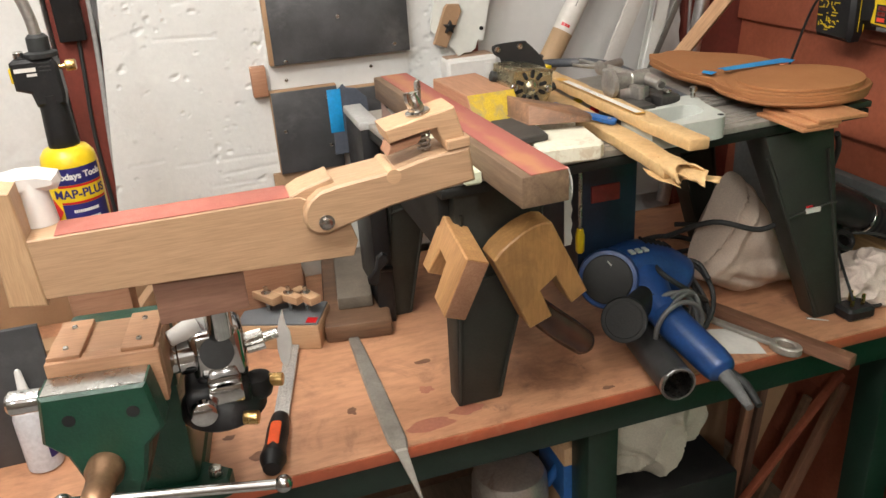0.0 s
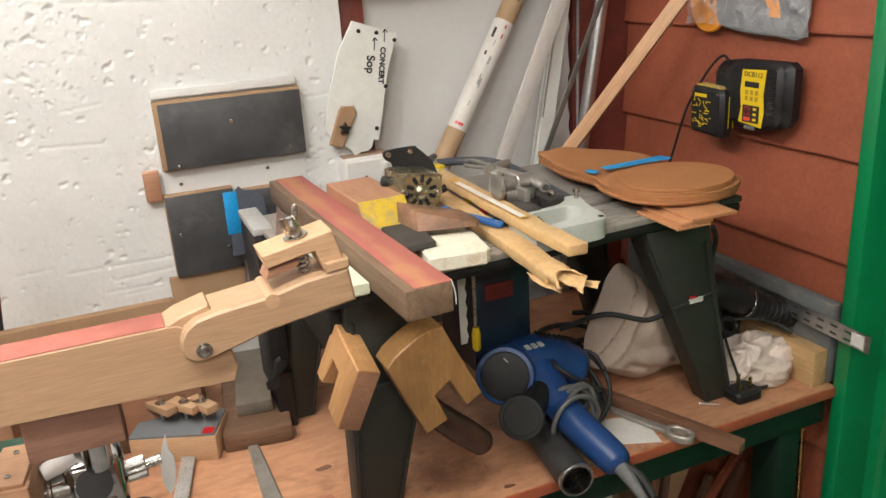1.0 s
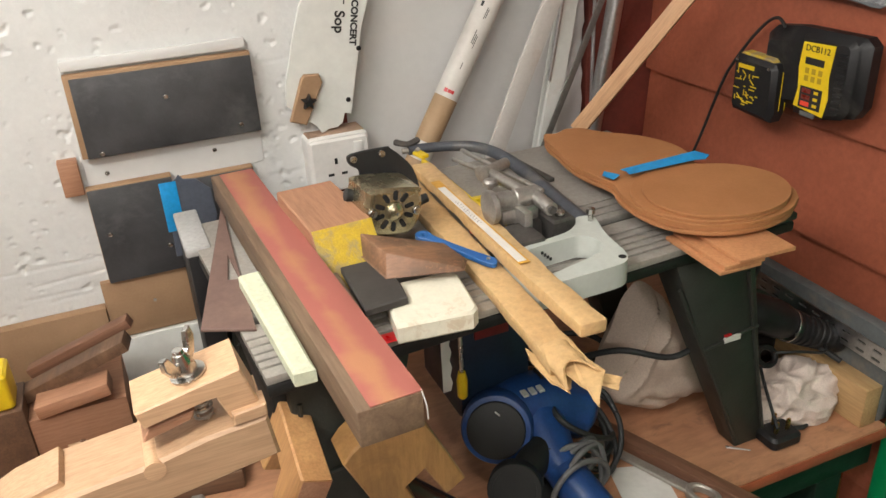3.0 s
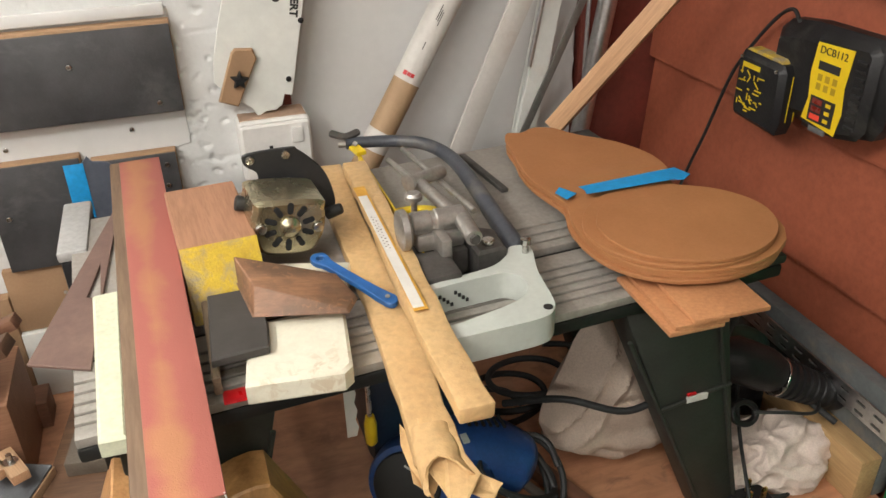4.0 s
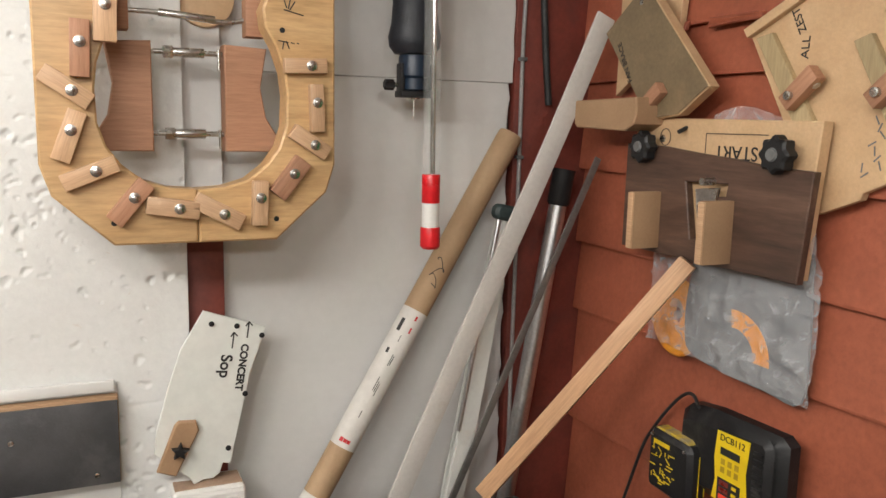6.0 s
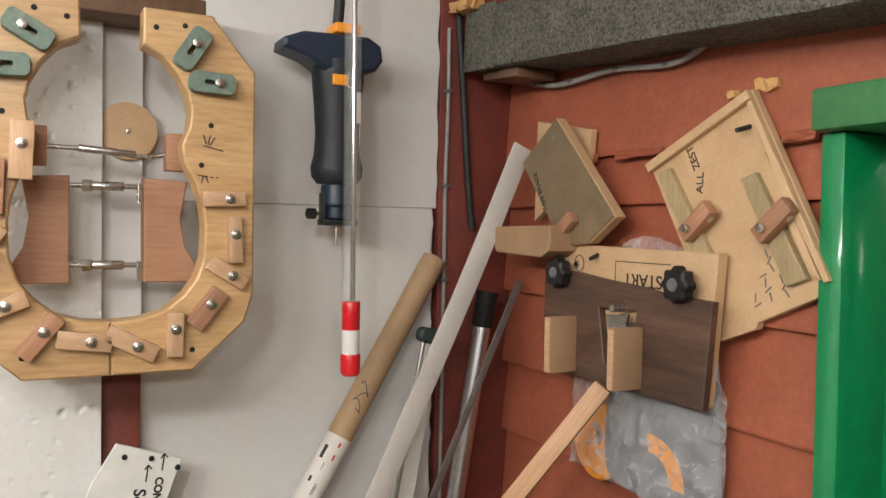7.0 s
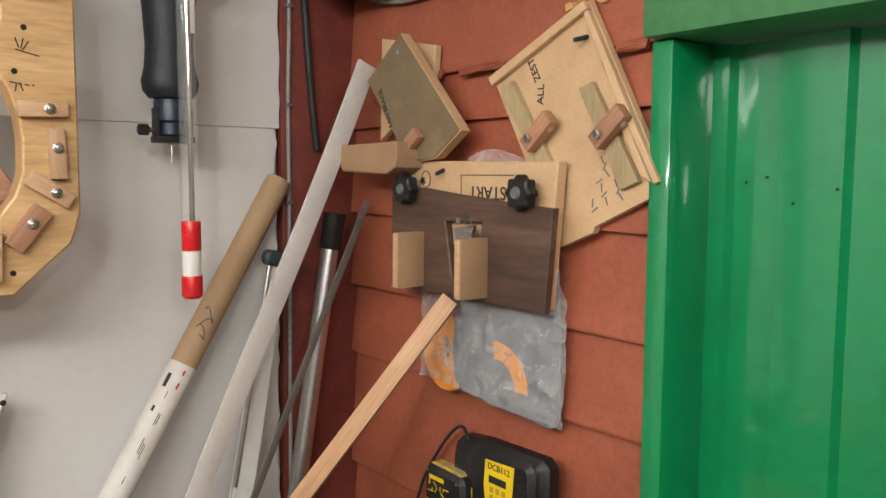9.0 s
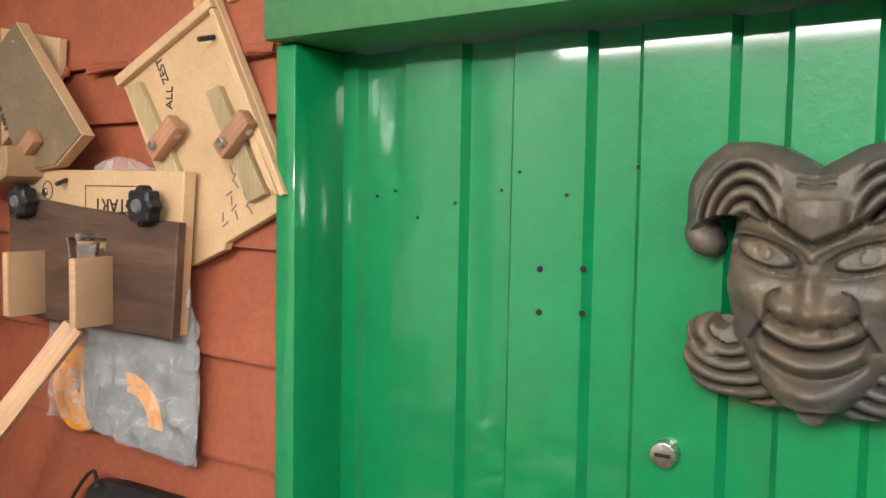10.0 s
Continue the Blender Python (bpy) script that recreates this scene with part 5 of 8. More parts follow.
solid("wood_offcut", slab([(0.0, 0.0), (0.145, 0.09), (0.150, 0.140), (0.004, 0.168)], 0, 0.012, 0.001), PLY, "pale plywood offcut behind the small brace jig", "offcut", at=on_east(1.349, 1.545, 1.905))
fan = thing("brace_jig", "small dark plywood jig with a turn-button and pencilled words", "jig", on_east(1.3185, 1.536, 1.872))
O2 = Vector((1.536, 1.872))
FANPTS = [(O2.x - y, z - O2.y) for y, z in ((1.527, 2.000), (1.435, 2.064), (1.288, 1.911), (1.346, 1.873), (1.412, 1.866))][::-1]
part("board", slab(FANPTS, 0.0, 0.0178, 0.001), PLY, fan, "pale plywood edge")
part("face", slab([((x - 0.13) * 0.985 + 0.13, (y - 0.09) * 0.985 + 0.09) for x, y in FANPTS], 0.018, 0.0205, 0.0008), surf("dirty_plywood_face", (0.205, 0.150, 0.085), (0.155, 0.112, 0.062), 0.55, scale=16, fine=180, dirt=(0.25, 0.18, 0.10), dirt_at=0.6), fan)
o = part("turn_button", box((-0.028, -0.010, 0.0), (0.024, 0.010, 0.015), 0.002), CEDAR, fan, "brown turn-button")
o.matrix_basis = pose(O2.x - 1.392, 1.897 - O2.y, 0.0208, 0, 0, 38)
part("bolt", rod((-0.014, 0, 0.015), (-0.014, 0, 0.020), 0.005, seg=16, w=0.0006), STEEL, o)
words_on("writing", "FAN BRACE", 0.0130, INK, fan, pose(O2.x - 1.472, 1.952 - O2.y, 0.0208, 0, 0, 118))
screw(fan, pose(O2.x - 1.440, 2.037 - O2.y, 0.0195), 0.005)

wedge = solid("sanding_block", slab([(0.0, 0.006), (0.006, 0.0), (0.13, -0.006), (0.152, 0.004), (0.158, 0.020), (0.156, 0.042), (0.0, 0.042)], 0.0, 0.07, 0.002), MDF, "brown fibreboard block with a rounded end, stuck out from the wall", "block", at=on_east(1.330, 1.546, 1.853, 1))

start = thing("sliding_jig", "walnut and birch jig with two black knobs and two upright blocks", "jig", on_east(1.330, 1.456, 1.674))
part("back", slab([(0.004, 0.002), (0.328, 0.002), (0.344, 0.192), (0.004, 0.196)], 0.0, 0.018, 0.0015), PLY, start, "pale birch board")
part("front", slab([(-0.002, 0.0), (0.337, 0.0), (0.349, 0.134), (0.27, 0.137), (0.22, 0.143), (0.15, 0.148), (0.08, 0.155), (0.0, 0.157)], 0.0182, 0.031, 0.0015, holes=[[(0.135, 0.108), (0.215, 0.110), (0.212, 0.094), (0.178, 0.090), (0.176, 0.030), (0.150, 0.030)]]), WALNUT, start, "dark walnut plate")
for x, z in ((0.051, 0.153), (0.303, 0.152)):
    k = part("knob", slab([((0.0215 + 0.0022 * math.cos(8 * radians(a))) * math.cos(radians(a)), (0.0215 + 0.0022 * math.cos(8 * radians(a))) * math.sin(radians(a))) for a in range(0, 360, 9)], 0.0, 0.02, 0.003), BLACK, start, "black scalloped knob")
    k.matrix_basis = pose(x, z, 0.031)
    part("boss", rod((0, 0, 0.02), (0, 0, 0.023), 0.0085, 0.007, 20), GREYCABLE, k)
for x in (0.074, 0.218):
    b = part("block", box((x, 0.008, 0.0312), (x + 0.012, 0.090, 0.078), 0.0008), MDF, start, "brown upright block")
    part("facing", box((x + 0.0003, 0.009, 0.0782), (x + 0.0117, 0.089, 0.0812), 0.0006), BEECH, b, "pale lipping")
part("guide", slab([(0.160, 0.100), (0.205, 0.105), (0.182, 0.022), (0.174, 0.020)], 0.031, 0.036, 0.001), STEEL, start, "steel guide plate")
part("guide_bolt", rod((0.19, 0.112, 0.031), (0.19, 0.112, 0.052), 0.005, seg=12), STEEL, start)
screw(start, pose(0.066, 0.166, 0.019), 0.006)
part("nail", rod((0.115, 0.182, 0.018), (0.118, 0.176, 0.034), 0.0030, seg=10), RUBBER, start)
words_on("writing", "START", 0.026, INK, start, pose(0.212, 0.151, 0.0187, 0, 0, 180))
part("pencil_ring", pipe([(0.072 + 0.011 * math.cos(a), 0.168 + 0.012 * math.sin(a), 0.0186) for a in [math.pi * k / 8 for k in range(16)]], 0.0006, 6, 3, closed=True), INK, start, "pencilled ring round the screw")
bx_ = bmesh.new()
for lo, hi in (((0.155, 0.174), (0.265, 0.1752)), ((0.155, 0.146), (0.1562, 0.175))):
    box((lo[0], lo[1], 0.0183), (hi[0], hi[1], 0.0186), 0, bm=bx_)
part("pencil_box", bx_, INK, start, "pencilled corner", smooth=False)

# polythene bag with sanding discs and an orange pad
bag = thing("polythene_bag", "clear crumpled polythene bag holding grey discs and an orange pad", "bag", on_east(1.346, 1.425, 1.50))
film = bmesh.new()
nu, nv = 44, 54
grid = []
for j in range(nv + 1):
    row = []
    for i in range(nu + 1):
        u, v = i / nu, j / nv
        left = 0.006 + 0.10 * max(0.0, (v - 0.45)) / 0.55
        right = 0.315 - 0.075 * max(0.0, (v - 0.5)) / 0.5
        x = left + (right - left) * u
        zb = 0.022 + 0.006 * math.sin(u * 5) + 0.004 * u + 0.010 * (1 - u) ** 2
        z = zb + (0.385 - zb) * v - 0.05 * (2 * u - 1) ** 2 * max(0.0, v - 0.6)
        ridge = 1 - abs(noise.noise(Vector((u * 7 + v * 4, v * 6 - u * 5, 7.1))))
        puff = 0.009 * ridge ** 6 + 0.012 * math.sin(math.pi * u) * (1.0 if v < 0.5 else 0.5) + 0.004 + 0.009 * noise.noise(Vector((u * 9, v * 12, 0.5))) + 0.005 * abs(noise.noise(Vector((u * 21 + v * 9, v * 17, 2.5))))
        row.append(film.verts.new((x, z, max(0.0145 if v < 0.55 else 0.003, puff + 0.008))))
    grid.append(row)
for j in range(nv):
    for i in range(nu):
        film.faces.new((grid[j][i], grid[j][i + 1], grid[j + 1][i + 1], grid[j + 1][i]))
part("film", film, FILM, bag, "clear crumpled film")
part("disc", slab(smooth_line([(0.094, 0.034), (0.154, 0.022), (0.240, 0.018), (0.298, 0.020), (0.303, 0.10), (0.299, 0.17), (0.280, 0.215), (0.112, 0.215), (0.090, 0.150), (0.082, 0.100), (0.083, 0.065)], 4), 0.0085, 0.0125, 0.0006), GREYDISC, bag, "grey sanding sheets")
part("pad", slab(ring_pts(0.181, 0.052, 0.064, 0.062, 18, -2, 97) + ring_pts(0.181, 0.052, 0.037, 0.037, 18, 97, -2), 0.0127, 0.0138, 0.0003), ORANGE, bag, "orange pad edge")
part("pad", slab(ring_pts(0.058, 0.076, 0.055, 0.060, 32), 0.003, 0.0105, 0.003, holes=[ring_pts(0.062, 0.084, 0.007, 0.016, 16)[::-1]]), ORANGE, bag, "orange pad")

# wood chips caught above the jig
for k, (y, z) in enumerate(((1.125, 2.062), (1.085, 2.068), (1.072, 2.066))):
    bm = box((-0.004, -0.010, -0.006), (0.006, 0.010, 0.006), 0.001)
    bmesh.ops.subdivide_edges(bm, edges=bm.edges[:], cuts=2, use_grid_fill=True)
    crumple(bm, 0.006, 90, k * 3.3)
    solid("filler_lump", bm, CHIP, "small lump of orange filler foam on the red plank", "filler foam", group="filler lumps", at=(1.351, y, z))


# ---- the bench ----
TOP = 0.915
def stain_marks(parent):
    """Dark ink and glue marks soaked into the top, each with an uneven outline."""
    for k, (x, y, rx, ry, mat) in enumerate(((0.155, 1.045, 0.013, 0.009, BROWN), (0.118, 1.105, 0.009, 0.006, BROWN), (0.30, 1.10, 0.007, 0.010, BROWN), (0.44, 1.19, 0.014, 0.006, BROWN), (0.40, 1.02, 0.034, 0.016, STAIN), (0.46, 1.035, 0.024, 0.012, STAIN), (0.68, 1.005, 0.010, 0.004, BROWN), (0.42, 1.11, 0.012, 0.010, STAIN))):
        pts = []
        for i in range(22):
            a = 2 * math.pi * i / 22
            f = 1 + 0.45 * noise.noise(Vector((math.cos(a) * 1.6 + k * 5, math.sin(a) * 1.6, k * 2.0)))
            pts.append((x - 0.3 + rx * f * math.cos(a), y - 1.0 + ry * f * math.sin(a)))
        part("stain", slab(pts, TOP + 0.0001, TOP + 0.0004, 0), mat, parent, "dark soaked-in stain", smooth=False)


bench = thing("workbench", "long workbench with a worn brown top and dark green frame", "workbench", (0.3, 1.0, 0.0))


def bw(lo, hi, w=0.002):
    o = (0.3, 1.0, 0.0)
    return box([a - b for a, b in zip(lo, o)], [a - b for a, b in zip(hi, o)], w)


part("top", bw((-1.2, 0.986, TOP - 0.018), (1.336, 1.618, TOP), 0.0015), BENCHTOP, bench, "worn orange-brown hardboard top")
stain_marks(bench)
part("edge", bw((-1.2, 0.983, TOP - 0.020), (1.336, 0.9855, TOP - 0.0015), 0.001), BENCHEDGE, bench, "red edge with chipped paint")
part("front_rail", bw((-1.2, 0.995, TOP - 0.075), (1.325, 1.028, TOP - 0.0205)), DKGREEN, bench)
part("back_rail", bw((-1.2, 1.58, TOP - 0.09), (1.325, 1.616, TOP - 0.0205)), DKGREEN, bench)
part("end_rail", bw((1.29, 1.029, TOP - 0.085), (1.324, 1.579, TOP - 0.0205)), DKGREEN, bench)
for x in (0.646, 1.225, -0.9):
    part("leg", bw((x, 1.0, 0.0), (x + 0.052, 1.06, TOP - 0.0755)), DKGREEN, bench)
    part("back_leg", bw((x, 1.56, 0.0), (x + 0.052, 1.6, TOP - 0.0905)), DKGREEN, bench)
part("shelf", bw((-1.0, 1.03, 0.28), (1.29, 1.6, 0.30)), GREYWOOD, bench)
part("back_panel", bw((-1.2, 1.617, 0.02), (1.33, 1.63, TOP - 0.02), 0.001), OLDWOOD, bench)
upstand = solid("upstand_board", box((-0.55, 1.600, TOP), (0.276, 1.6205, 1.098), 0.002), MDF, "brown fibreboard upstand along the back of the bench", "board")
solid("white_board", box((0.277, 1.598, TOP), (0.44, 1.6155, 1.033), 0.002), PLATEW, "white board standing at the back of the bench", "board")

# ---- under the bench ----
castor = thing("steel_bucket", "dull steel pan with a blue handle under the bench", "pan", (0.550, 1.10, 0.615))
part("bowl", lathe([(0.03, 0.0), (0.058, 0.02), (0.066, 0.06), (0.064, 0.1), (0.058, 0.112), (0.04, 0.118), (0.02, 0.121)], 30), CAST, castor)
part("band", pipe([(0.068, 0.0, 0.06), (0.09, -0.005, 0.10), (0.11, 0.0, 0.15), (0.085, 0.02, 0.17), (0.07, 0.03, 0.13)], 0.009, 10, 5), BLUEP, castor, "blue strap")
# added pillar, near-black so that it passes for shade beneath the pan
part("shade_pillar", box((-0.06, -0.06, -0.3148), (0.06, 0.06, -0.001), 0.003), SHADEBLACK, castor)
blk = thing("taped_block", "wooden block wrapped with blue tape", "block", (0.655, 1.10, 0.301))
part("block", box((-0.022, -0.04, 0.0), (0.038, 0.06, 0.47), 0.002), BEECHZ, blk)
part("tape", box((-0.0235, -0.0415, 0.36), (0.006, 0.0615, 0.435), 0.001), BLUEP, blk, "blue tape")


def crumpled_cloth(name, at, size, material, label, seed, folds=1.0, cat="cloth"):
    """A heap of cloth: a rounded lump with sharp folds."""
    bm = bmesh.new()
    bmesh.ops.create_icosphere(bm, subdivisions=6, radius=1.0)
    for v in bm.verts:
        d = v.co.normalized()
        w = d + 0.55 * noise.noise_vector(d * 1.7 + Vector((seed, 2.0, 0)))
        fold = 1 - abs(noise.noise(w * 1.5 * folds + Vector((0, seed, 3))))
        crease = 1 - abs(noise.noise(w * 3.2 * folds + Vector((seed, 5, 0))))
        k = 0.70 + 0.22 * noise.noise(d * 1.5 + Vector((seed, 0, 0))) + 0.26 * fold ** 2.2 + 0.05 * crease ** 4
        v.co = Vector((d.x * size[0] * k, d.y * size[1] * k, max(0.0, (d.z * k + 0.62)) / 1.62 * size[2]))
    return solid(name, bm, material, label, cat, at=at)


crumpled_cloth("canvas_cloth", (0.84, 1.20, 0.60), (0.135, 0.11, 0.24), SHEET, "folded cream canvas stuffed under the bench", 2.2, 0.85)
crumpled_cloth("canvas_cloth", (0.92, 1.2, 0.36), (0.13, 0.10, 0.17), SHEET, "crumpled cream canvas under the bench", 7.1, 0.85)
solid("storage_box", box((0.72, 1.08, 0.301), (1.0, 1.36, 0.598), 0.004), BLACK, "dark plastic box on the bench shelf", "box")
for k, (a, b, w, m, lab) in enumerate((
        ((1.073, 1.20, 0.302), (1.113, 1.20, 0.70), 0.020, BROWN, "dark brown batten"), ((1.115, 1.215, 0.302), (1.155, 1.215, 0.70), 0.017, WALNUT, "nearly black batten"),
        ((1.075, 1.25, 0.302), (1.235, 1.25, 0.68), 0.050, MDF, "pale brown board"), ((1.000, 1.17, 0.302), (1.322, 1.19, 0.665), 0.012, RED, "red painted lath"),
        ((1.128, 1.14, 0.302), (1.335, 1.19, 0.635), 0.024, BROWN, "dark brown batten"), ((1.105, 1.185, 0.302), (1.255, 1.20, 0.62), 0.013, OLDWOOD, "dark brown batten"))):
    d = Vector(b) - Vector(a)
    solid("stored_batten", box((0, -w / 2, -0.008), (d.length, w / 2, 0.008), 0.0015), m, lab + " stored leaning under the bench", "batten", group="stored battens", at=axes(a, d, (0, -1, 0.1)))
solid("stored_board", box((1.02, 1.40, 0.302), (1.22, 1.42, 0.80), 0.002), MDF, "large brown board stored under the bench", "board")
solid("brass_tube", rod((1.338, 1.02, 0.0), (1.345, 1.06, 0.86), 0.007, seg=16), BRASS, "thin brass-coloured tube standing by the bench end", "tube")

# ---- vice and what it holds ----
vice = thing("bench_vice", "green cast bench vice with wooden jaw liners and a steel bar", "vice", Matrix.Translation((0.010, 0.834, TOP)) @ pose(0, 0, 0, 0, 0, -7))
vz = 0.280
part("front_jaw", slab([(-0.052, vz), (0.052, vz), (0.060, 0.225), (0.040, 0.205), (0.032, 0.17), (0.022, 0.145), (-0.010, 0.140), (-0.028, 0.165), (-0.040, 0.205), (-0.060, 0.225)][::-1], -0.02, 0.02, 0.004, m=axes((0, 0.02, 0), (1, 0, 0), (0, -1, 0))), VICEGREEN, vice, "green enamelled front jaw")
for x in (-0.028, 0.034):
    part("hole", rod((x, -0.0010, 0.250), (x, 0.004, 0.250), 0.0065, seg=18), SHADEBLACK, vice)
LINER = wood("orange_beech_liner", (0.50, 0.295, 0.175), (0.44, 0.245, 0.14), 0, 90, 0.55, 0.12, stretch=14)
part("jaw_liner", box((-0.052, 0.041, 0.23), (0.062, 0.058, 0.294), 0.002), LINER, vice, "wooden jaw liner")
part("jaw_liner", box((-0.052, 0.0585, 0.23), (0.060, 0.130, 0.292), 0.002), LINER, vice, "wooden jaw liner")
for x0 in (-0.050, 0.024):
    o = part("pad", box((x0, 0.046, 0.2925), (x0 + 0.034, 0.126, 0.2985), 0.0015), LINER, vice)
    for yy in (0.062, 0.108):
        screw(o, pose(x0 + 0.017, yy, 0.299), 0.0035)
part("back_jaw", box((-0.055, 0.131, 0.19), (0.055, 0.175, 0.283), 0.006), VICEGREEN, vice)
part("slide", box((-0.028, 0.015, 0.145), (0.028, 0.26, 0.20), 0.006), DKGREEN, vice)
part("body", box((-0.045, 0.15, 0.03), (0.05, 0.27, 0.2), 0.012), VICEGREEN, vice)
part("base", slab([(-0.07, 0.135), (0.045, 0.135), (0.085, 0.150), (0.088, 0.175), (0.05, 0.20), (0.05, 0.30), (-0.07, 0.30)], 0.0, 0.03, 0.004), VICEGREEN, vice)
part("base_bolt", rod((0.068, 0.163, 0.03), (0.068, 0.163, 0.042), 0.009, seg=6, w=0.001), STEEL, vice)
part("screw_boss", lathe([(0.019, 0.0), (0.0195, 0.012), (0.0155, 0.018), (0.0145, 0.040), (0.0150, 0.042), (0.0150, 0.060), (0.012, 0.064)], 26, m=pose(-0.006, 0.0, 0.188, 90, 0, 0)), surf("worn_copper_boss", (0.36, 0.21, 0.12), (0.25, 0.15, 0.09), 0.4, metal=0.7), vice, "worn steel screw boss")
part("handle", rod((-0.036, -0.05, 0.190), (0.172, -0.05, 0.168), 0.0055, seg=16), CHROME, vice, "bright steel tommy bar")
for x, z in ((-0.037, 0.190), (0.173, 0.168)):
    bm = bmesh.new()
    bmesh.ops.create_uvsphere(bm, u_segments=18, v_segments=12, radius=0.0095)
    bmesh.ops.translate(bm, verts=bm.verts, vec=(x, -0.05, z))
    part("handle_ball", bm, CHROME, vice)
part("side_pin", lathe([(0.007, -0.006), (0.012, 0.0), (0.012, 0.016), (0.0125, 0.017), (0.0125, 0.030), (0.010, 0.033)], 20, m=pose(-0.058, 0.03, 0.262, 0, -90, 0)), CHROME, vice, "polished pin with a dark end")

for x0, x1, z in ((-0.05, 0.05, 0.279),):
    part("bare_edge", box((x0, 0.0035, z - 0.002), (x1, 0.038, z + 0.0014), 0.0008), STEEL, vice, "bare metal along the jaw's worn top edge")
dev = thing("angle_holder", "chrome and black swivel holder with brass screws, gripped in the vice", "tool holder", (0.128, 0.935, 1.075))
part("arm", lathe([(0.016, 0.0), (0.021, 0.003), (0.021, 0.02), (0.018, 0.022), (0.018, 0.045), (0.015, 0.05)], 24, m=pose(-0.018, 0.0, 0.082, 0, -90, 0)), CHROME, dev)
# the chrome's blue reflection, modelled as a thin coloured ring
part("blue_reflection", lathe([(0.0185, 0.0), (0.0188, 0.001), (0.0188, 0.007), (0.0185, 0.008)], 24, m=pose(-0.050, 0.0, 0.082, 0, -90, 0)), LABELBLUE, dev, "blue reflection painted on the chrome arm")
bm = box((-0.026, -0.02, 0.045), (0.036, 0.035, 0.115), 0.012, 3)
bmesh.ops.subdivide_edges(bm, edges=bm.edges[:], cuts=1)
part("housing", bm, CHROME, dev, "chrome housing")
# rubber black here paints the shade inside the housing's round recess
part("recess_shade", lathe([(0.004, 0.0), (0.017, 0.003), (0.019, 0.006), (0.017, 0.0062)], 24, m=pose(0.004, -0.022, 0.09, 60, 0, 0)), RUBBER, dev)
part("clamp_block", box((-0.014, -0.04, 0.03), (0.026, -0.012, 0.055), 0.004), CHROME, dev)
part("base", lathe([(0.046, 0.0), (0.05, 0.004), (0.048, 0.02), (0.03, 0.04), (0.024, 0.045)], 28, m=pose(0.0, 0.0, 0.0)), BLACK, dev, "black base plate")
part("lower_body", box((-0.040, -0.034, 0.012), (0.034, 0.030, 0.050), 0.010, 3), BLACK, dev, "black lower body")
part("dial", lathe([(0.012, 0.0), (0.015, 0.002), (0.015, 0.012), (0.012, 0.014)], 22, m=pose(-0.022, -0.038, 0.03, 90, 0, 0)), CHROME, dev)
part("lever_ball", lathe([(0.006, -0.018), (0.015, -0.012), (0.019, 0.0), (0.016, 0.012), (0.006, 0.018)], 22, m=pose(0.042, -0.01, 0.03)), BLACK, dev)
for x, y, z in ((0.055, -0.012, 0.035), (0.02, -0.045, 0.012)):
    part("brass_screw", rod((x, y, z), (x + 0.016, y - 0.006, z), 0.008, seg=18, w=0.001), BRASS, dev, "brass thumb screw")
part("shaft", rod((0.036, 0.0, 0.082), (0.075, -0.004, 0.090), 0.006, seg=14), STEEL, dev)
part("chuck_nut", slab([((0.013 if i % 2 else 0.011) * math.cos(radians(15 * i)), (0.013 if i % 2 else 0.011) * math.sin(radians(15 * i))) for i in range(24)], 0.0, 0.022, 0.001, m=pose(0.036, 0.0, 0.082, 0, 84, 0)), STEEL, dev)
part("paddle", slab([(0.001, -0.036), (0.007, -0.026), (0.0105, -0.006), (0.009, 0.010), (0.004, 0.018), (0.001, 0.036), (-0.004, 0.022), (-0.008, 0.004), (-0.008, -0.014), (-0.005, -0.028)], 0, 0.002, 0.0004, m=pose(0.080, -0.010, 0.084, 80, 0, -30)), WHITEP, dev, "white pointed paddle")
part("post", rod((0.012, -0.012, 0.11), (0.012, -0.03, 0.168), 0.015, seg=24), CHROME, dev, "chrome post")
part("lever", rod((-0.045, -0.01, 0.112), (-0.012, 0.0, 0.12), 0.009, 0.012, 16, 0.002), WHITEP, dev, "white-tipped lever")

arm = thing("sanding_clamp", "beech sanding beam faced with red abrasive, with a hinged clamp arm", "wooden clamp", (0.10, 0.827, 1.295))
part("beam", slab([(-0.130, 0.010), (0.186, -0.004), (0.192, 0.012), (0.184, 0.040), (0.140, 0.068), (-0.13, 0.068)][::1], -0.042, 0.0, 0.001, m=axes((0, 0, 0), (1, 0, 0), (0, -1, 0))), BEECH, arm, "beech beam")
part("abrasive", box((-0.083, 0.0015, 0.0682), (0.130, 0.0405, 0.0692), 0.0003), SAND, arm, "strip of red sandpaper")
part("knuckle", slab([(0.131, 0.040), (0.131, 0.0690), (0.142, 0.0745), (0.172, 0.0825), (0.176, 0.074), (0.172, 0.04)][::-1], -0.041, -0.001, 0.0015, m=axes((0, 0, 0), (1, 0, 0), (0, -1, 0))), BEECH, arm)
part("end_block", slab([(-0.135, 0.008), (-0.103, 0.003), (-0.108, 0.115), (-0.130, 0.118)][::1], -0.06, 0.002, 0.0015, m=axes((0, 0, 0), (1, 0, 0), (0, -1, 0))), BEECHZ, arm, "upright end block")
cheek = [(0.143, 0.036), (0.150, 0.031), (0.160, 0.029), (0.172, 0.032), (0.227, 0.0465), (0.317, 0.0595), (0.3125, 0.0955), (0.269, 0.0915), (0.228, 0.0825), (0.175, 0.0770), (0.157, 0.0730), (0.147, 0.0660), (0.141, 0.0560), (0.140, 0.0440)]
part("hinge_arm", slab(cheek, -0.045, 0.012, 0.0025, m=axes((0, 0, 0), (1, 0, 0), (0, -1, 0))), BEECH, arm, "rounded beech clamp arm")
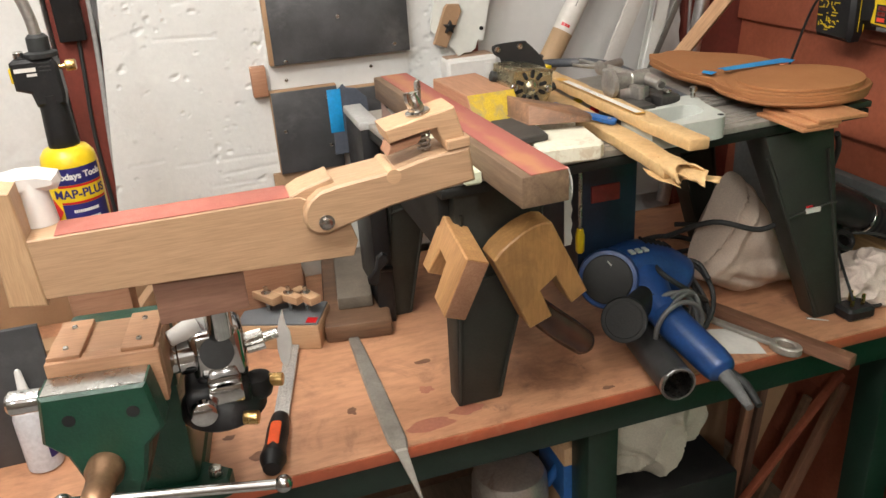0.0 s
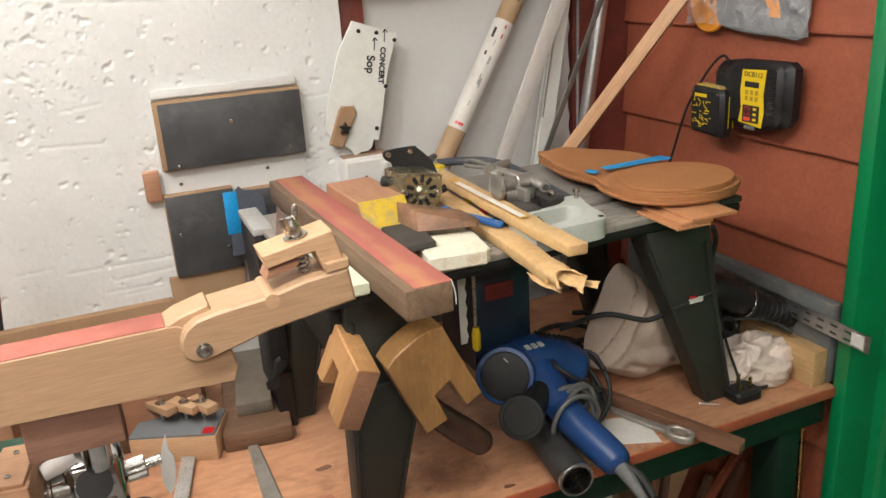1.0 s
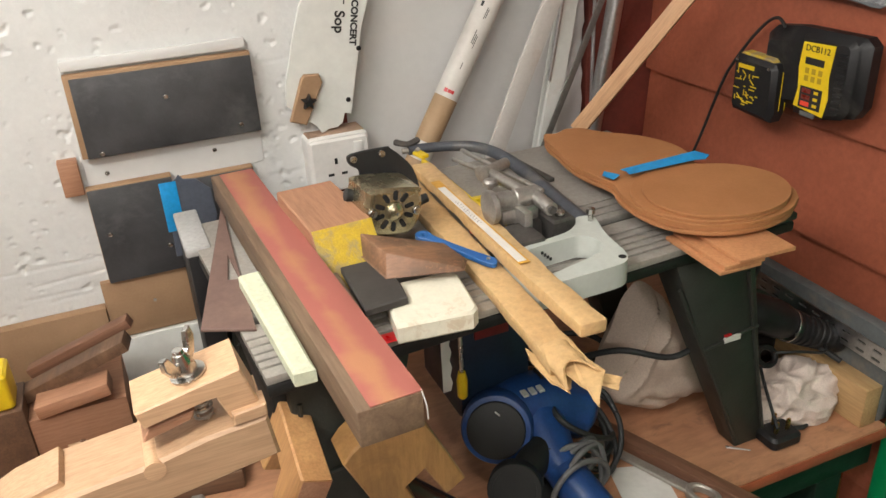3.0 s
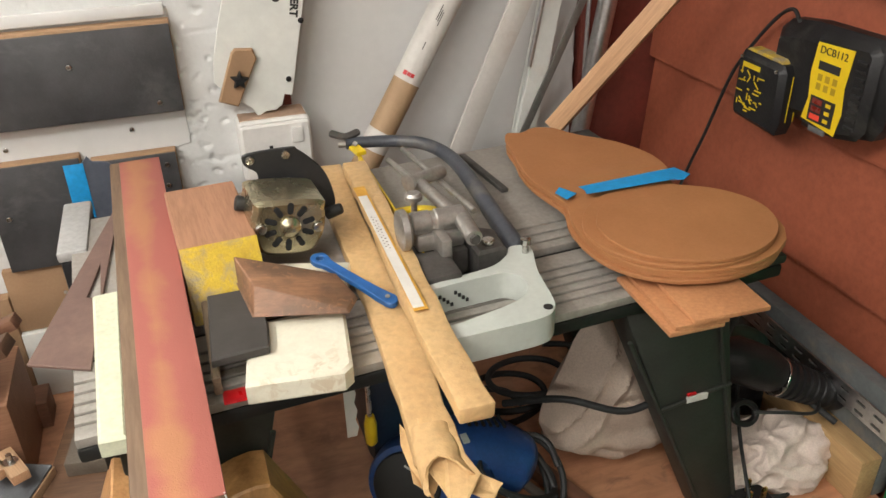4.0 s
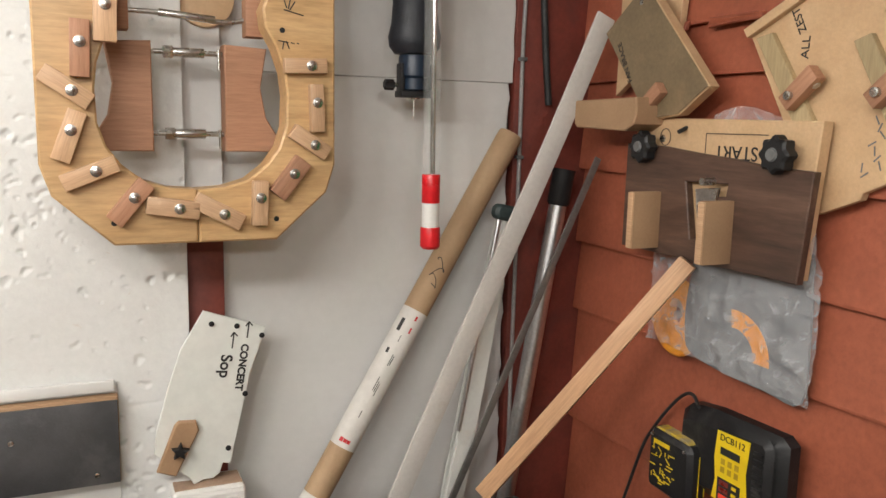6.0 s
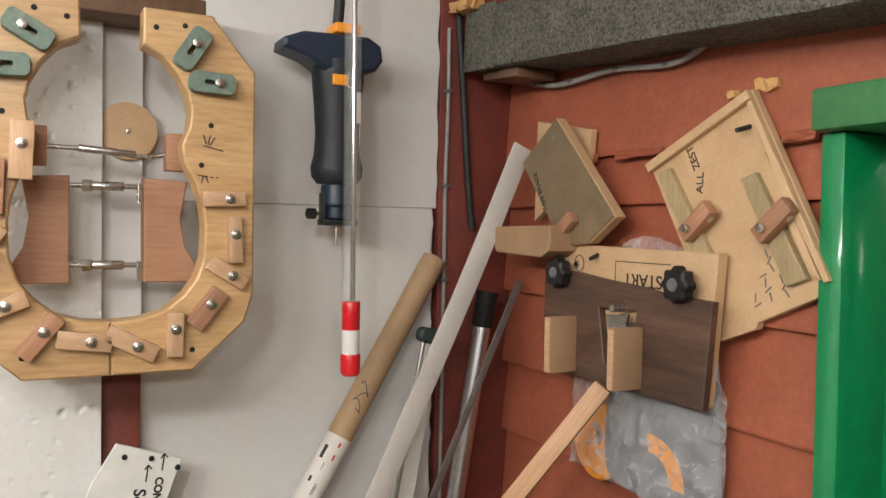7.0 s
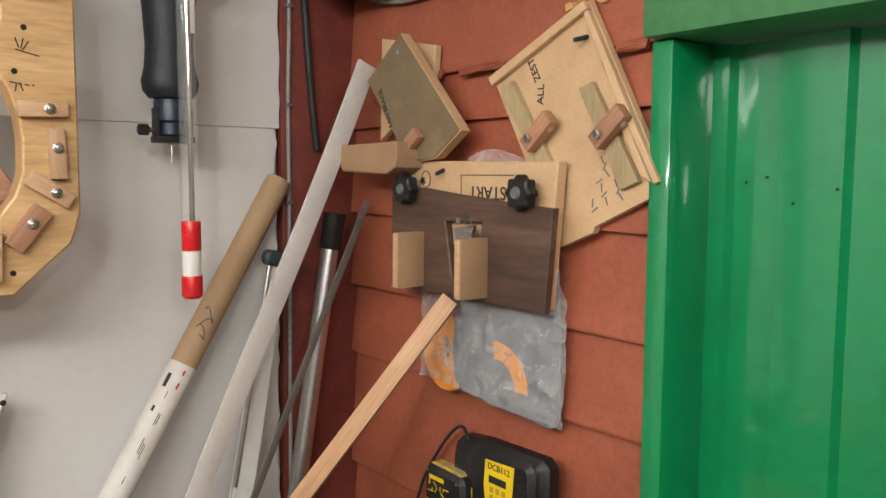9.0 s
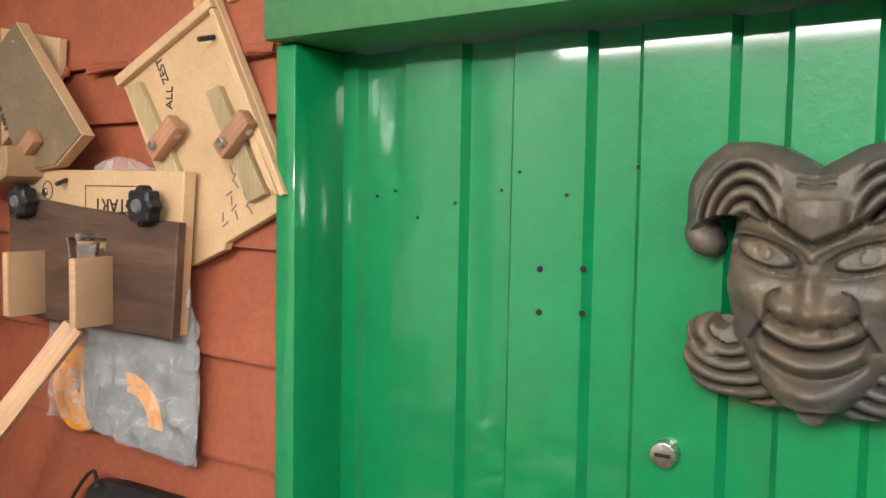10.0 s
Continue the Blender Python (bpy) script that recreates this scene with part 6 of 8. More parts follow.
part("pivot_bolt", rod((0.161, -0.0165, 0.042), (0.161, 0.0, 0.042), 0.0052, seg=16, w=0.001), STEEL, arm)
part("pivot_washer", rod((0.161, -0.0135, 0.042), (0.161, -0.0122, 0.042), 0.0078, seg=20), STEEL, arm)
part("dowel", rod((0.232, -0.0128, 0.0775), (0.232, 0.045, 0.0775), 0.0075, seg=18), BEECH, arm)
FRONT = axes((0, 0, 0), (1, 0, 0), (0, -1, 0))
part("clamp_block", slab([(0.232, 0.109), (0.270, 0.1165), (0.281, 0.1180), (0.288, 0.0975), (0.311, 0.0985), (0.300, 0.1370), (0.228, 0.1230)], -0.036, 0.007, 0.0012, m=FRONT), BEECH, arm, "upper clamping block")
part("spacer", slab([(0.229, 0.0965), (0.262, 0.1045), (0.266, 0.1115), (0.234, 0.1060)], -0.026, 0.004, 0.0008, m=FRONT), CEDAR, arm, "orange wedge")
part("stop_block", slab([(0.289, 0.0945), (0.3128, 0.0965), (0.3128, 0.1065), (0.289, 0.1045)], -0.006, 0.0122, 0.001, m=FRONT), BEECH, arm)
part("bolt", rod((0.2735, 0.012, 0.085), (0.2635, 0.012, 0.152), 0.004, seg=14, w=0.0005), STEEL, arm, "threaded bolt")
spr = [(0.2715 + 0.0065 * math.cos(k * 0.9), 0.012 + 0.0065 * math.sin(k * 0.9), 0.092 + 0.00075 * k) for k in range(34)]
part("spring", pipe(spr, 0.0011, 6, 2), OLDSTEEL, arm, "coil spring")
part("washer", rod((0.2672, 0.012, 0.1315), (0.2669, 0.012, 0.1330), 0.0125, seg=26), STEEL, arm)
wn = bmesh.new()
lathe([(0.008, 0.0), (0.0085, 0.004), (0.006, 0.012), (0.0045, 0.016)], 18, bm=wn)
for s in (-1, 1):
    slab([(0.0, 0.002), (0.010, 0.006), (0.0165, 0.017), (0.0155, 0.025), (0.0095, 0.024), (0.005, 0.013), (0.0, 0.011)], -0.0024, 0.0024, 0.0008, bm=wn, m=pose(0, 0, 0, 0, 0, 35 if s > 0 else 215) @ axes((0.004, 0, 0), (1, 0, 0), (0, -1, 0)))
wing = part("wing_nut", wn, STEEL, arm, "bright wing nut")
wing.matrix_basis = pose(0.2662, 0.012, 0.1335, 0, -9, 20)
part("riser", box((-0.012, 0.012, -0.046), (0.075, 0.075, 0.0005), 0.0015), wood("dull_brown_block", (0.30, 0.165, 0.115), (0.24, 0.125, 0.085), 0, 50, 0.6, 0.1, stretch=10), arm, "brown block under the beam")
part("handle", slab([(-0.034, -0.002), (0.022, 0.003), (0.026, 0.009), (0.025, 0.018), (0.008, 0.023), (-0.010, 0.024), (-0.034, 0.020)], -0.012, 0.012, 0.006, m=pose(-0.098, 0.045, 0.098, 90, 0, 0)), WHITEP, arm, "white plastic T-handle")
part("handle_stem", rod((-0.098, 0.045, 0.0685), (-0.098, 0.045, 0.112), 0.016, 0.012, 18), WHITEP, arm)

glue = thing("glue_bottle", "small translucent white glue bottle with a blue label", "bottle", (-0.134, 1.145, TOP))
part("body", lathe([(0.020, 0.0), (0.024, 0.003), (0.024, 0.085), (0.020, 0.098), (0.010, 0.104), (0.010, 0.110)], 28), surf("milky_plastic", (0.62, 0.63, 0.66), (0.55, 0.56, 0.6), 0.35), glue)
part("nozzle", lathe([(0.012, 0.110), (0.012, 0.118), (0.007, 0.124), (0.004, 0.155), (0.002, 0.158)], 20), WHITEP, glue, "white nozzle")
bm = slab(round_rect(-0.0006, 0.022, 0.016, 0.074, 0.002, 2), 0.0, 0.0004, 0)
bmesh.ops.subdivide_edges(bm, edges=[e for e in bm.edges if abs(e.verts[0].co.x - e.verts[1].co.x) > 0.005], cuts=4)
for v in bm.verts:
    a = -0.95 + v.co.x / 0.0243
    v.co = ((0.0242 + v.co.z) * math.cos(a), (0.0242 + v.co.z) * math.sin(a), v.co.y)
part("label", bm, LABELBLUE, glue, "dark blue label")
bm = bmesh.new()
for k in range(5):
    box((0.0246 * math.cos(-0.62) - 0.0002, 0.0246 * math.sin(-0.62) - 0.003, 0.030 + 0.008 * k), (0.0246 * math.cos(-0.62) + 0.0004, 0.0246 * math.sin(-0.62) + 0.003, 0.034 + 0.008 * k), 0, bm=bm)
part("print", bm, WHITEP, glue, "white print", smooth=False)

rasp = thing("hand_rasp", "steel rasp with a black and orange grip", "rasp", axes((0.168, 0.992, TOP), (0.249 - 0.173, 1.329 - 0.995, 0.0)))
part("blade", box((0.115, -0.0115, 0.004), (0.345, 0.0115, 0.010), 0.0015), speckle("rasp_teeth", [(0.36, 0.36, 0.35), (0.55, 0.54, 0.52), (0.24, 0.24, 0.23)], 700, 0.4, 0.9), rasp, "toothed steel blade")
part("grip", pipe([(0.0, 0, 0.013), (0.02, 0, 0.0145), (0.05, 0, 0.013), (0.085, 0, 0.0125), (0.118, 0, 0.011), (0.122, 0, 0.011)], [0.012, 0.0185, 0.0155, 0.0160, 0.0135, 0.009], 16, 5), BLACK, rasp, "black rubber grip")
part("inlay", slab(round_rect(0.030, -0.008, 0.088, 0.008, 0.006), 0.0270, 0.0300, 0.001), ORANGERED, rasp, "orange inlay")

hf = thing("flat_file", "dull steel file with a bare pointed tang", "file", axes((0.344, 0.972, TOP), (0.352 - 0.349, 1.335 - 0.985, 0.0)))
part("blade", slab([(0.0, -0.009), (0.025, -0.0142), (0.16, -0.0140), (0.300, -0.0105), (0.362, -0.0080), (0.362, 0.0080), (0.300, 0.0105), (0.16, 0.0140), (0.025, 0.0142), (0.0, 0.009)], 0.001, 0.0075, 0.0025), OLDSTEEL, hf)
part("tang", slab([(-0.105, -0.0015), (0.0, -0.008), (0.0, 0.008), (-0.105, 0.0015)], 0.002, 0.006, 0.001), OLDSTEEL, hf)

jigb = thing("toggle_jig", "wooden block with two pale toggles on steel bolts", "jig", axes((0.155, 1.355, TOP), (0.285 - 0.155, 1.30 - 1.355, 0.0)))
part("block", box((0, 0.0, 0.0), (0.145, 0.085, 0.046), 0.002), BEECH, jigb)
part("plate", box((0.0, 0.002, 0.0462), (0.143, 0.083, 0.050), 0.001), GREYDISC, jigb, "grey top plate")
part("red_dot", box((0.122, 0.004, 0.0502), (0.140, 0.022, 0.0508), 0), REDP, jigb, "red corner patch")
for x, a in ((0.045, -35), (0.085, -30), (0.115, -40)):
    o = part("toggle", box((-0.03, -0.011, 0), (0.03, 0.011, 0.014), 0.001), BEECH, jigb)
    o.matrix_basis = pose(x, 0.05, 0.0715, 0, 0, a)
    part("bolt", rod((0, 0, -0.021), (0, 0, 0.026), 0.0038, seg=12), STEEL, o)
    part("washer", rod((0, 0, 0.014), (0, 0, 0.0157), 0.009, seg=20), STEEL, o)
stone = thing("oilstone", "grey oilstone in a dark oiled wooden holder", "oilstone", axes((0.356, 1.312, TOP), (0.045, 0.30, 0)))
part("holder", box((-0.01, -0.062, 0.0), (0.29, 0.055, 0.034), 0.006), OLDWOOD, stone)
part("stone", box((0.045, -0.034, 0.0342), (0.265, 0.028, 0.058), 0.003), surf("grey_oilstone", (0.16, 0.135, 0.105), (0.115, 0.095, 0.075), 0.5, scale=24, fine=300), stone, "worn grey stone")

gas = thing("gas_torch", "yellow gas bottle with a black torch head", "gas torch", (-0.020, 1.25, 1.06))
part("bottle", lathe([(0.030, 0.092), (0.036, 0.098), (0.0366, 0.108), (0.0366, 0.256), (0.0345, 0.269), (0.028, 0.278), (0.018, 0.282)], 36), YELLOW, gas, "yellow steel bottle")
AIM = math.atan2(0.079 - 1.25, 0.162 + 0.020)


def band(name, z0, z1, material, out=0.0004, a0=-0.62, a1=1.15, label=""):
    """A label wrapped part of the way round the bottle."""
    bm = bmesh.new()
    n = 16
    rows = [[bm.verts.new(((0.0366 + out) * math.cos(AIM + a0 + (a1 - a0) * k / n), (0.0366 + out) * math.sin(AIM + a0 + (a1 - a0) * k / n), z)) for k in range(n + 1)] for z in (z0, z1)]
    for k in range(n):
        bm.faces.new((rows[0][k], rows[0][k + 1], rows[1][k + 1], rows[1][k]))
    return part(name, bm, material, gas, label)


band("label", 0.110, 0.207, LABELBLUE, label="dark blue label")
band("label_line", 0.2075, 0.2105, REDP)
band("name_band", 0.211, 0.2305, YELLOW)
band("label_line", 0.231, 0.234, REDP)
band("label_top", 0.2345, 0.2575, LABELBLUE, label="dark blue label")


def round_words(name, words, size, material, parent, r, z, mid):
    """Letters bent round a bottle."""
    bm = text_mesh(words, size, 0.0002, 0.0004)
    for v in bm.verts:
        a = mid + v.co.x / r
        v.co = Vector((r * math.cos(a), r * math.sin(a), z + v.co.y)) * 1.0 + Vector((math.cos(a), math.sin(a), 0)) * v.co.z
    return part(name, bm, material, parent, smooth=False)


round_words("writing", "MAP-PLUS", 0.0165, LABELBLUE, gas, 0.0372, 0.2210, AIM + 0.15)
round_words("writing", "Todays Tools", 0.0120, WHITEP, gas, 0.0372, 0.2460, AIM + 0.22)
bars = bmesh.new()
for k in range(6):
    z = 0.197 - 0.0118 * k
    for q in range(13):
        a0 = AIM - 0.22 + q * 0.07
        own = box((-0.0011, -0.002, 0), (0.0011, 0.002, 0.0004), 0)
        into(bars, own, Matrix.Translation((0.0371 * math.cos(a0), 0.0371 * math.sin(a0), z)) @ Vector((math.cos(a0), math.sin(a0), 0)).to_track_quat("Z", "Y").to_matrix().to_4x4())
part("small_print", bars, WHITEP, gas, "small white print", smooth=False)
part("hazard_mark", slab([(0.0, -0.017), (0.015, 0.0), (0.0, 0.017), (-0.015, 0.0)], 0.0, 0.0006, 0, m=Matrix.Translation((0.0370 * math.cos(AIM - 0.98), 0.0370 * math.sin(AIM - 0.98), 0.198)) @ Vector((math.cos(AIM - 0.98), math.sin(AIM - 0.98), 0)).to_track_quat("Z", "Y").to_matrix().to_4x4()), REDP, gas, "red diamond mark", smooth=False)
part("grip", lathe([(0.0185, 0.276), (0.0200, 0.279), (0.0195, 0.30), (0.0180, 0.33), (0.0180, 0.352)], 26), BLACK, gas, "black grip")
part("head", slab([(-0.038, 0.362), (-0.0385, 0.397), (-0.034, 0.400), (0.014, 0.400), (0.0185, 0.392), (0.0195, 0.352), (0.0175, 0.338), (-0.0175, 0.338), (-0.021, 0.356)], -0.017, 0.017, 0.004, m=axes((0, 0, 0), (1, 0, 0), (0, -1, 0))), BLACK, gas, "black torch head")
part("trigger", box((-0.0425, -0.007, 0.370), (-0.0380, 0.007, 0.390), 0.002), YELLOW, gas)
part("print", box((-0.034, -0.0182, 0.385), (-0.008, -0.0171, 0.390), 0), PAPER, gas, smooth=False)
part("print", box((-0.020, -0.0182, 0.379), (-0.008, -0.0171, 0.3825), 0), PAPER, gas, smooth=False)
for k in range(3):
    part("groove", box((-0.004, -0.0180, 0.3835 + 0.005 * k), (0.010, -0.0168, 0.3855 + 0.005 * k), 0.0004), RUBBER, gas)
part("valve", lathe([(0.003, 0.0), (0.0035, 0.010), (0.0070, 0.011), (0.0075, 0.013), (0.0075, 0.022), (0.0065, 0.0235)], 18, m=pose(0.016, -0.006, 0.386, 0, 88, 0)), BRASS, gas, "brass valve knob")
part("collar", lathe([(0.0205, 0.400), (0.0210, 0.4015), (0.0210, 0.4060), (0.0140, 0.4080), (0.0135, 0.4250), (0.0095, 0.4290)], 24), RUBBER, gas)
part("burner", pipe([(0, 0, 0.427), (-0.003, 0, 0.455), (-0.013, 0, 0.495), (-0.034, 0, 0.555)], 0.0075, 14, 6), CAST, gas, "dull steel burner pipe")
part("top_screw", lathe([(0.004, 0.398), (0.0065, 0.402), (0.0065, 0.408), (0.0045, 0.4095)], 14, m=pose(-0.027, 0.0, 0.0)), STEEL, gas)
solid("wood_block", box((-0.062, 1.215, TOP), (0.020, 1.29, 1.1515), 0.003), CEDAR, "brown wooden block under the gas bottle", "block")
strip = solid("wall_iron", box((-0.044, 1.622, 1.425), (0.0, 1.6475, 2.3), 0.003), BLACK, "dark metal strip hanging on the red post", "metal strip")
cable("wall_cable", [(0.030, 1.640, 2.2), (0.018, 1.640, 1.6), (0.010, 1.640, 1.40), (-0.004, 1.640, 1.22), (-0.014, 1.638, 1.0)], 0.0045, WALLCABLE, "pale grey cable running down beside the red post")
cable("wall_cable", [(-0.014, 1.644, 1.45), (-0.020, 1.643, 1.36), (-0.027, 1.642, 1.25), (-0.024, 1.642, 1.10), (-0.026, 1.640, 0.95)], 0.0035, RUBBER, "thin black cable running down the red post")
solid("dark_panel", box((-0.43, 1.16, TOP), (-0.098, 1.168, 1.125), 0.001), ANTHRACITE, "dark grey flat panel standing on the bench", "panel")

# wood stacked at the back
for k, (o, d, s, m, lab) in enumerate((
        ((-0.02, 1.56, 0.975), (0.27, 0.02, 0.045), (0.26, 0.028, 0.022), OLDWOOD, "dark brown wood strip"), ((0.02, 1.52, 0.955), (0.27, 0.03, 0.02), (0.25, 0.03, 0.024), CEDAR, "brown wood strip"),
        ((-0.22, 1.48, 0.935), (0.4, 0.02, 0.0), (0.38, 0.05, 0.02), BEECH, "pale wood strip"), ((0.13, 1.47, 0.95), (0.2, 0.02, 0.0), (0.14, 0.11, 0.05), CEDAR, "brown wood block"),
        ((0.20, 1.545, 0.975), (0.2, 0.0, 0.0), (0.10, 0.05, 0.045), BROWN, "brown wood block"), ((-0.05, 1.40, 0.945), (0.12, 0.1, 0.10), (0.16, 0.02, 0.04), BEECH, "pale wood strip"),
        ((-0.12, 1.33, 0.935), (0.2, 0.1, 0.0), (0.12, 0.09, 0.02), PINE, "golden wood offcut"))):
    b = box((0, -s[1] / 2, -s[2] / 2), (s[0], s[1] / 2, s[2] / 2), 0.0015)
    zmin = min(((axes(o, d)) @ v.co).z for v in b.verts)
    ob = solid("wood_offcut", b, m, lab + " lying at the back of the bench", "offcut", group="offcuts at the back", at=axes((o[0], o[1], o[2] - (zmin - TOP)), d))
solid("wood_block", box((0.060, 1.395, TOP), (0.1545, 1.47, 1.080), 0.002), OLDWOOD, "dark wooden block under the yellow tin", "block")
solid("wood_block", box((0.155, 1.40, TOP), (0.285, 1.54, 1.055), 0.002), CEDAR, "stout brown wooden block at the back of the bench", "block")
for o, d, s, m in (((0.150, 1.455, 1.066), (0.145, -0.03, 0.062), (0.17, 0.035, 0.018), OLDWOOD), ((0.162, 1.495, 1.078), (0.145, -0.03, 0.060), (0.165, 0.022, 0.016), BROWN), ((0.17, 1.415, 1.066), (0.13, -0.01, 0.02), (0.10, 0.04, 0.02), CEDAR)):
    solid("wood_offcut", box((0, -s[1] / 2, -s[2] / 2), (s[0], s[1] / 2, s[2] / 2), 0.0015), m, "dark brown wood strip lying on the block", "offcut", group="offcuts at the back", at=axes(o, d))
jar = thing("glass_jar", "small glass jar with a metal lid among the offcuts", "jar", (-0.035, 1.37, TOP))
part("jar", lathe([(0.020, 0.0), (0.022, 0.004), (0.022, 0.05), (0.016, 0.058)], 24), surf("smoky_glass", (0.2, 0.2, 0.22), (0.12, 0.12, 0.14), 0.1), jar)
part("lid", lathe([(0.017, 0.058), (0.018, 0.06), (0.018, 0.07), (0.016, 0.072)], 24), STEEL, jar)
sb = solid("tin", slab(round_rect(0, 0, 0.075, 0.055, 0.006), 0, 0.055, 0.004), YELLOW, "yellow tin on a wooden block at the back", "tin", at=(0.072, 1.40, 1.0805))


# ---- router table on the bench ----
TT = 1.285
table = thing("router_table", "dusty grey ribbed router table on splayed dark green legs", "router table", (0.80, 1.25, TOP))


def tw(lo, hi, w=0.0015):
    o = (0.80, 1.25, TOP)
    return box([a - b for a, b in zip(lo, o)], [a - b for a, b in zip(hi, o)], w)


YAW = Matrix.Translation((0.437 - 0.80, 1.012 - 1.25, 0)) @ pose(0, 0, 0, 0, 0, 3.36) @ Matrix.Translation((0.80 - 0.437, 1.25 - 1.012, 0))
part("top", tw((0.437, 1.012, 1.260), (1.152, 1.424, 1.2755), 0.004), TABLEBLACK, table, "dark moulded top frame").matrix_basis = YAW
RIBS = ((1.0135, 1.030), (1.034, 1.044), (1.048, 1.058), (1.062, 1.073), (1.077, 1.0885), (1.0925, 1.118), (1.134, 1.147), (1.151, 1.165), (1.169, 1.183), (1.187, 1.422))
for a, b in RIBS:
    part("rib", tw((0.438, a, 1.2757), (1.105, b, TT), 0.0007), TABLEGREY, table).matrix_basis = YAW
part("end_cap", tw((1.1055, 1.0125, 1.2757), (1.156, 1.4235, 1.2865), 0.003), LEGGREEN, table, "dark green end cap").matrix_basis = YAW
part("red_patch", tw((0.555, 1.0155, 1.2853), (0.592, 1.034, 1.2859), 0.0002), REDP, table, "red sticker")


def leg(top, foot, y0, y1, rib=True):
    """A splayed hollow leg: wide at the top, narrow at the foot."""
    o = Vector((0.80, 1.25, TOP))
    bm = bmesh.new()
    quads = []
    for (xa, xb), z, ya, yb in ((top, 1.2595, y0, y1), (foot, TOP, y0 + 0.004, y0 + (y1 - y0) * 0.7)):
        quads.append([bm.verts.new(Vector(p) - o) for p in ((xa, ya, z), (xb, ya, z), (xb, yb, z), (xa, yb, z))])
    bm.faces.new(quads[0])
    bm.faces.new(quads[1][::-1])
    for k in range(4):
        bm.faces.new((quads[0][k], quads[0][(k + 1) % 4], quads[1][(k + 1) % 4], quads[1][k]))
    bevel(bm, bm.edges[:], 0.004, 2)
    p = part("leg", bm, LEGGREEN, table)
    if rib:
        own = bmesh.new()
        for f in (0.06, 0.94):
            a = Vector((top[0] + (top[1] - top[0]) * f, y0 - 0.001, 1.225)) - o
            b = Vector((foot[0] + (foot[1] - foot[0]) * f, y0 + 0.003, TOP + 0.01)) - o
            rod(a, b, 0.0028, seg=8, bm=own)
        a = Vector((top[0] * 0.62 + foot[0] * 0.38 + 0.004, y0 - 0.0005, 1.118)) - o
        b = Vector((top[1] * 0.62 + foot[1] * 0.38 - 0.004, y0 - 0.0005, 1.132)) - o
        rod(a, b, 0.0026, seg=8, bm=own)
        part("leg_bead", own, LEGGREEN, p)
    return p


lr = leg((0.955, 1.080), (1.098, 1.152), 1.046, 1.105)
part("rating_plate", box((0.245, -0.2075, 0.206), (0.272, -0.2045, 0.214), 0), PAPER, lr, "small white rating label", smooth=False)
part("red_badge", box((0.245, -0.2075, 0.2160), (0.256, -0.2045, 0.2185), 0), REDP, lr, smooth=False)
leg((0.462, 0.600), (0.452, 0.522), 1.040, 1.105)
leg((0.450, 0.535), (0.425, 0.470), 1.355, 1.420)
leg((1.0, 1.10), (1.10, 1.15), 1.385, 1.450)
part("side_skirt", tw((0.445, 1.06, 1.16), (0.470, 1.42, 1.2595), 0.004), TABLEBLACK, table)
rt = part("router", tw((0.706, 1.165, 1.02), (0.818, 1.31, 1.2595), 0.014), NAVY, table, "dark blue router body slung under the top")
part("badge", box((-0.070, -0.0885, 0.238), (-0.020, -0.0835, 0.266), 0.0005), surf("dull_red_badge", (0.22, 0.020, 0.018), (0.16, 0.014, 0.012), 0.5, scale=60, fine=300), rt, "red maker's badge")

sb = thing("saw_blade", "white strip of saw blade hanging under the table edge", "saw blade", (0.676, 1.15, 1.095))
teeth = [(0, 0)] + [(0.011 + (0.003 if k % 2 else 0.0), 0.012 * k) for k in range(12)] + [(0, 0.132)]
part("blade", slab(teeth, 0, 0.0015, 0, m=axes((0, 0, 0), (1, 0, 0), (0, -1, 0))), PLATEW, sb, smooth=False)
sd = thing("screwdriver", "thin steel driver with a yellow handle hanging under the table", "screwdriver", (0.703, 1.148, 1.078))
part("shaft", rod((0, 0, 0.04), (0, 0, 0.16), 0.003, seg=10), STEEL, sd)
part("handle", lathe([(0.004, 0.0), (0.007, 0.004), (0.0075, 0.03), (0.005, 0.042)], 14), YELLOW, sd, "yellow handle")

# ---- on the router table ----
beam = thing("sanding_beam", "long wooden beam faced with red abrasive, lying across the table", "sanding beam", axes((0.5185, 0.868, 1.288), (0.4955 - 0.5185, 1.484 - 0.868, 0.0)))
part("wood", box((0, -0.030, 0.0025), (0.616, 0.030, 0.0405), 0.002), wood("dirty_brown_beam", (0.27, 0.185, 0.115), (0.15, 0.095, 0.06), 0, 60, 0.65, 0.2, stretch=12), beam, "brown-grey wooden beam")
m, nt, b, co = base_nodes("worn_red_sandpaper", 0.85, 0.0)
sep = nt.nodes.new("ShaderNodeSeparateXYZ")
link(nt, co.outputs["Object"], sep.inputs[0])
n1 = noise_node(nt, co.outputs["Object"], 9.0, 5, 0.6, 0.3)
ad = nt.nodes.new("ShaderNodeMath")
ad.operation = "ABSOLUTE"
link(nt, sep.outputs[1], ad.inputs[0])
mu = nt.nodes.new("ShaderNodeMath")
mu.operation, mu.inputs[1].default_value = "MULTIPLY_ADD", 26.0
link(nt, ad.outputs[0], mu.inputs[0])
sb2 = nt.nodes.new("ShaderNodeMath")
sb2.operation, sb2.inputs[1].default_value = "SUBTRACT", 0.45
link(nt, n1.outputs[0], sb2.inputs[0])
mm = nt.nodes.new("ShaderNodeMath")
mm.operation, mm.inputs[1].default_value = "MULTIPLY", 1.6
link(nt, sb2.outputs[0], mm.inputs[0])
link(nt, mm.outputs[0], mu.inputs[2])
rr = ramp(nt, [(0.12, (0.41, 0.185, 0.095)), (0.50, (0.36, 0.115, 0.09))])
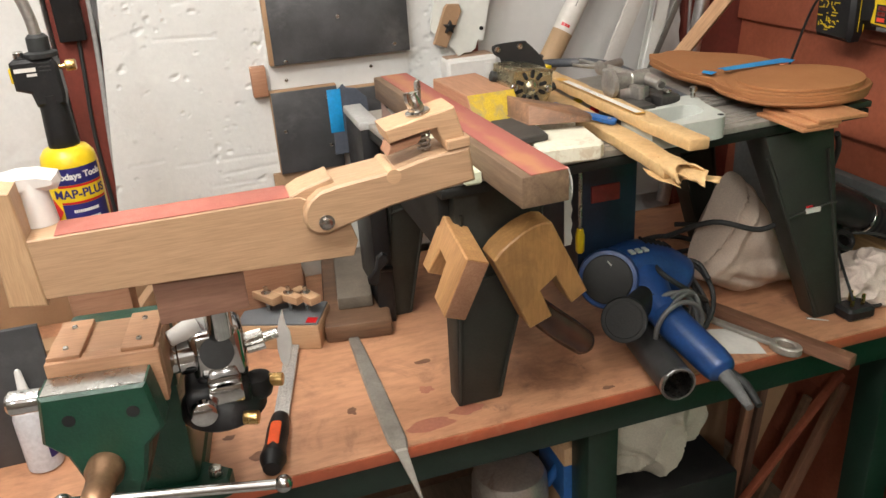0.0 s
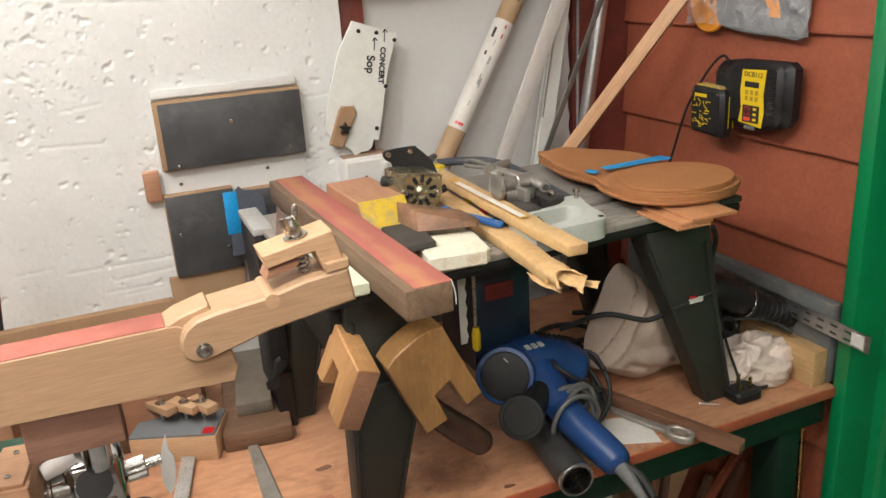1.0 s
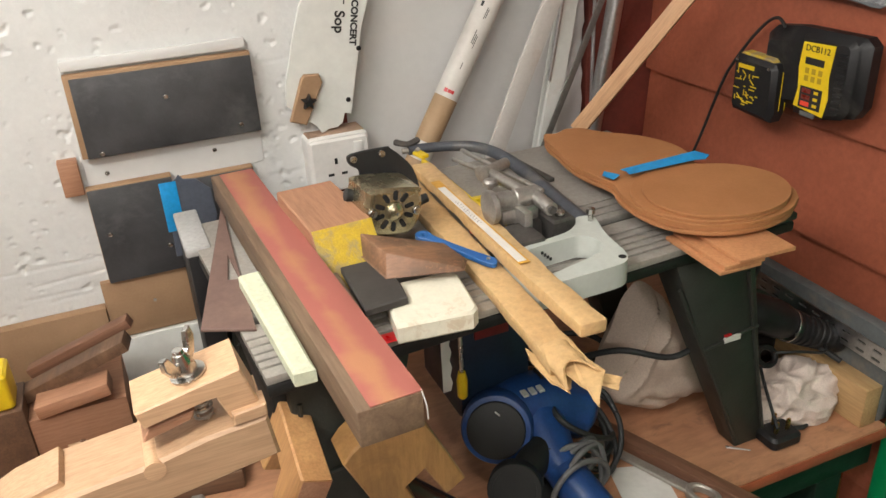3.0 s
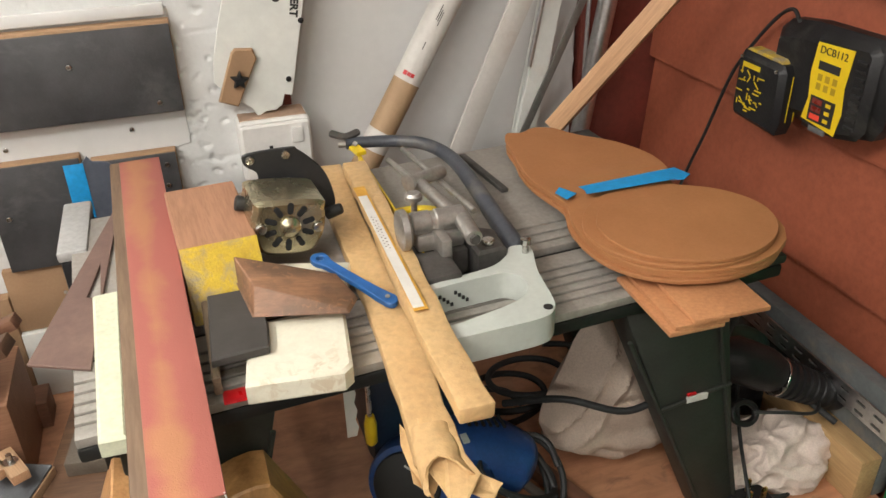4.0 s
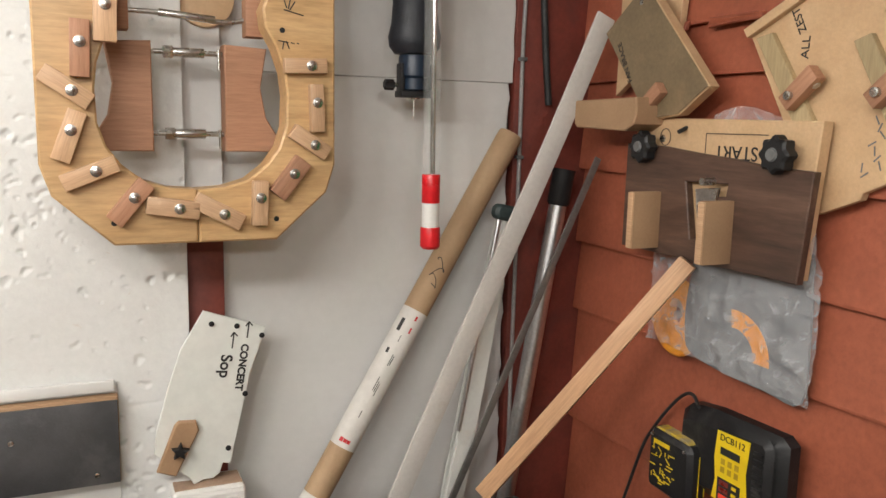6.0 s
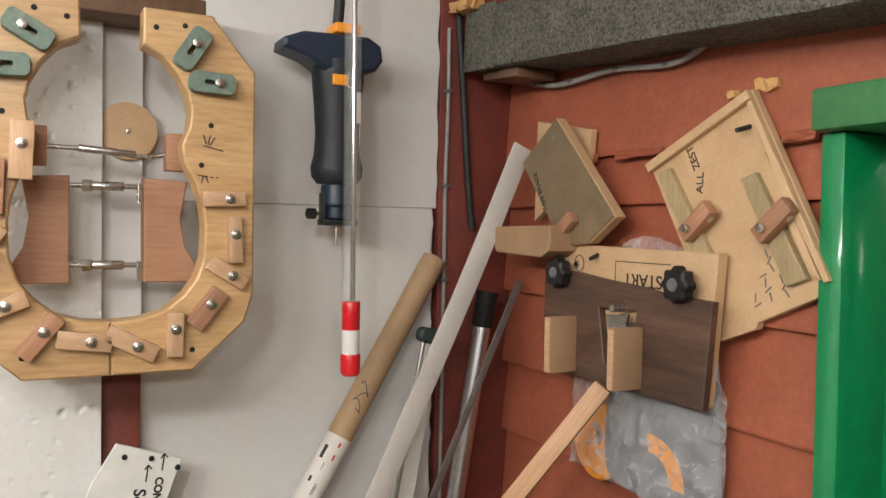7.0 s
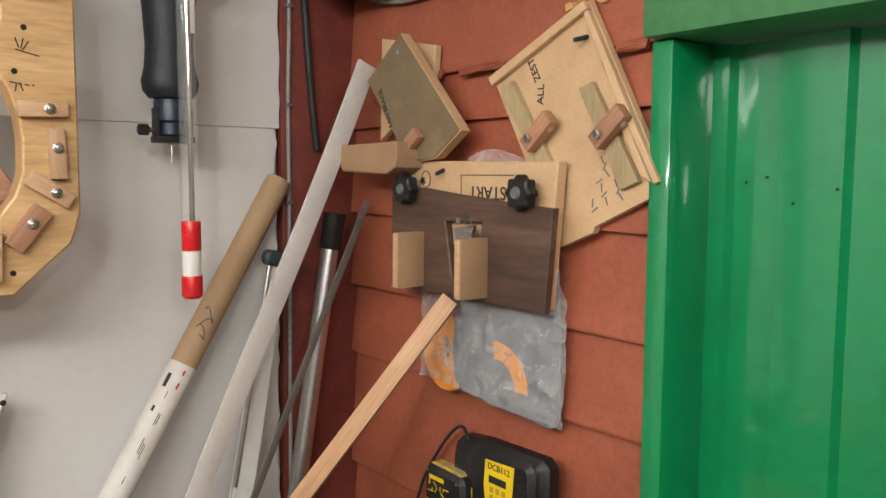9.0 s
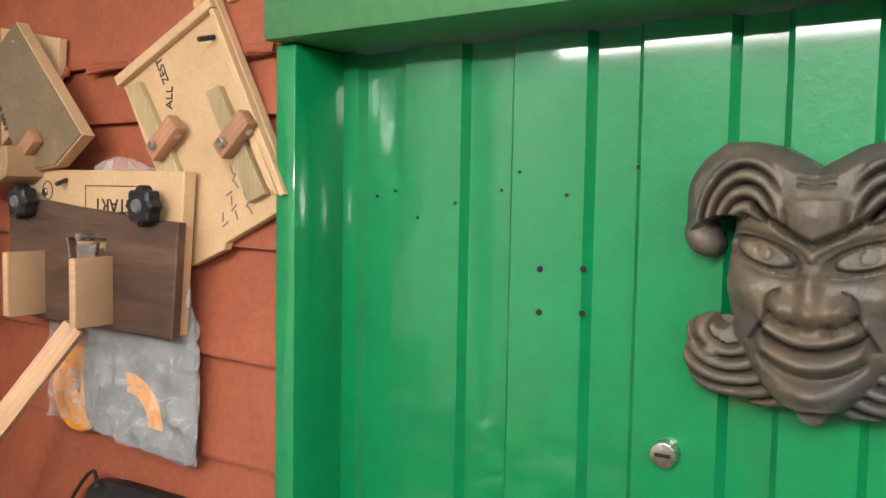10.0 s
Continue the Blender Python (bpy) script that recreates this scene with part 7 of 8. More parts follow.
link(nt, mu.outputs[0], rr.inputs[0])
link(nt, rr.outputs[0], b.inputs["Base Color"])
n2 = noise_node(nt, co.outputs["Object"], 900.0, 2, 0.6)
bump_to(nt, b, n2.outputs[0], 0.35, 0.001)
WORNSAND = m
part("abrasive", box((0.001, -0.030, 0.0407), (0.612, 0.018, 0.0419), 0.0004), WORNSAND, beam, "red sandpaper worn orange along the middle")
part("thread", pipe([(0.002, -0.029, 0.042), (-0.003, -0.031, 0.027), (-0.002, -0.032, 0.012)], 0.0007, 6, 4), WHITEP, beam)

def on_table(name, pts, z0, z1, material, label, cat, w=0.0015):
    o = Vector((sum(p[0] for p in pts) / len(pts), sum(p[1] for p in pts) / len(pts)))
    return solid(name, slab([(x - o.x, y - o.y) for x, y in pts], 0, z1 - z0, w), material, label, cat, at=(o.x, o.y, z0))


on_table("foam_stick", [(0.460, 0.982), (0.482, 0.981), (0.475, 1.206), (0.449, 1.204)], TT + 0.0005, TT + 0.020, surf("pale_green_foam", (0.70, 0.74, 0.56), (0.64, 0.67, 0.49), 0.7, scale=20), "pale yellow-green foam stick on the table", "foam stick", 0.003)
tri = slab([(0.0, 0.0), (0.055, -0.027), (0.066, 0.16), (0.080, 0.346), (0.070, 0.30)], 0, 0.0035, 0.0006, holes=[[(0.047, 0.10), (0.060, 0.095), (0.058, 0.165)]])
solid("thin_board", tri, surf("mottled_brown_board", (0.20, 0.125, 0.10), (0.14, 0.085, 0.07), 0.6, scale=10), "thin mottled brown triangular board under the beam", "board", at=(0.393, 1.13, TT + 0.0005))
on_table("foam_block", [(0.574, 1.006), (0.655, 0.996), (0.664, 1.004), (0.675, 1.080), (0.668, 1.088), (0.592, 1.094), (0.582, 1.060)], TT + 0.0005, TT + 0.024, CREAM, "cream foam block with brown stains on the table", "foam block", 0.003)
on_table("foam_block", [(0.615, 1.165), (0.690, 1.140), (0.705, 1.185), (0.63, 1.21)], TT + 0.0005, TT + 0.016, CREAM, "cream foam block under the motor", "foam block", 0.003)
on_table("rubber_pad", [(0.551, 1.036), (0.600, 1.040), (0.604, 1.075), (0.598, 1.140), (0.556, 1.140)], TT + 0.0245, TT + 0.034, surf("dark_grey_rubber_pad", (0.055, 0.05, 0.045), (0.04, 0.036, 0.032), 0.7, scale=20), "dark grey rubber pad on the foam block", "pad")
on_table("wood_slip", [(0.549, 1.03), (0.556, 1.03), (0.556, 1.20), (0.549, 1.20)], TT + 0.0005, TT + 0.02, GREYWOOD, "narrow grey-brown wooden slip beside the beam", "offcut")

yb = thing("painted_block", "pinkish wooden block with a worn yellow end", "block", axes((0.578, 1.145, TT), (-0.06, 1.0, 0.0)))
part("block", slab([(0.0, 0.0), (0.19, 0.0), (0.185, 0.062), (0.045, 0.062)], -0.038, 0.038, 0.0015, m=axes((0, 0, 0), (1, 0, 0), (0, -1, 0))), CEDAR, yb)
part("yellow_end", slab([(-0.002, 0.002), (0.043, 0.0625), (0.0445, 0.0625), (0.0, 0.001)], -0.0375, 0.0375, 0.0, m=axes((-0.0008, 0, 0), (1, 0, 0), (0, -1, 0))), YELLOWWORN, yb, "worn yellow painted end", smooth=False)

wd = bmesh.new()
vs = [wd.verts.new(p) for p in ((0.586, 1.150, 0), (0.593, 1.088, 0), (0.675, 1.064, 0), (0.688, 1.085, 0), (0.680, 1.122, 0), (0.586, 1.152, 0.030), (0.598, 1.098, 0.026), (0.674, 1.065, 0.004), (0.687, 1.085, 0.004), (0.676, 1.120, 0.010))]
for f in ((0, 1, 2, 3, 4), (5, 6, 7, 8, 9), (0, 1, 6, 5), (1, 2, 7, 6), (2, 3, 8, 7), (3, 4, 9, 8), (4, 0, 5, 9)):
    wd.faces.new([vs[i] for i in f])
bmesh.ops.translate(wd, verts=wd.verts, vec=(-0.62, -1.09, 0))
bevel(wd, wd.edges[:], 0.0012, 1)
WEDGE = wood("mid_brown_wedge", (0.33, 0.175, 0.095), (0.20, 0.10, 0.055), 0, 60, 0.55, 0.2, stretch=10)
stains(WEDGE, (0.10, 0.062, 0.040), 190.0, 0.36, 0.7)
solid("wood_wedge", wd, WEDGE, "brown hardwood wedge with a dark stained face", "wedge", at=(0.62, 1.09, TT + 0.0345))

motor = thing("small_motor", "small gold-coloured motor with vent slots and a black bracket", "motor", (0.650, 1.206, TT + 0.0165))
ROLL = Matrix.Translation((-0.002, 0, 0.0405)) @ pose(0, 0, 0, 0, 9, 4) @ Matrix.Translation((0, 0, -0.0405))
oct_ = smooth_line([(-0.031, 0.0680), (0.031, 0.0680), (0.0365, 0.058), (0.0385, 0.040), (0.034, 0.021), (0.021, 0.0075), (-0.021, 0.0075), (-0.034, 0.021), (-0.0385, 0.040), (-0.0365, 0.058)][::-1], 3)
part("housing", slab(oct_, -0.066, 0.0, 0.006, m=axes((0, 0, 0), (1, 0, 0), (0, -1, 0))), GOLD, motor, "olive gold zinc-plated housing").matrix_basis = ROLL
part("hub", lathe([(0.012, 0.0), (0.0115, 0.003), (0.007, 0.007), (0.003, 0.008)], 20, m=pose(0, -0.0005, 0.0405, 90, 0, 0)), GOLD, motor).matrix_basis = ROLL
for k in range(10):
    a = radians(36 * k + 18)
    s = part("vent", slab(round_rect(-0.003, -0.0065, 0.003, 0.0065, 0.0028, 3), 0, 0.0008, 0, m=Matrix.Translation((0.0205 * math.cos(a), -0.0002, 0.0405 + 0.0205 * math.sin(a))) @ pose(0, 0, 0, 90, 0, 0) @ pose(0, 0, 0, 0, 0, math.degrees(a) - 90)), SHADEBLACK, motor, smooth=False)
    s.matrix_basis = ROLL
for s in (-1, 1):
    part("cap_screw", rod((s * 0.0295, 0.0, 0.040), (s * 0.0295, -0.005, 0.040), 0.0062, 0.0052, 16, 0.0006), STEEL, motor).matrix_basis = ROLL
arm_ = smooth_line([(-0.029, 0.0965), (-0.035, 0.089), (-0.031, 0.081), (-0.022, 0.074), (-0.021, 0.062), (-0.026, 0.050), (-0.026, 0.0), (0.038, 0.0), (0.046, 0.006), (0.050, 0.020), (0.060, 0.022), (0.058, 0.044), (0.050, 0.066), (0.036, 0.083), (0.024, 0.094), (0.017, 0.0975)], 3)
part("bracket", slab(arm_, -0.004, 0.0, 0.001, holes=[ring_pts(-0.027, 0.089, 0.0042, 0.0042, 12)[::-1], ring_pts(0.011, 0.0900, 0.0042, 0.0042, 12)[::-1]], m=axes((0, 0.072, 0), (1, 0, 0), (0, -1, 0))), BRACKET, motor, "black steel bracket")
for x, z in ((-0.027, 0.089), (0.011, 0.0900)):
    part("bush", lathe([(0.0024, 0.0), (0.0048, 0.0005), (0.0044, 0.0018), (0.0024, 0.002)], 14, m=pose(x, 0.0715, z, 90, 0, 0)), STEEL, motor, "bright bush")
part("grommet", rod((0.046, 0.060, 0.018), (0.064, 0.054, 0.025), 0.0075, 0.0060, 16, 0.002), RUBBER, motor, "black rubber foot")
part("grommet", rod((-0.050, 0.045, 0.056), (-0.036, 0.045, 0.051), 0.0085, 0.0070, 16, 0.002), RUBBER, motor, "black rubber foot")


def wrapped_stick(name, a, b, w, h, label, seed, tear):
    """A stick wrapped in thin brown paper, with a torn end."""
    a, b = Vector(a), Vector(b)
    t = thing(name, label, "wrapped stick", axes(a, b - a))
    L = (b - a).length
    bm = box((0, -w / 2, 0), (L, w / 2, h), 0.003)
    for k in range(1, 22):
        bmesh.ops.bisect_plane(bm, geom=bm.verts[:] + bm.edges[:] + bm.faces[:], plane_co=(L * k / 22, 0, 0), plane_no=(1, 0.15, 0))
    crumple(bm, 0.0022, 45, seed)
    for v in bm.verts:
        v.co.z = max(0.0, v.co.z)
        v.co.y += 0.003 * math.sin(v.co.x * 9 + seed)
    part("wrapping", bm, WRAP, t, "crumpled brown paper", smooth=True)
    for i, pts in enumerate(tear):
        own = slab(pts, 0, 0.0012, 0)
        bmesh.ops.subdivide_edges(own, edges=own.edges[:], cuts=2)
        crumple(own, 0.006, 40, seed + i)
        bmesh.ops.translate(own, verts=own.verts, vec=(0, 0, h * (0.85 - 0.4 * i)))
        part("torn_flap", own, WRAP, t, "torn paper flap", smooth=False)
    return t, L


sA, LA = wrapped_stick("wrapped_stick", (0.757, 1.40, TT + 0.018), (0.736, 0.893, TT + 0.030), 0.030, 0.016, "paper-wrapped stick with a white orange-edged label", 1.0, ())
part("label", box((0.090, -0.0149, 0.0185), (0.372, -0.0015, 0.0193), 0.0002), surf("orange_print", (0.66, 0.36, 0.05), (0.6, 0.31, 0.04), 0.5), sA, "orange label border", smooth=False)
part("label_face", box((0.118, -0.0146, 0.0194), (0.368, -0.0042, 0.0198), 0.0001), PAPER, sA, "white label", smooth=False)
pr = bmesh.new()
dice = random.Random(12)
for k in range(22):
    x = 0.175 + 0.0036 * k + dice.uniform(0, 0.001)
    y = -0.0120 + 0.003 * (k % 2)
    box((x, y, 0.01985), (x + dice.uniform(0.0008, 0.002), y + dice.uniform(0.0008, 0.0022), 0.0200), 0, bm=pr)
part("label_print", pr, surf("brown_print", (0.20, 0.15, 0.11), (0.15, 0.11, 0.08), 0.6), sA, "small brown print", smooth=False)
sB, LB2 = wrapped_stick("wrapped_stick", (0.735, 1.44, TT + 0.001), (0.700, 0.885, TT + 0.002), 0.036, 0.016, "paper-wrapped stick with a torn open end", 4.0,
                        ([(0.520, -0.006), (0.538, 0.017), (0.585, 0.020), (0.632, -0.006), (0.600, -0.004), (0.570, -0.014)], [(0.545, 0.010), (0.592, 0.036), (0.608, 0.026), (0.590, 0.004), (0.560, -0.004)], [(0.50, -0.019), (0.57, -0.024), (0.585, -0.012), (0.53, -0.004)]))

torn = open_tube(0.0095, 0.0115, 0.050, 22)
bmesh.ops.subdivide_edges(torn, edges=[e for e in torn.edges if abs(e.verts[0].co.x - e.verts[1].co.x) > 0.02], cuts=5)
for v in torn.verts:
    v.co = (v.co.x, v.co.y * 1.55 * (0.85 + 5 * v.co.x), v.co.z * 0.95 * (0.75 + 6 * v.co.x))
    v.co.x += 0.010 * math.sin(math.atan2(v.co.z, v.co.y) * 2 + 1.0) * v.co.x / 0.05
crumple(torn, 0.0028, 70, 9.0)
part("torn_end", torn, WRAP, sB, "torn open paper end").matrix_basis = pose(LB2 - 0.030, 0.0, 0.0125)

bh_ = thing("blue_lever", "blue painted flat lever with an eye, lying across the sticks", "lever", axes((0.6695, 1.170, TT + 0.0295), (0.051, -0.085, -0.010), (-0.10, 0.0, 1.0)))
part("bar", slab(smooth_line([(-0.009, 0.0), (-0.004, 0.0085), (0.006, 0.0080), (0.016, 0.0055), (0.060, 0.0055), (0.088, 0.0070), (0.100, 0.0075), (0.106, 0.0), (0.098, -0.0065), (0.060, -0.0050), (0.016, -0.0052), (0.004, -0.0085), (-0.006, -0.007)][::-1], 3), 0.0, 0.0065, 0.0012, holes=[ring_pts(0.001, 0.0, 0.0038, 0.0038, 12)[::-1]]), BLUEP, bh_)
part("rivet", rod((0.094, 0.001, 0.006), (0.094, 0.001, 0.0075), 0.0025, seg=12), OLDSTEEL, bh_)
saw = thing("hacksaw", "hacksaw with pale grey handle and dark bow on the table", "hacksaw", (0.80, 1.05, TT + 0.001))
hnd = [(0.733, 1.008), (0.742, 0.998), (0.800, 0.998), (0.838, 1.000), (0.853, 1.008), (0.861, 1.026), (0.868, 1.075), (0.880, 1.116), (0.875, 1.128), (0.860, 1.129), (0.851, 1.115), (0.830, 1.100), (0.797, 1.094), (0.754, 1.087), (0.734, 1.082)]
gap = [(0.745, 1.020), (0.800, 1.026), (0.832, 1.036), (0.846, 1.050), (0.849, 1.066), (0.840, 1.081), (0.820, 1.084), (0.745, 1.073)]
part("handle", slab(smooth_line([(x - 0.80, y - 1.05) for x, y in hnd], 5), 0.0, 0.030, 0.0042, holes=[smooth_line([(x - 0.80, y - 1.05) for x, y in gap], 4)[::-1]]), SILVERG, saw, "pale grey cast handle")
part("rivet_hole", rod((0.050, -0.036, 0.026), (0.050, -0.036, 0.0305), 0.0046, seg=14), SHADEBLACK, saw)
part("stud", lathe([(0.0035, 0.028), (0.0035, 0.038), (0.0055, 0.040), (0.0055, 0.046), (0.004, 0.047)], 14, m=pose(0.071, 0.063, 0)), STEEL, saw)
part("bow", pipe([(-0.036, 0.412, 0.032), (-0.022, 0.412, 0.032), (0.030, 0.403, 0.030), (0.066, 0.378, 0.029), (0.084, 0.325, 0.027), (0.084, 0.24, 0.024), (0.079, 0.16, 0.020), (0.075, 0.085, 0.017)], [0.0075, 0.0078, 0.0080, 0.0085, 0.0092, 0.0100, 0.0108, 0.0115], 16, 6), surf("blue_grey_enamel", (0.070, 0.076, 0.090), (0.045, 0.050, 0.062), 0.42, scale=26, fine=200, dirt=(0.16, 0.145, 0.125), dirt_at=0.6), saw, "worn blue-grey steel bow")
part("tension_screw", rod((-0.036, 0.412, 0.032), (-0.046, 0.414, 0.032), 0.0045, seg=12), OLDSTEEL, saw)
part("wing_nut", slab(smooth_line([(-0.021, 0.002), (-0.017, 0.009), (-0.007, 0.005), (0.0, 0.003), (0.007, 0.005), (0.017, 0.009), (0.021, 0.002), (0.012, -0.003), (0.0, -0.006), (-0.012, -0.003)][::-1], 3), -0.0028, 0.0028, 0.001, m=pose(-0.036, 0.416, 0.0425, 35, 0, -12)), DARKSTEEL, saw, "steel wing nut")
part("hook", rod((-0.028, 0.410, 0.026), (-0.028, 0.390, 0.040), 0.0032, seg=10), OLDSTEEL, saw)
part("blade", box((-0.0280, 0.046, 0.0165), (-0.0255, 0.380, 0.0300), 0.0003), YELLOW, saw, "yellow blade", smooth=False)
part("tension_plate", slab([(-0.036, 0.394), (-0.022, 0.396), (-0.018, 0.372), (-0.031, 0.368)], 0.030, 0.036, 0.001), YELLOW, saw, "yellow tension plate")
pr = bmesh.new()
for k in range(9):
    box((-0.040 + 0.0042 * k, 0.0228 + 0.0007 * k, 0.009 + 0.004 * ((k * 3) % 4)), (-0.0372 + 0.0042 * k, 0.0242 + 0.0007 * k, 0.0125 + 0.004 * ((k * 3) % 4)), 0, bm=pr)
part("print", pr, INK, saw, "worn dark print", smooth=False)

grip = thing("honing_guide", "dusty cast metal clamp on dark steel blocks", "clamp", (0.785, 1.13, TT + 0.0005))
part("block", box((-0.030, -0.040, 0.0), (0.010, 0.012, 0.036), 0.003), DARKSTEEL, grip, "dark steel block")
part("block", slab([(0.036, -0.014), (0.068, -0.011), (0.071, 0.030), (0.048, 0.046), (0.036, 0.030)], 0.0, 0.038, 0.003), DARKSTEEL, grip, "dark steel block")
part("bridge", box((-0.030, 0.0125, 0.0), (0.0355, 0.045, 0.030), 0.003), DARKSTEEL, grip, "dark steel bridge")
part("base_plate", box((-0.030, 0.0455, 0.0), (0.052, 0.078, 0.016), 0.002), CAST, grip, "cast base")
part("cradle", box((-0.018, 0.018, 0.0305), (0.034, 0.042, 0.050), 0.004), CAST, grip)
part("wheel", lathe([(0.016, 0.0), (0.021, 0.0015), (0.0215, 0.008), (0.019, 0.0105), (0.008, 0.011), (0.0075, 0.014)], 30, m=pose(-0.036, 0.024, 0.058, 0, 90, 0)), CAST, grip, "cast wheel")
part("barrel", lathe([(0.010, 0.0), (0.0118, 0.002), (0.0118, 0.020), (0.0105, 0.0215), (0.0105, 0.026), (0.0118, 0.0275), (0.0118, 0.056), (0.010, 0.058)], 24, m=pose(-0.022, 0.030, 0.060, 0, 90, 0)), CAST, grip)
part("yoke", box((0.000, -0.006, 0.014), (0.012, 0.040, 0.054), 0.003), CAST, grip, "bright upright yoke")
part("stud", rod((0.032, 0.030, 0.060), (0.031, -0.016, 0.057), 0.0088, seg=20, w=0.0012), CAST, grip)
part("stud_end", rod((0.031, -0.0162, 0.057), (0.031, -0.020, 0.0568), 0.0055, seg=6), DARKSTEEL, grip)
part("guide_rod", rod((0.018, 0.128, 0.058), (0.030, 0.045, 0.056), 0.0072, seg=16, w=0.001), CAST, grip)
part("guide_rod", rod((0.010, 0.228, 0.046), (0.015, 0.118, 0.060), 0.0036, seg=12, w=0.0006), CAST, grip)
part("guide_rod", rod((0.036, 0.256, 0.046), (0.056, 0.050, 0.052), 0.0036, seg=12, w=0.0006), CAST, grip)
part("cross_bar", rod((0.008, 0.125, 0.0605), (0.052, 0.143, 0.0605), 0.0078, seg=20, w=0.001), CAST, grip, "bright cross bar")
part("cross_end", rod((0.004, 0.1233, 0.0605), (0.0075, 0.1248, 0.0605), 0.0115, seg=20, w=0.001), CAST, grip)
part("thumb_screw", lathe([(0.0035, 0.0), (0.0035, 0.02), (0.0095, 0.022), (0.0098, 0.027), (0.0070, 0.030)], 18, m=pose(0.000, 0.088, 0.036)), CAST, grip)
part("pivot_screw", rod((0.052, 0.000, 0.038), (0.052, 0.000, 0.044), 0.0065, seg=16, w=0.001), STEEL, grip)
part("red_cap", rod((-0.034, 0.072, 0.010), (-0.030, 0.060, 0.012), 0.007, seg=14, w=0.001), REDP, grip, "small red cap")
solid("yellow_lever", slab(ring_pts(0, 0, 0.042, 0.026, 14, 20, 170) + ring_pts(0, 0, 0.026, 0.014, 10, 170, 20), 0, 0.008, 0.001), YELLOW, "yellow curved lever beside the metal clamp", "lever", at=(0.797, 1.276, TT + 0.0005))
solid("round_file", box((0, -0.0045, 0), (0.125, 0.0045, 0.006), 0.001), surf("dark_file_steel", (0.10, 0.095, 0.088), (0.055, 0.052, 0.048), 0.5, metal=0.4, scale=40, fine=300, bump=0.4), "thin dark file lying on the table", "file", at=axes((0.919, 1.433, TT + 0.0005), (0.012, -0.124, 0)))

# hardboard templates, taped together
GT = [(0.961, 1.375), (0.969, 1.400), (0.9770, 1.4120), (0.993, 1.406), (1.020, 1.417), (1.043, 1.405), (1.062, 1.372), (1.090, 1.343), (1.112, 1.302), (1.119, 1.262), (1.112, 1.225), (1.098, 1.200), (1.100, 1.185), (1.122, 1.165), (1.142, 1.130), (1.150, 1.085), (1.137, 1.045), (1.105, 1.018), (1.060, 1.005), (1.010, 1.010), (0.970, 1.030), (0.945, 1.065), (0.938, 1.110), (0.942, 1.150), (0.954, 1.186), (0.950, 1.222), (0.945, 1.265), (0.949, 1.305), (0.957, 1.345)]


def template(z, seed, shift, turn, grow=1.0, label="brown hardboard guitar-shaped template in a taped stack"):
    pts = [Vector((x - 1.04, y - 1.2)) for x, y in GT]
    fine = []
    for i in range(len(pts)):
        a, b, c, d = pts[i - 1], pts[i], pts[(i + 1) % len(pts)], pts[(i + 2) % len(pts)]
        for t in (0, 0.33, 0.67):
            p = 0.5 * (2 * b + (c - a) * t + (2 * a - 5 * b + 4 * c - d) * t * t + (3 * b - a - 3 * c + d) * t ** 3)
            k = 0.0015 * noise.noise(Vector((p.x * 60, p.y * 60, seed)))
            fine.append((p.x * (1 + k * 8) * grow, p.y * (1 + k * 8) * grow))
    return solid("template_sheet", slab(fine, 0, 0.0042, 0.0005), CARD, label, "template", group="stack of templates", at=Matrix.Translation((1.04 + shift[0], 1.2 + shift[1], z)) @ pose(0, 0, 0, 0, 0, turn))


for k, (dx, dy, a) in enumerate(((0.001, 0.001, 0.4), (-0.004, -0.003, -0.6), (0.0005, -0.0005, 0.2), (0.0, 0.0, 0.0))):
    template(TT + 0.0190 + 0.0044 * k, k + 1.0, (dx, dy), a, 0.982 + 0.005 * k)


def round_sheet(cx, cy, rx, ry, z, seed):
    pts = []
    for k in range(56):
        a = k * math.tau / 56
        r = 1 + 0.022 * noise.noise(Vector((1.6 * math.cos(a), 1.6 * math.sin(a), seed)))
        pts.append((cx + rx * r * math.cos(a), cy + ry * r * math.sin(a)))
    return on_table("template_sheet", pts, z, z + 0.004, CARD, "round brown hardboard sheet on top of the stack", "template", 0.0006)


round_sheet(1.042, 1.101, 0.103, 0.092, TT + 0.0190 + 0.0044 * 4, 2.0)
tz = TT + 0.0190 + 0.0044 * 5
round_sheet(1.047, 1.094, 0.097, 0.0835, tz, 5.0)
tp = thing("masking_tape", "strip of bright blue masking tape over the template stack", "tape", (1.03, 1.18, tz))
part("strip", slab([(-0.052, 0.006), (0.0, 0.005), (0.056, 0.005), (0.071, 0.0), (0.086, 0.010), (0.079, 0.033), (0.0, 0.029), (-0.052, 0.026), (-0.049, 0.016)], 0.0043, 0.0049, 0), TAPE, tp, smooth=False)
part("flap", slab([(-0.069, 0.040), (-0.080, 0.028), (-0.075, 0.008), (-0.058, 0.018)][::-1], 0.0005, 0.0011, 0), TAPE, tp, smooth=False)
for k, (x, y, a, w, h) in enumerate(((0.984, 1.020, -2, 0.058, 0.105), (0.990, 1.018, -4, 0.056, 0.102), (1.018, 1.010, -3, 0.080, 0.094))):
    ob = solid("veneer_slip", box((-w / 2, -h / 2, 0), (w / 2, h / 2, 0.005), 0.0006), ORANGEPLY, "thin orange-brown veneer slip under the templates", "veneer", group="veneer slips", at=Matrix.Translation((x, y, TT + 0.0005 + 0.0056 * k)) @ pose(0, 0, 0, 0, 0, a))
gb = thing("grey_box", "dark box with a pale grey lid behind the table", "box", (0.405, 1.34, TOP))
part("body", box((0, 0, 0), (0.03, 0.13, 0.36), 0.003), BLACK, gb)
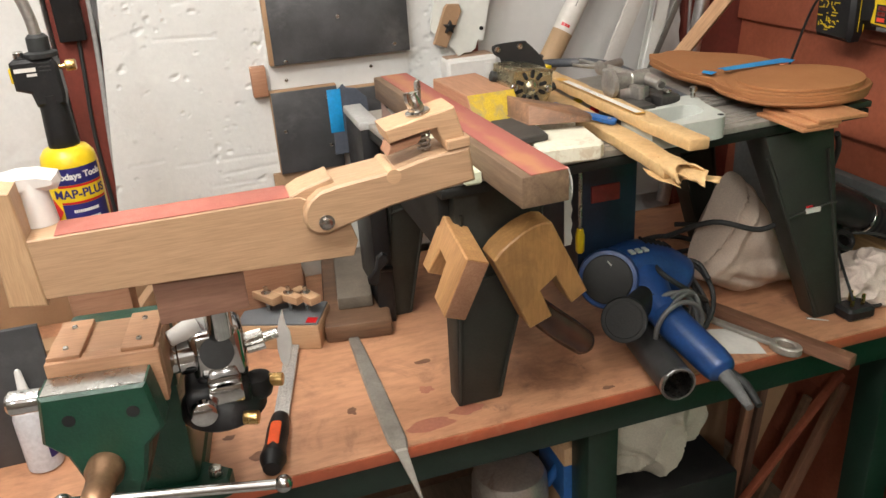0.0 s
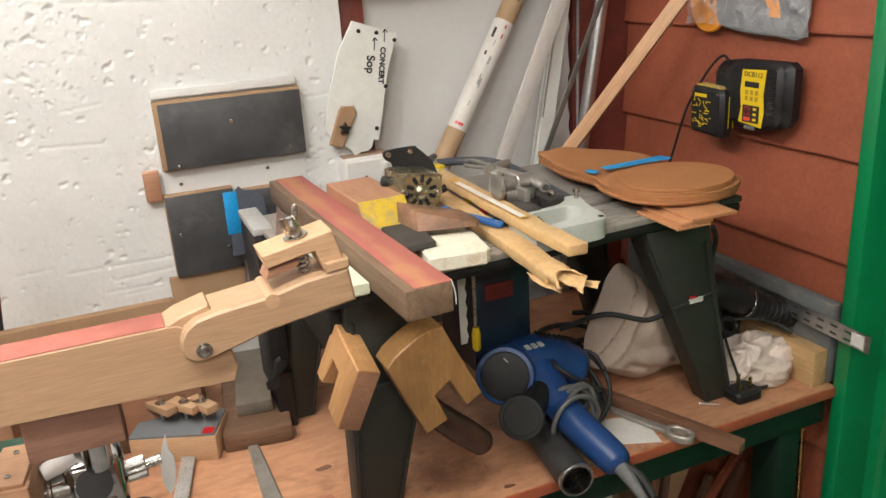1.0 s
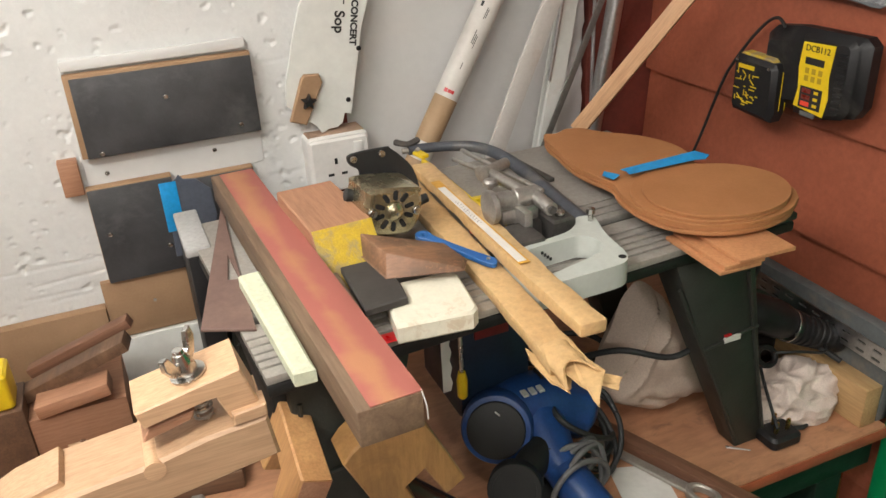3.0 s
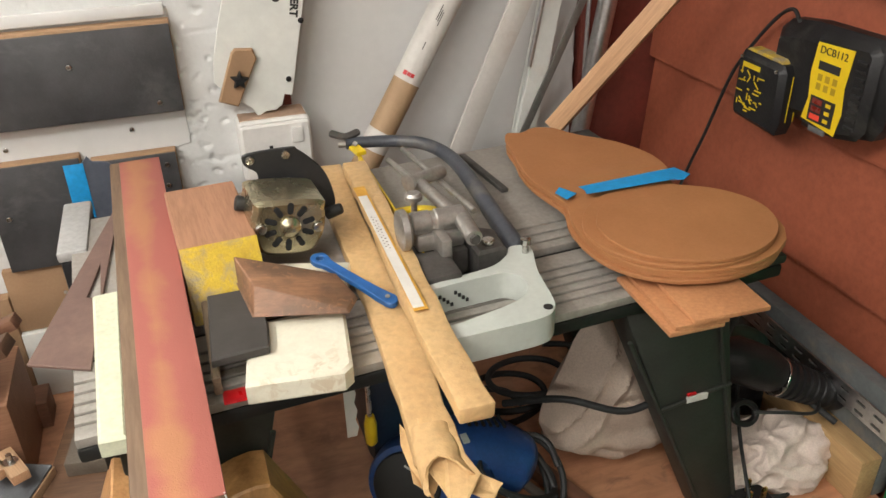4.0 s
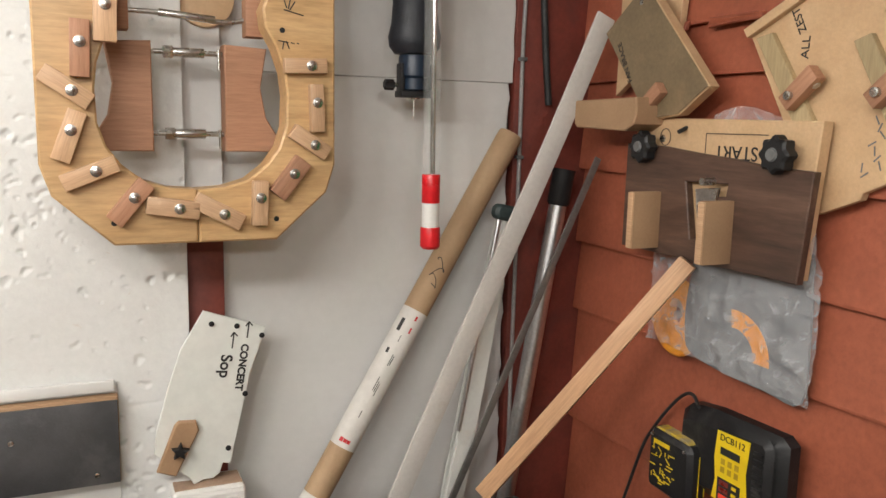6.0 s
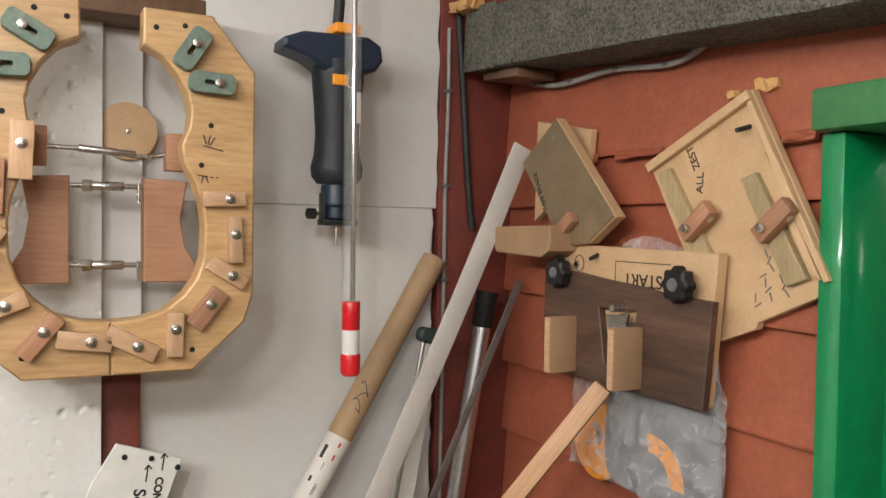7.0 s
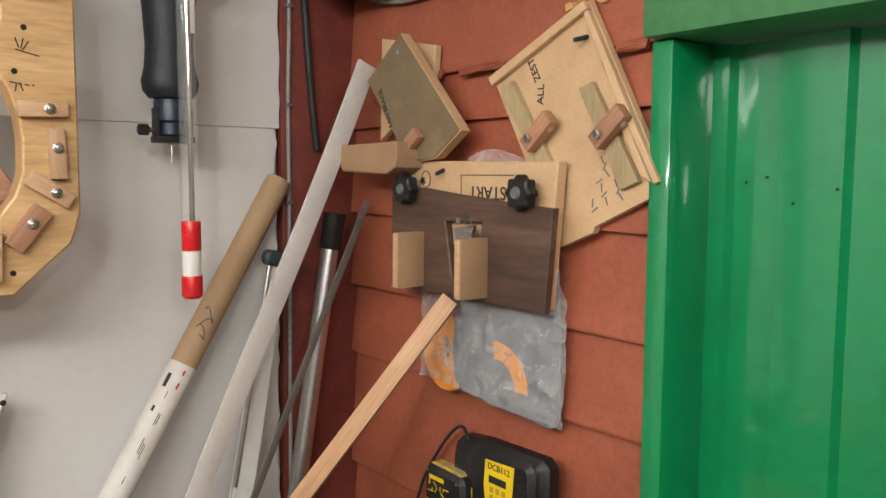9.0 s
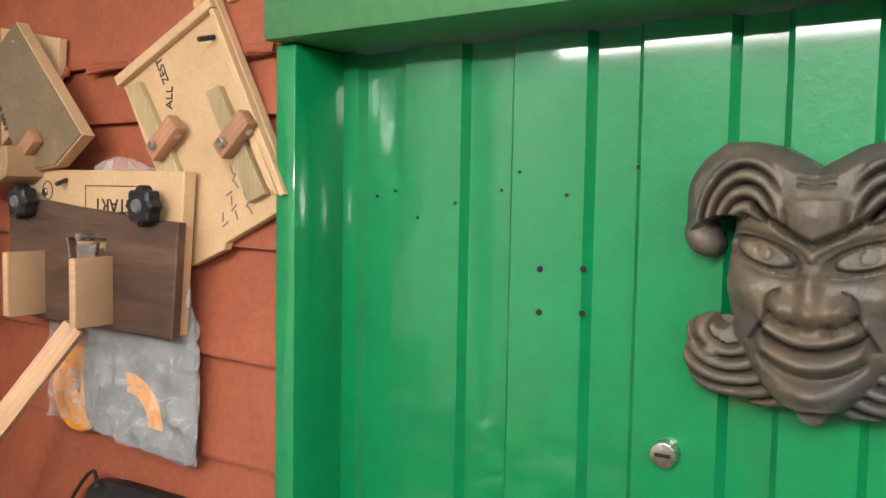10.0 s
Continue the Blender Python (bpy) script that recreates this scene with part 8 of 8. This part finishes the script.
part("lid", box((-0.002, -0.002, 0.3605), (0.031, 0.132, 0.374), 0.003), surf("pale_grey_lid", (0.42, 0.42, 0.41), (0.36, 0.36, 0.35), 0.5), gb, "pale grey lid")

# ---- on the bench under and beside the table ----
NOTCHWOOD = wood("mellow_beech_block", (0.52, 0.30, 0.13), (0.42, 0.215, 0.09), 1, 60, 0.45, 0.15, stretch=10)
notch = thing("notched_block", "beech block with a notch, propped against the table leg", "notched block", axes((0.415, 0.965, 1.119), (0.004, 0.115, 0.018), (0.93, 0.0, -0.36)))
part("block", slab([(0, 0), (0.046, 0.0), (0.052, 0.052), (0.082, 0.054), (0.092, 0.010), (0.1165, 0.008), (0.1165, 0.092), (0.0, 0.090)], 0.0, 0.033, 0.002), NOTCHWOOD, notch)
part("end_face", box((-0.0012, 0.0015, 0.0015), (-0.0002, 0.0885, 0.0315), 0.0003), CEDAR, notch, "pinkish worn end face")
mal = thing("wooden_router_plane", "mellow wooden U-shaped tool with a dark round handle", "wooden tool", (0.60, 0.985, 0.96))
U = [(-0.104, 0.214), (-0.094, 0.226), (-0.079, 0.237), (-0.062, 0.247), (-0.047, 0.253), (-0.032, 0.256), (-0.020, 0.254), (0.033, 0.141), (0.009, 0.127), (-0.015, 0.173), (-0.038, 0.156), (-0.021, 0.113), (-0.054, 0.100)]
UW = wood("mellow_old_wood", (0.50, 0.29, 0.11), (0.34, 0.18, 0.065), 2, 40, 0.40, 0.2, stain=(0.26, 0.14, 0.055), stretch=6)
part("body", slab(U[::-1], -0.048, 0.0, 0.002, m=axes((0, 0, 0), (1, 0, 0), (0, -1, 0))), UW, mal)
part("handle", pipe([(-0.035, 0.060, 0.115), (-0.010, 0.052, 0.085), (0.020, 0.040, 0.058), (0.045, 0.032, 0.036), (0.054, 0.030, 0.028)], [0.017, 0.021, 0.022, 0.020, 0.008], 18, 5), surf("dark_varnished_handle", (0.065, 0.028, 0.018), (0.035, 0.016, 0.012), 0.22, scale=40), mal, "dark varnished handle")

PB = Vector((0.80, 1.15, TOP))
sd_ = thing("angle_polisher", "blue angle polisher with black discs and a coiled black cord", "power tool", PB)


def pw(*p):
    return [Vector(q) - PB for q in p]


AX = Vector((-0.56, -0.92, 0.46)).normalized()
c0 = Vector((0.732, 1.108, 1.042)) - PB
part("gear_head", lathe([(0.036, -0.074), (0.047, -0.066), (0.0495, -0.028), (0.0485, -0.006), (0.046, -0.001), (0.0405, 0.0)], 36, m=Matrix.Translation(c0) @ AX.to_track_quat("Z", "Y").to_matrix().to_4x4()), BLUE, sd_, "blue gear head")
part("disc", rod(c0 + AX * 0.0005, c0 + AX * 0.0055, 0.040, 0.039, 40, 0.0015), TABLEBLACK, sd_, "black disc")
part("fleck", rod(c0 + AX * 0.006 + Vector((0.006, 0, 0.024)), c0 + AX * 0.007 + Vector((0.0, 0, 0.032)), 0.0012, seg=6), WHITEP, sd_)
part("body", pipe(pw((0.765, 1.145, 1.030), (0.805, 1.150, 1.030), (0.850, 1.145, 1.015), (0.884, 1.130, 1.0), (0.894, 1.125, 0.995)), [0.043, 0.048, 0.046, 0.037, 0.020], 26, 6), BLUE, sd_, "blue motor housing")
part("grip_neck", pipe(pw((0.805, 1.12, 1.02), (0.800, 1.07, 1.003), (0.801, 1.045, 0.995)), [0.036, 0.029, 0.0265], 24, 5), BLUE, sd_)
part("handle", pipe(pw((0.801, 1.046, 0.995), (0.803, 1.02, 0.988), (0.812, 0.98, 0.974), (0.821, 0.945, 0.961), (0.824, 0.928, 0.955), (0.825, 0.920, 0.952)), [0.0265, 0.027, 0.0265, 0.026, 0.023, 0.013], 26, 6), BLUE, sd_, "blue barrel grip")
part("cord_sleeve", pipe(pw((0.824, 0.924, 0.953), (0.820, 0.89, 0.950), (0.814, 0.848, 0.944)), [0.012, 0.0095, 0.006], 14, 5), GREYCABLE, sd_, "ribbed cord sleeve")
part("cord_sleeve", pipe(pw((0.832, 0.926, 0.951), (0.842, 0.895, 0.944), (0.838, 0.858, 0.934)), [0.009, 0.0075, 0.005], 12, 5), RUBBER, sd_)
c1 = Vector((0.714, 1.022, 1.016)) - PB
part("side_disc", lathe([(0.029, -0.026), (0.0345, -0.022), (0.035, -0.001), (0.0335, 0.001), (0.0280, 0.0012), (0.0275, -0.001), (0.010, -0.001)], 36, m=Matrix.Translation(c1) @ AX.to_track_quat("Z", "Y").to_matrix().to_4x4()), TABLEBLACK, sd_, "black round side cap")
part("side_neck", rod(c1 - AX * 0.02, Vector((0.80, 1.09, 1.01)) - PB, 0.020, 0.024, 20), TABLEBLACK, sd_)
part("switch", box((-0.016, -0.092, 0.096), (0.004, -0.060, 0.112), 0.003), BLACK, sd_)
part("switch_mark", box((-0.012, -0.086, 0.1122), (-0.005, -0.078, 0.1128), 0), REDP, sd_, smooth=False)
for k in range(6):
    part("vent", box((0.018 + 0.009 * k, -0.010, 0.1595 - 0.0035 * k), (0.022 + 0.009 * k, 0.014, 0.1635 - 0.0035 * k), 0.0006), SHADEBLACK, sd_, smooth=False)
for k in range(3):
    part("maker_mark", box((-0.020 + 0.012 * k, -0.032, 0.156), (-0.012 + 0.012 * k, -0.018, 0.1595), 0.0005), SILVERG, sd_, smooth=False)
loop = []
for k in range(46):
    a = k * 0.66
    loop.append((0.020 + 0.041 * math.cos(a) + 0.010 * math.sin(k * 0.35), -0.120 + 0.020 * math.sin(k * 0.41) + 0.010 * math.cos(a) + 0.0006 * k, 0.068 + 0.042 * math.sin(a) + 0.004 * math.sin(k * 1.1)))
part("cord", pipe([(x, y, max(0.005, z)) for x, y, z in loop], 0.0040, 8, 4), GREYCABLE, sd_, "grey-black cord coiled round the grip")
loop2 = []
for k in range(52):
    a = k * 0.62
    loop2.append((0.075 + 0.052 * math.cos(a) + 0.008 * math.sin(k * 0.8), -0.035 + 0.045 * math.sin(a * 1.02), 0.055 + 0.050 * math.sin(a * 0.93 + 0.6) + 0.0006 * k))
part("cord_loop", pipe([(x, y, max(0.005, z)) for x, y, z in loop2], 0.0043, 8, 4), RUBBER, sd_, "loops of black cord")


dt = thing("metal_tube", "short dark metal tube lying over the bench edge", "tube", axes((0.757, 0.935, TOP + 0.0275), (0.024, 0.165, 0.0)))
part("tube", open_tube(0.0240, 0.0270, 0.17), surf("dark_grey_steel_tube", (0.10, 0.10, 0.10), (0.06, 0.06, 0.06), 0.38, metal=0.6, scale=20), dt)
part("bright_end", open_tube(0.0237, 0.0273, 0.006), ALU, dt, "bright cut end")
part("lining", open_tube(0.0232, 0.0239, 0.16), STEEL, dt, "bare steel inside")

bar = solid("hardwood_strip", box((0, -0.011, 0), (0.322, 0.011, 0.020), 0.0015), BROWN, "brown hardwood strip reaching over the bench edge", "strip", at=axes((0.925, 1.205, TOP), (1.046 - 0.925, 0.905 - 1.205, 0)))
sp = thing("steel_spanner", "dull steel spanner beside the hardwood strip", "spanner", axes((0.900, 1.19, TOP), (1.0 - 0.900, 0.955 - 1.19, 0)))
part("shank", slab([(0.0, -0.006), (0.20, -0.008), (0.20, 0.008), (0.0, 0.006)], 0.003, 0.010, 0.001), OLDSTEEL, sp)
part("ring", slab(ring_pts(0.222, 0, 0.026, 0.018, 26), 0.0, 0.014, 0.002, holes=[ring_pts(0.222, 0, 0.016, 0.010, 18)[::-1]]), OLDSTEEL, sp)
solid("paper_scrap", slab([(0, 0), (0.07, -0.03), (0.09, 0.05), (0.02, 0.075)], 0, 0.0008, 0), PAPER, "scrap of white paper on the bench", "paper", smooth=False, at=(0.885, 1.02, TOP + 0.0004))

def cloth_bag():
    """A slumped, stuffed cotton bag: a soft pillow with a seam and a few long folds."""
    rim = [(0.938, 1.012), (0.952, 1.062), (0.978, 1.112), (1.006, 1.150), (1.034, 1.138), (1.075, 1.085), (1.110, 1.030), (1.140, 0.975), (1.165, 0.930), (1.155, 0.917), (1.10, 0.917), (1.04, 0.919), (0.985, 0.945), (0.952, 0.962), (0.940, 0.990)]
    n = len(rim)
    fine = []
    for i in range(n):
        a, b, c, d = (Vector(rim[(i + k) % n]) for k in (-1, 0, 1, 2))
        for q in range(6):
            t = q / 6
            fine.append(0.5 * (2 * b + (c - a) * t + (2 * a - 5 * b + 4 * c - d) * t * t + (3 * b - a - 3 * c + d) * t ** 3))
    mid = Vector((1.04, 1.005))
    bm = bmesh.new()
    loops = []
    for side in (-1, 1):
        for r in ([k / 22 for k in range(1, 23)] if side < 0 else [k / 22 for k in range(21, 0, -1)]):
            row = []
            for p in fine:
                q = mid + (p - mid) * r
                y = 1.19 + side * (0.058 if side < 0 else 0.05) * max(0.0, 1 - r ** 2.6) ** 0.75
                if side < 0:
                    seam = abs((q.x - 0.985) * 0.86 - (q.y - 1.04) * 0.5)
                    y += 0.012 * math.exp(-(seam / 0.005) ** 2) - 0.009 * math.exp(-((seam - 0.012) / 0.008) ** 2)
                    crease = abs((q.x - 1.06) * 0.35 + (q.y - 0.95) * 0.94)
                    y += 0.008 * math.exp(-(crease / 0.007) ** 2) * (1 if q.x > 1.0 else 0.3)
                    y += 0.016 * noise.noise(Vector((q.x * 11, q.y * 9, 1.7))) + 0.006 * noise.noise(Vector((q.x * 34, q.y * 22, 4.2)))
                    y -= 0.030 * max(0.0, (1.0 - q.y) / 0.085) * (1 - r)
                row.append(bm.verts.new((q.x - 1.04, y - 1.19, max(0.0, q.y - TOP))))
            loops.append(row)
    for a, b in zip(loops, loops[1:]):
        for k in range(len(a)):
            bm.faces.new((a[k], a[(k + 1) % len(a)], b[(k + 1) % len(a)], b[k]))
    bm.faces.new(loops[0][::-1])
    bm.faces.new(loops[-1])
    return solid("cloth_bag", bm, CLOTH, "slumped grubby cotton bag on the bench", "bag", at=(1.04, 1.19, TOP))


cloth_bag()
crumpled_cloth("cotton_rag", (1.235, 1.09, TOP), (0.090, 0.062, 0.085), RAG, "crumpled off-white cotton rag on the bench", 5.3, 0.75, "rag")
wk = bmesh.new()
slab([(-0.006, -0.030), (0.006, -0.030), (0.012, -0.022), (0.006, 0.0), (0.014, 0.020), (0.008, 0.030), (-0.004, 0.032), (-0.010, 0.022), (-0.005, 0.0), (-0.012, -0.020)], -0.005, 0.005, 0.003, bm=wk, m=axes((0, 0, 0), (1, 0, 0), (0, -1, 0)))
rod((0, 0, 0), (0.03, 0.02, 0), 0.006, seg=14, bm=wk)
solid("wing_knob", wk, BLACK, "black wing knob on the table leg", "knob", at=Matrix.Translation((0.405, 1.32, 1.035)) @ pose(0, 0, 0, 0, 25, 0))

pl = thing("mains_plug", "black mains plug lying pins up on the bench", "plug", (1.165, 1.035, TOP))
part("body", slab(round_rect(-0.028, -0.022, 0.028, 0.022, 0.01), 0.0, 0.022, 0.005), BLACK, pl)
for x, y in ((-0.012, -0.006), (0.010, -0.006), (0.0, 0.012)):
    part("pin", box((x - 0.003, y - 0.002, 0.0225), (x + 0.003, y + 0.002, 0.042), 0.0005), BRASS, pl)
part("lead", pipe([(0.026, 0.004, 0.01), (0.055, 0.0, 0.008), (0.085, 0.03, 0.008), (0.10, 0.075, 0.02)], 0.0035, 8, 5), RUBBER, pl)

gt = thing("cordless_tool", "dark green and black power tool among cables at the bench end", "power tool", (1.235, 1.21, TOP))
part("body", pipe([(-0.05, 0.0, 0.10), (-0.01, 0.0, 0.115), (0.03, 0.0, 0.11), (0.06, 0.01, 0.10)], [0.02, 0.034, 0.034, 0.022], 20, 5), surf("bottle_green_plastic", (0.012, 0.06, 0.04), (0.01, 0.045, 0.03), 0.4), gt, "bottle green body")
part("foot", box((-0.055, -0.035, 0.0), (0.055, 0.035, 0.075), 0.01), BLACK, gt)
part("neck", rod((0.0, 0.0, 0.075), (0.0, 0.0, 0.09), 0.02, seg=16), BLACK, gt)
rh = thing("black_hand_tool", "dusty black power tool with a ribbed end, lying over the rag", "power tool", (1.20, 1.12, 1.0))
part("body", pipe([(-0.055, 0.015, 0.095), (-0.02, 0.01, 0.085), (0.02, 0.0, 0.066), (0.045, -0.005, 0.052)], [0.020, 0.031, 0.030, 0.022], 20, 5), BLACK, rh, "dusty black body")
prof = [(0.012, 0.0)]
for k in range(7):
    prof += [(0.027 - 0.0006 * k, 0.004 + 0.012 * k), (0.027 - 0.0006 * k, 0.010 + 0.012 * k), (0.0225, 0.0115 + 0.012 * k), (0.0225, 0.0145 + 0.012 * k)]
prof += [(0.024, 0.092), (0.020, 0.104), (0.008, 0.106)]
part("ribbed_end", lathe(prof, 26, m=Matrix.Translation((0.036, -0.006, 0.055)) @ Vector((0.10, -0.022, -0.048)).to_track_quat("Z", "Y").to_matrix().to_4x4()), BLACK, rh, "ribbed black rubber end")
part("bright_band", lathe([(0.0268, 0.0), (0.0274, 0.0005), (0.0274, 0.0025), (0.0268, 0.003)], 26, m=Matrix.Translation((0.036, -0.006, 0.055)) @ Vector((0.10, -0.022, -0.048)).to_track_quat("Z", "Y").to_matrix().to_4x4()), STEEL, rh, "thin bright band")
part("trigger", slab(ring_pts(0, 0, 0.024, 0.018, 20), -0.004, 0.004, 0.0015, holes=[ring_pts(0, 0, 0.016, 0.010, 16)[::-1]], m=Matrix.Translation((-0.030, -0.035, 0.035)) @ pose(0, 0, 0, 60, 20, 0)), BLACK, rh, "black looped trigger guard")
cable("mains_cable", [(1.10, 1.06, 1.24), (1.135, 1.09, 1.20), (1.15, 1.12, 1.12), (1.20, 1.14, 1.05), (1.26, 1.12, 1.03), (1.30, 1.06, 1.0)], 0.0045, RUBBER, "black mains cable looping from the table to the bench")
cable("mains_cable", [(0.88, 1.18, 1.06), (0.93, 1.12, 1.10), (1.0, 1.09, 1.085), (1.06, 1.10, 1.10), (1.10, 1.16, 1.12)], 0.0045, RUBBER, "black cable draped over the cotton bag")
loop = [(0.90 + 0.07 * math.cos(k * 0.7) + 0.004 * k, 1.32 + 0.05 * math.sin(k * 0.7), TOP + 0.006 + 0.0022 * k) for k in range(30)]
cable("mains_cable", loop, 0.005, RUBBER, "coil of black mains cable behind the polisher")
cable("thin_lead", [(1.145, 1.02, TOP + 0.04), (1.18, 1.10, 1.0), (1.22, 1.16, 1.04), (1.30, 1.20, 1.02)], 0.0025, RUBBER, "thin black lead at the bench end")

cable("mains_cable", [(1.13, 1.12, 1.235), (1.150, 1.13, 1.20), (1.168, 1.14, 1.155), (1.160, 1.15, 1.10), (1.185, 1.17, 1.06)], 0.0055, RUBBER, "thick black cable dropping from the table")
cable("thin_lead", [(1.16, 1.06, 1.06), (1.20, 1.05, 1.055), (1.26, 1.06, 1.03), (1.30, 1.10, 1.02), (1.315, 1.15, 1.03)], 0.0022, RUBBER, "thin black lead over the rag")
solid("grey_skirting", box((1.326, 1.0, TOP), (1.349, 1.60, 1.070), 0.003), surf("weathered_blue_grey_paint", (0.15, 0.165, 0.165), (0.11, 0.12, 0.12), 0.7, scale=14, fine=120, dirt=(0.26, 0.21, 0.16), dirt_at=0.55), "weathered blue-grey board along the foot of the red wall", "board")
ps = thing("perforated_strip", "galvanised perforated steel strip resting at the bench end", "metal strip", axes((1.312, 1.32, 1.030), (0.0, -0.41, -0.012)))
holes = []
for k in range(13):
    for z in (0.008, 0.022):
        x = 0.018 + 0.029 * k
        holes.append(round_rect(x - 0.008, z - 0.0022, x + 0.008, z + 0.0022, 0.002, 2)[::-1])
part("strip", slab([(0, 0), (0.41, 0), (0.41, 0.032), (0, 0.032)], 0, 0.0022, 0, holes=holes, m=axes((0, 0, 0), (1, 0, 0), (0, -1, 0))), ALU, ps, smooth=False)
part("price_label", box((0.375, -0.0035, 0.004), (0.40, -0.0024, 0.028), 0), PAPER, ps, "white paper label", smooth=False)
solid("pale_offcut", box((1.292, 1.0, TOP), (1.3245, 1.19, 0.985), 0.002), wood("pale_pine_offcut", (0.55, 0.38, 0.19), (0.46, 0.29, 0.13), 1, 50), "pale pine offcut at the bench end", "offcut")
nail = solid("loose_screw", rod((0, 0, 0.0025), (0.028, -0.022, 0.0025), 0.0022, 0.001, 10), STEEL, "loose steel screw on the bench", "screw", at=(1.085, 1.055, TOP))
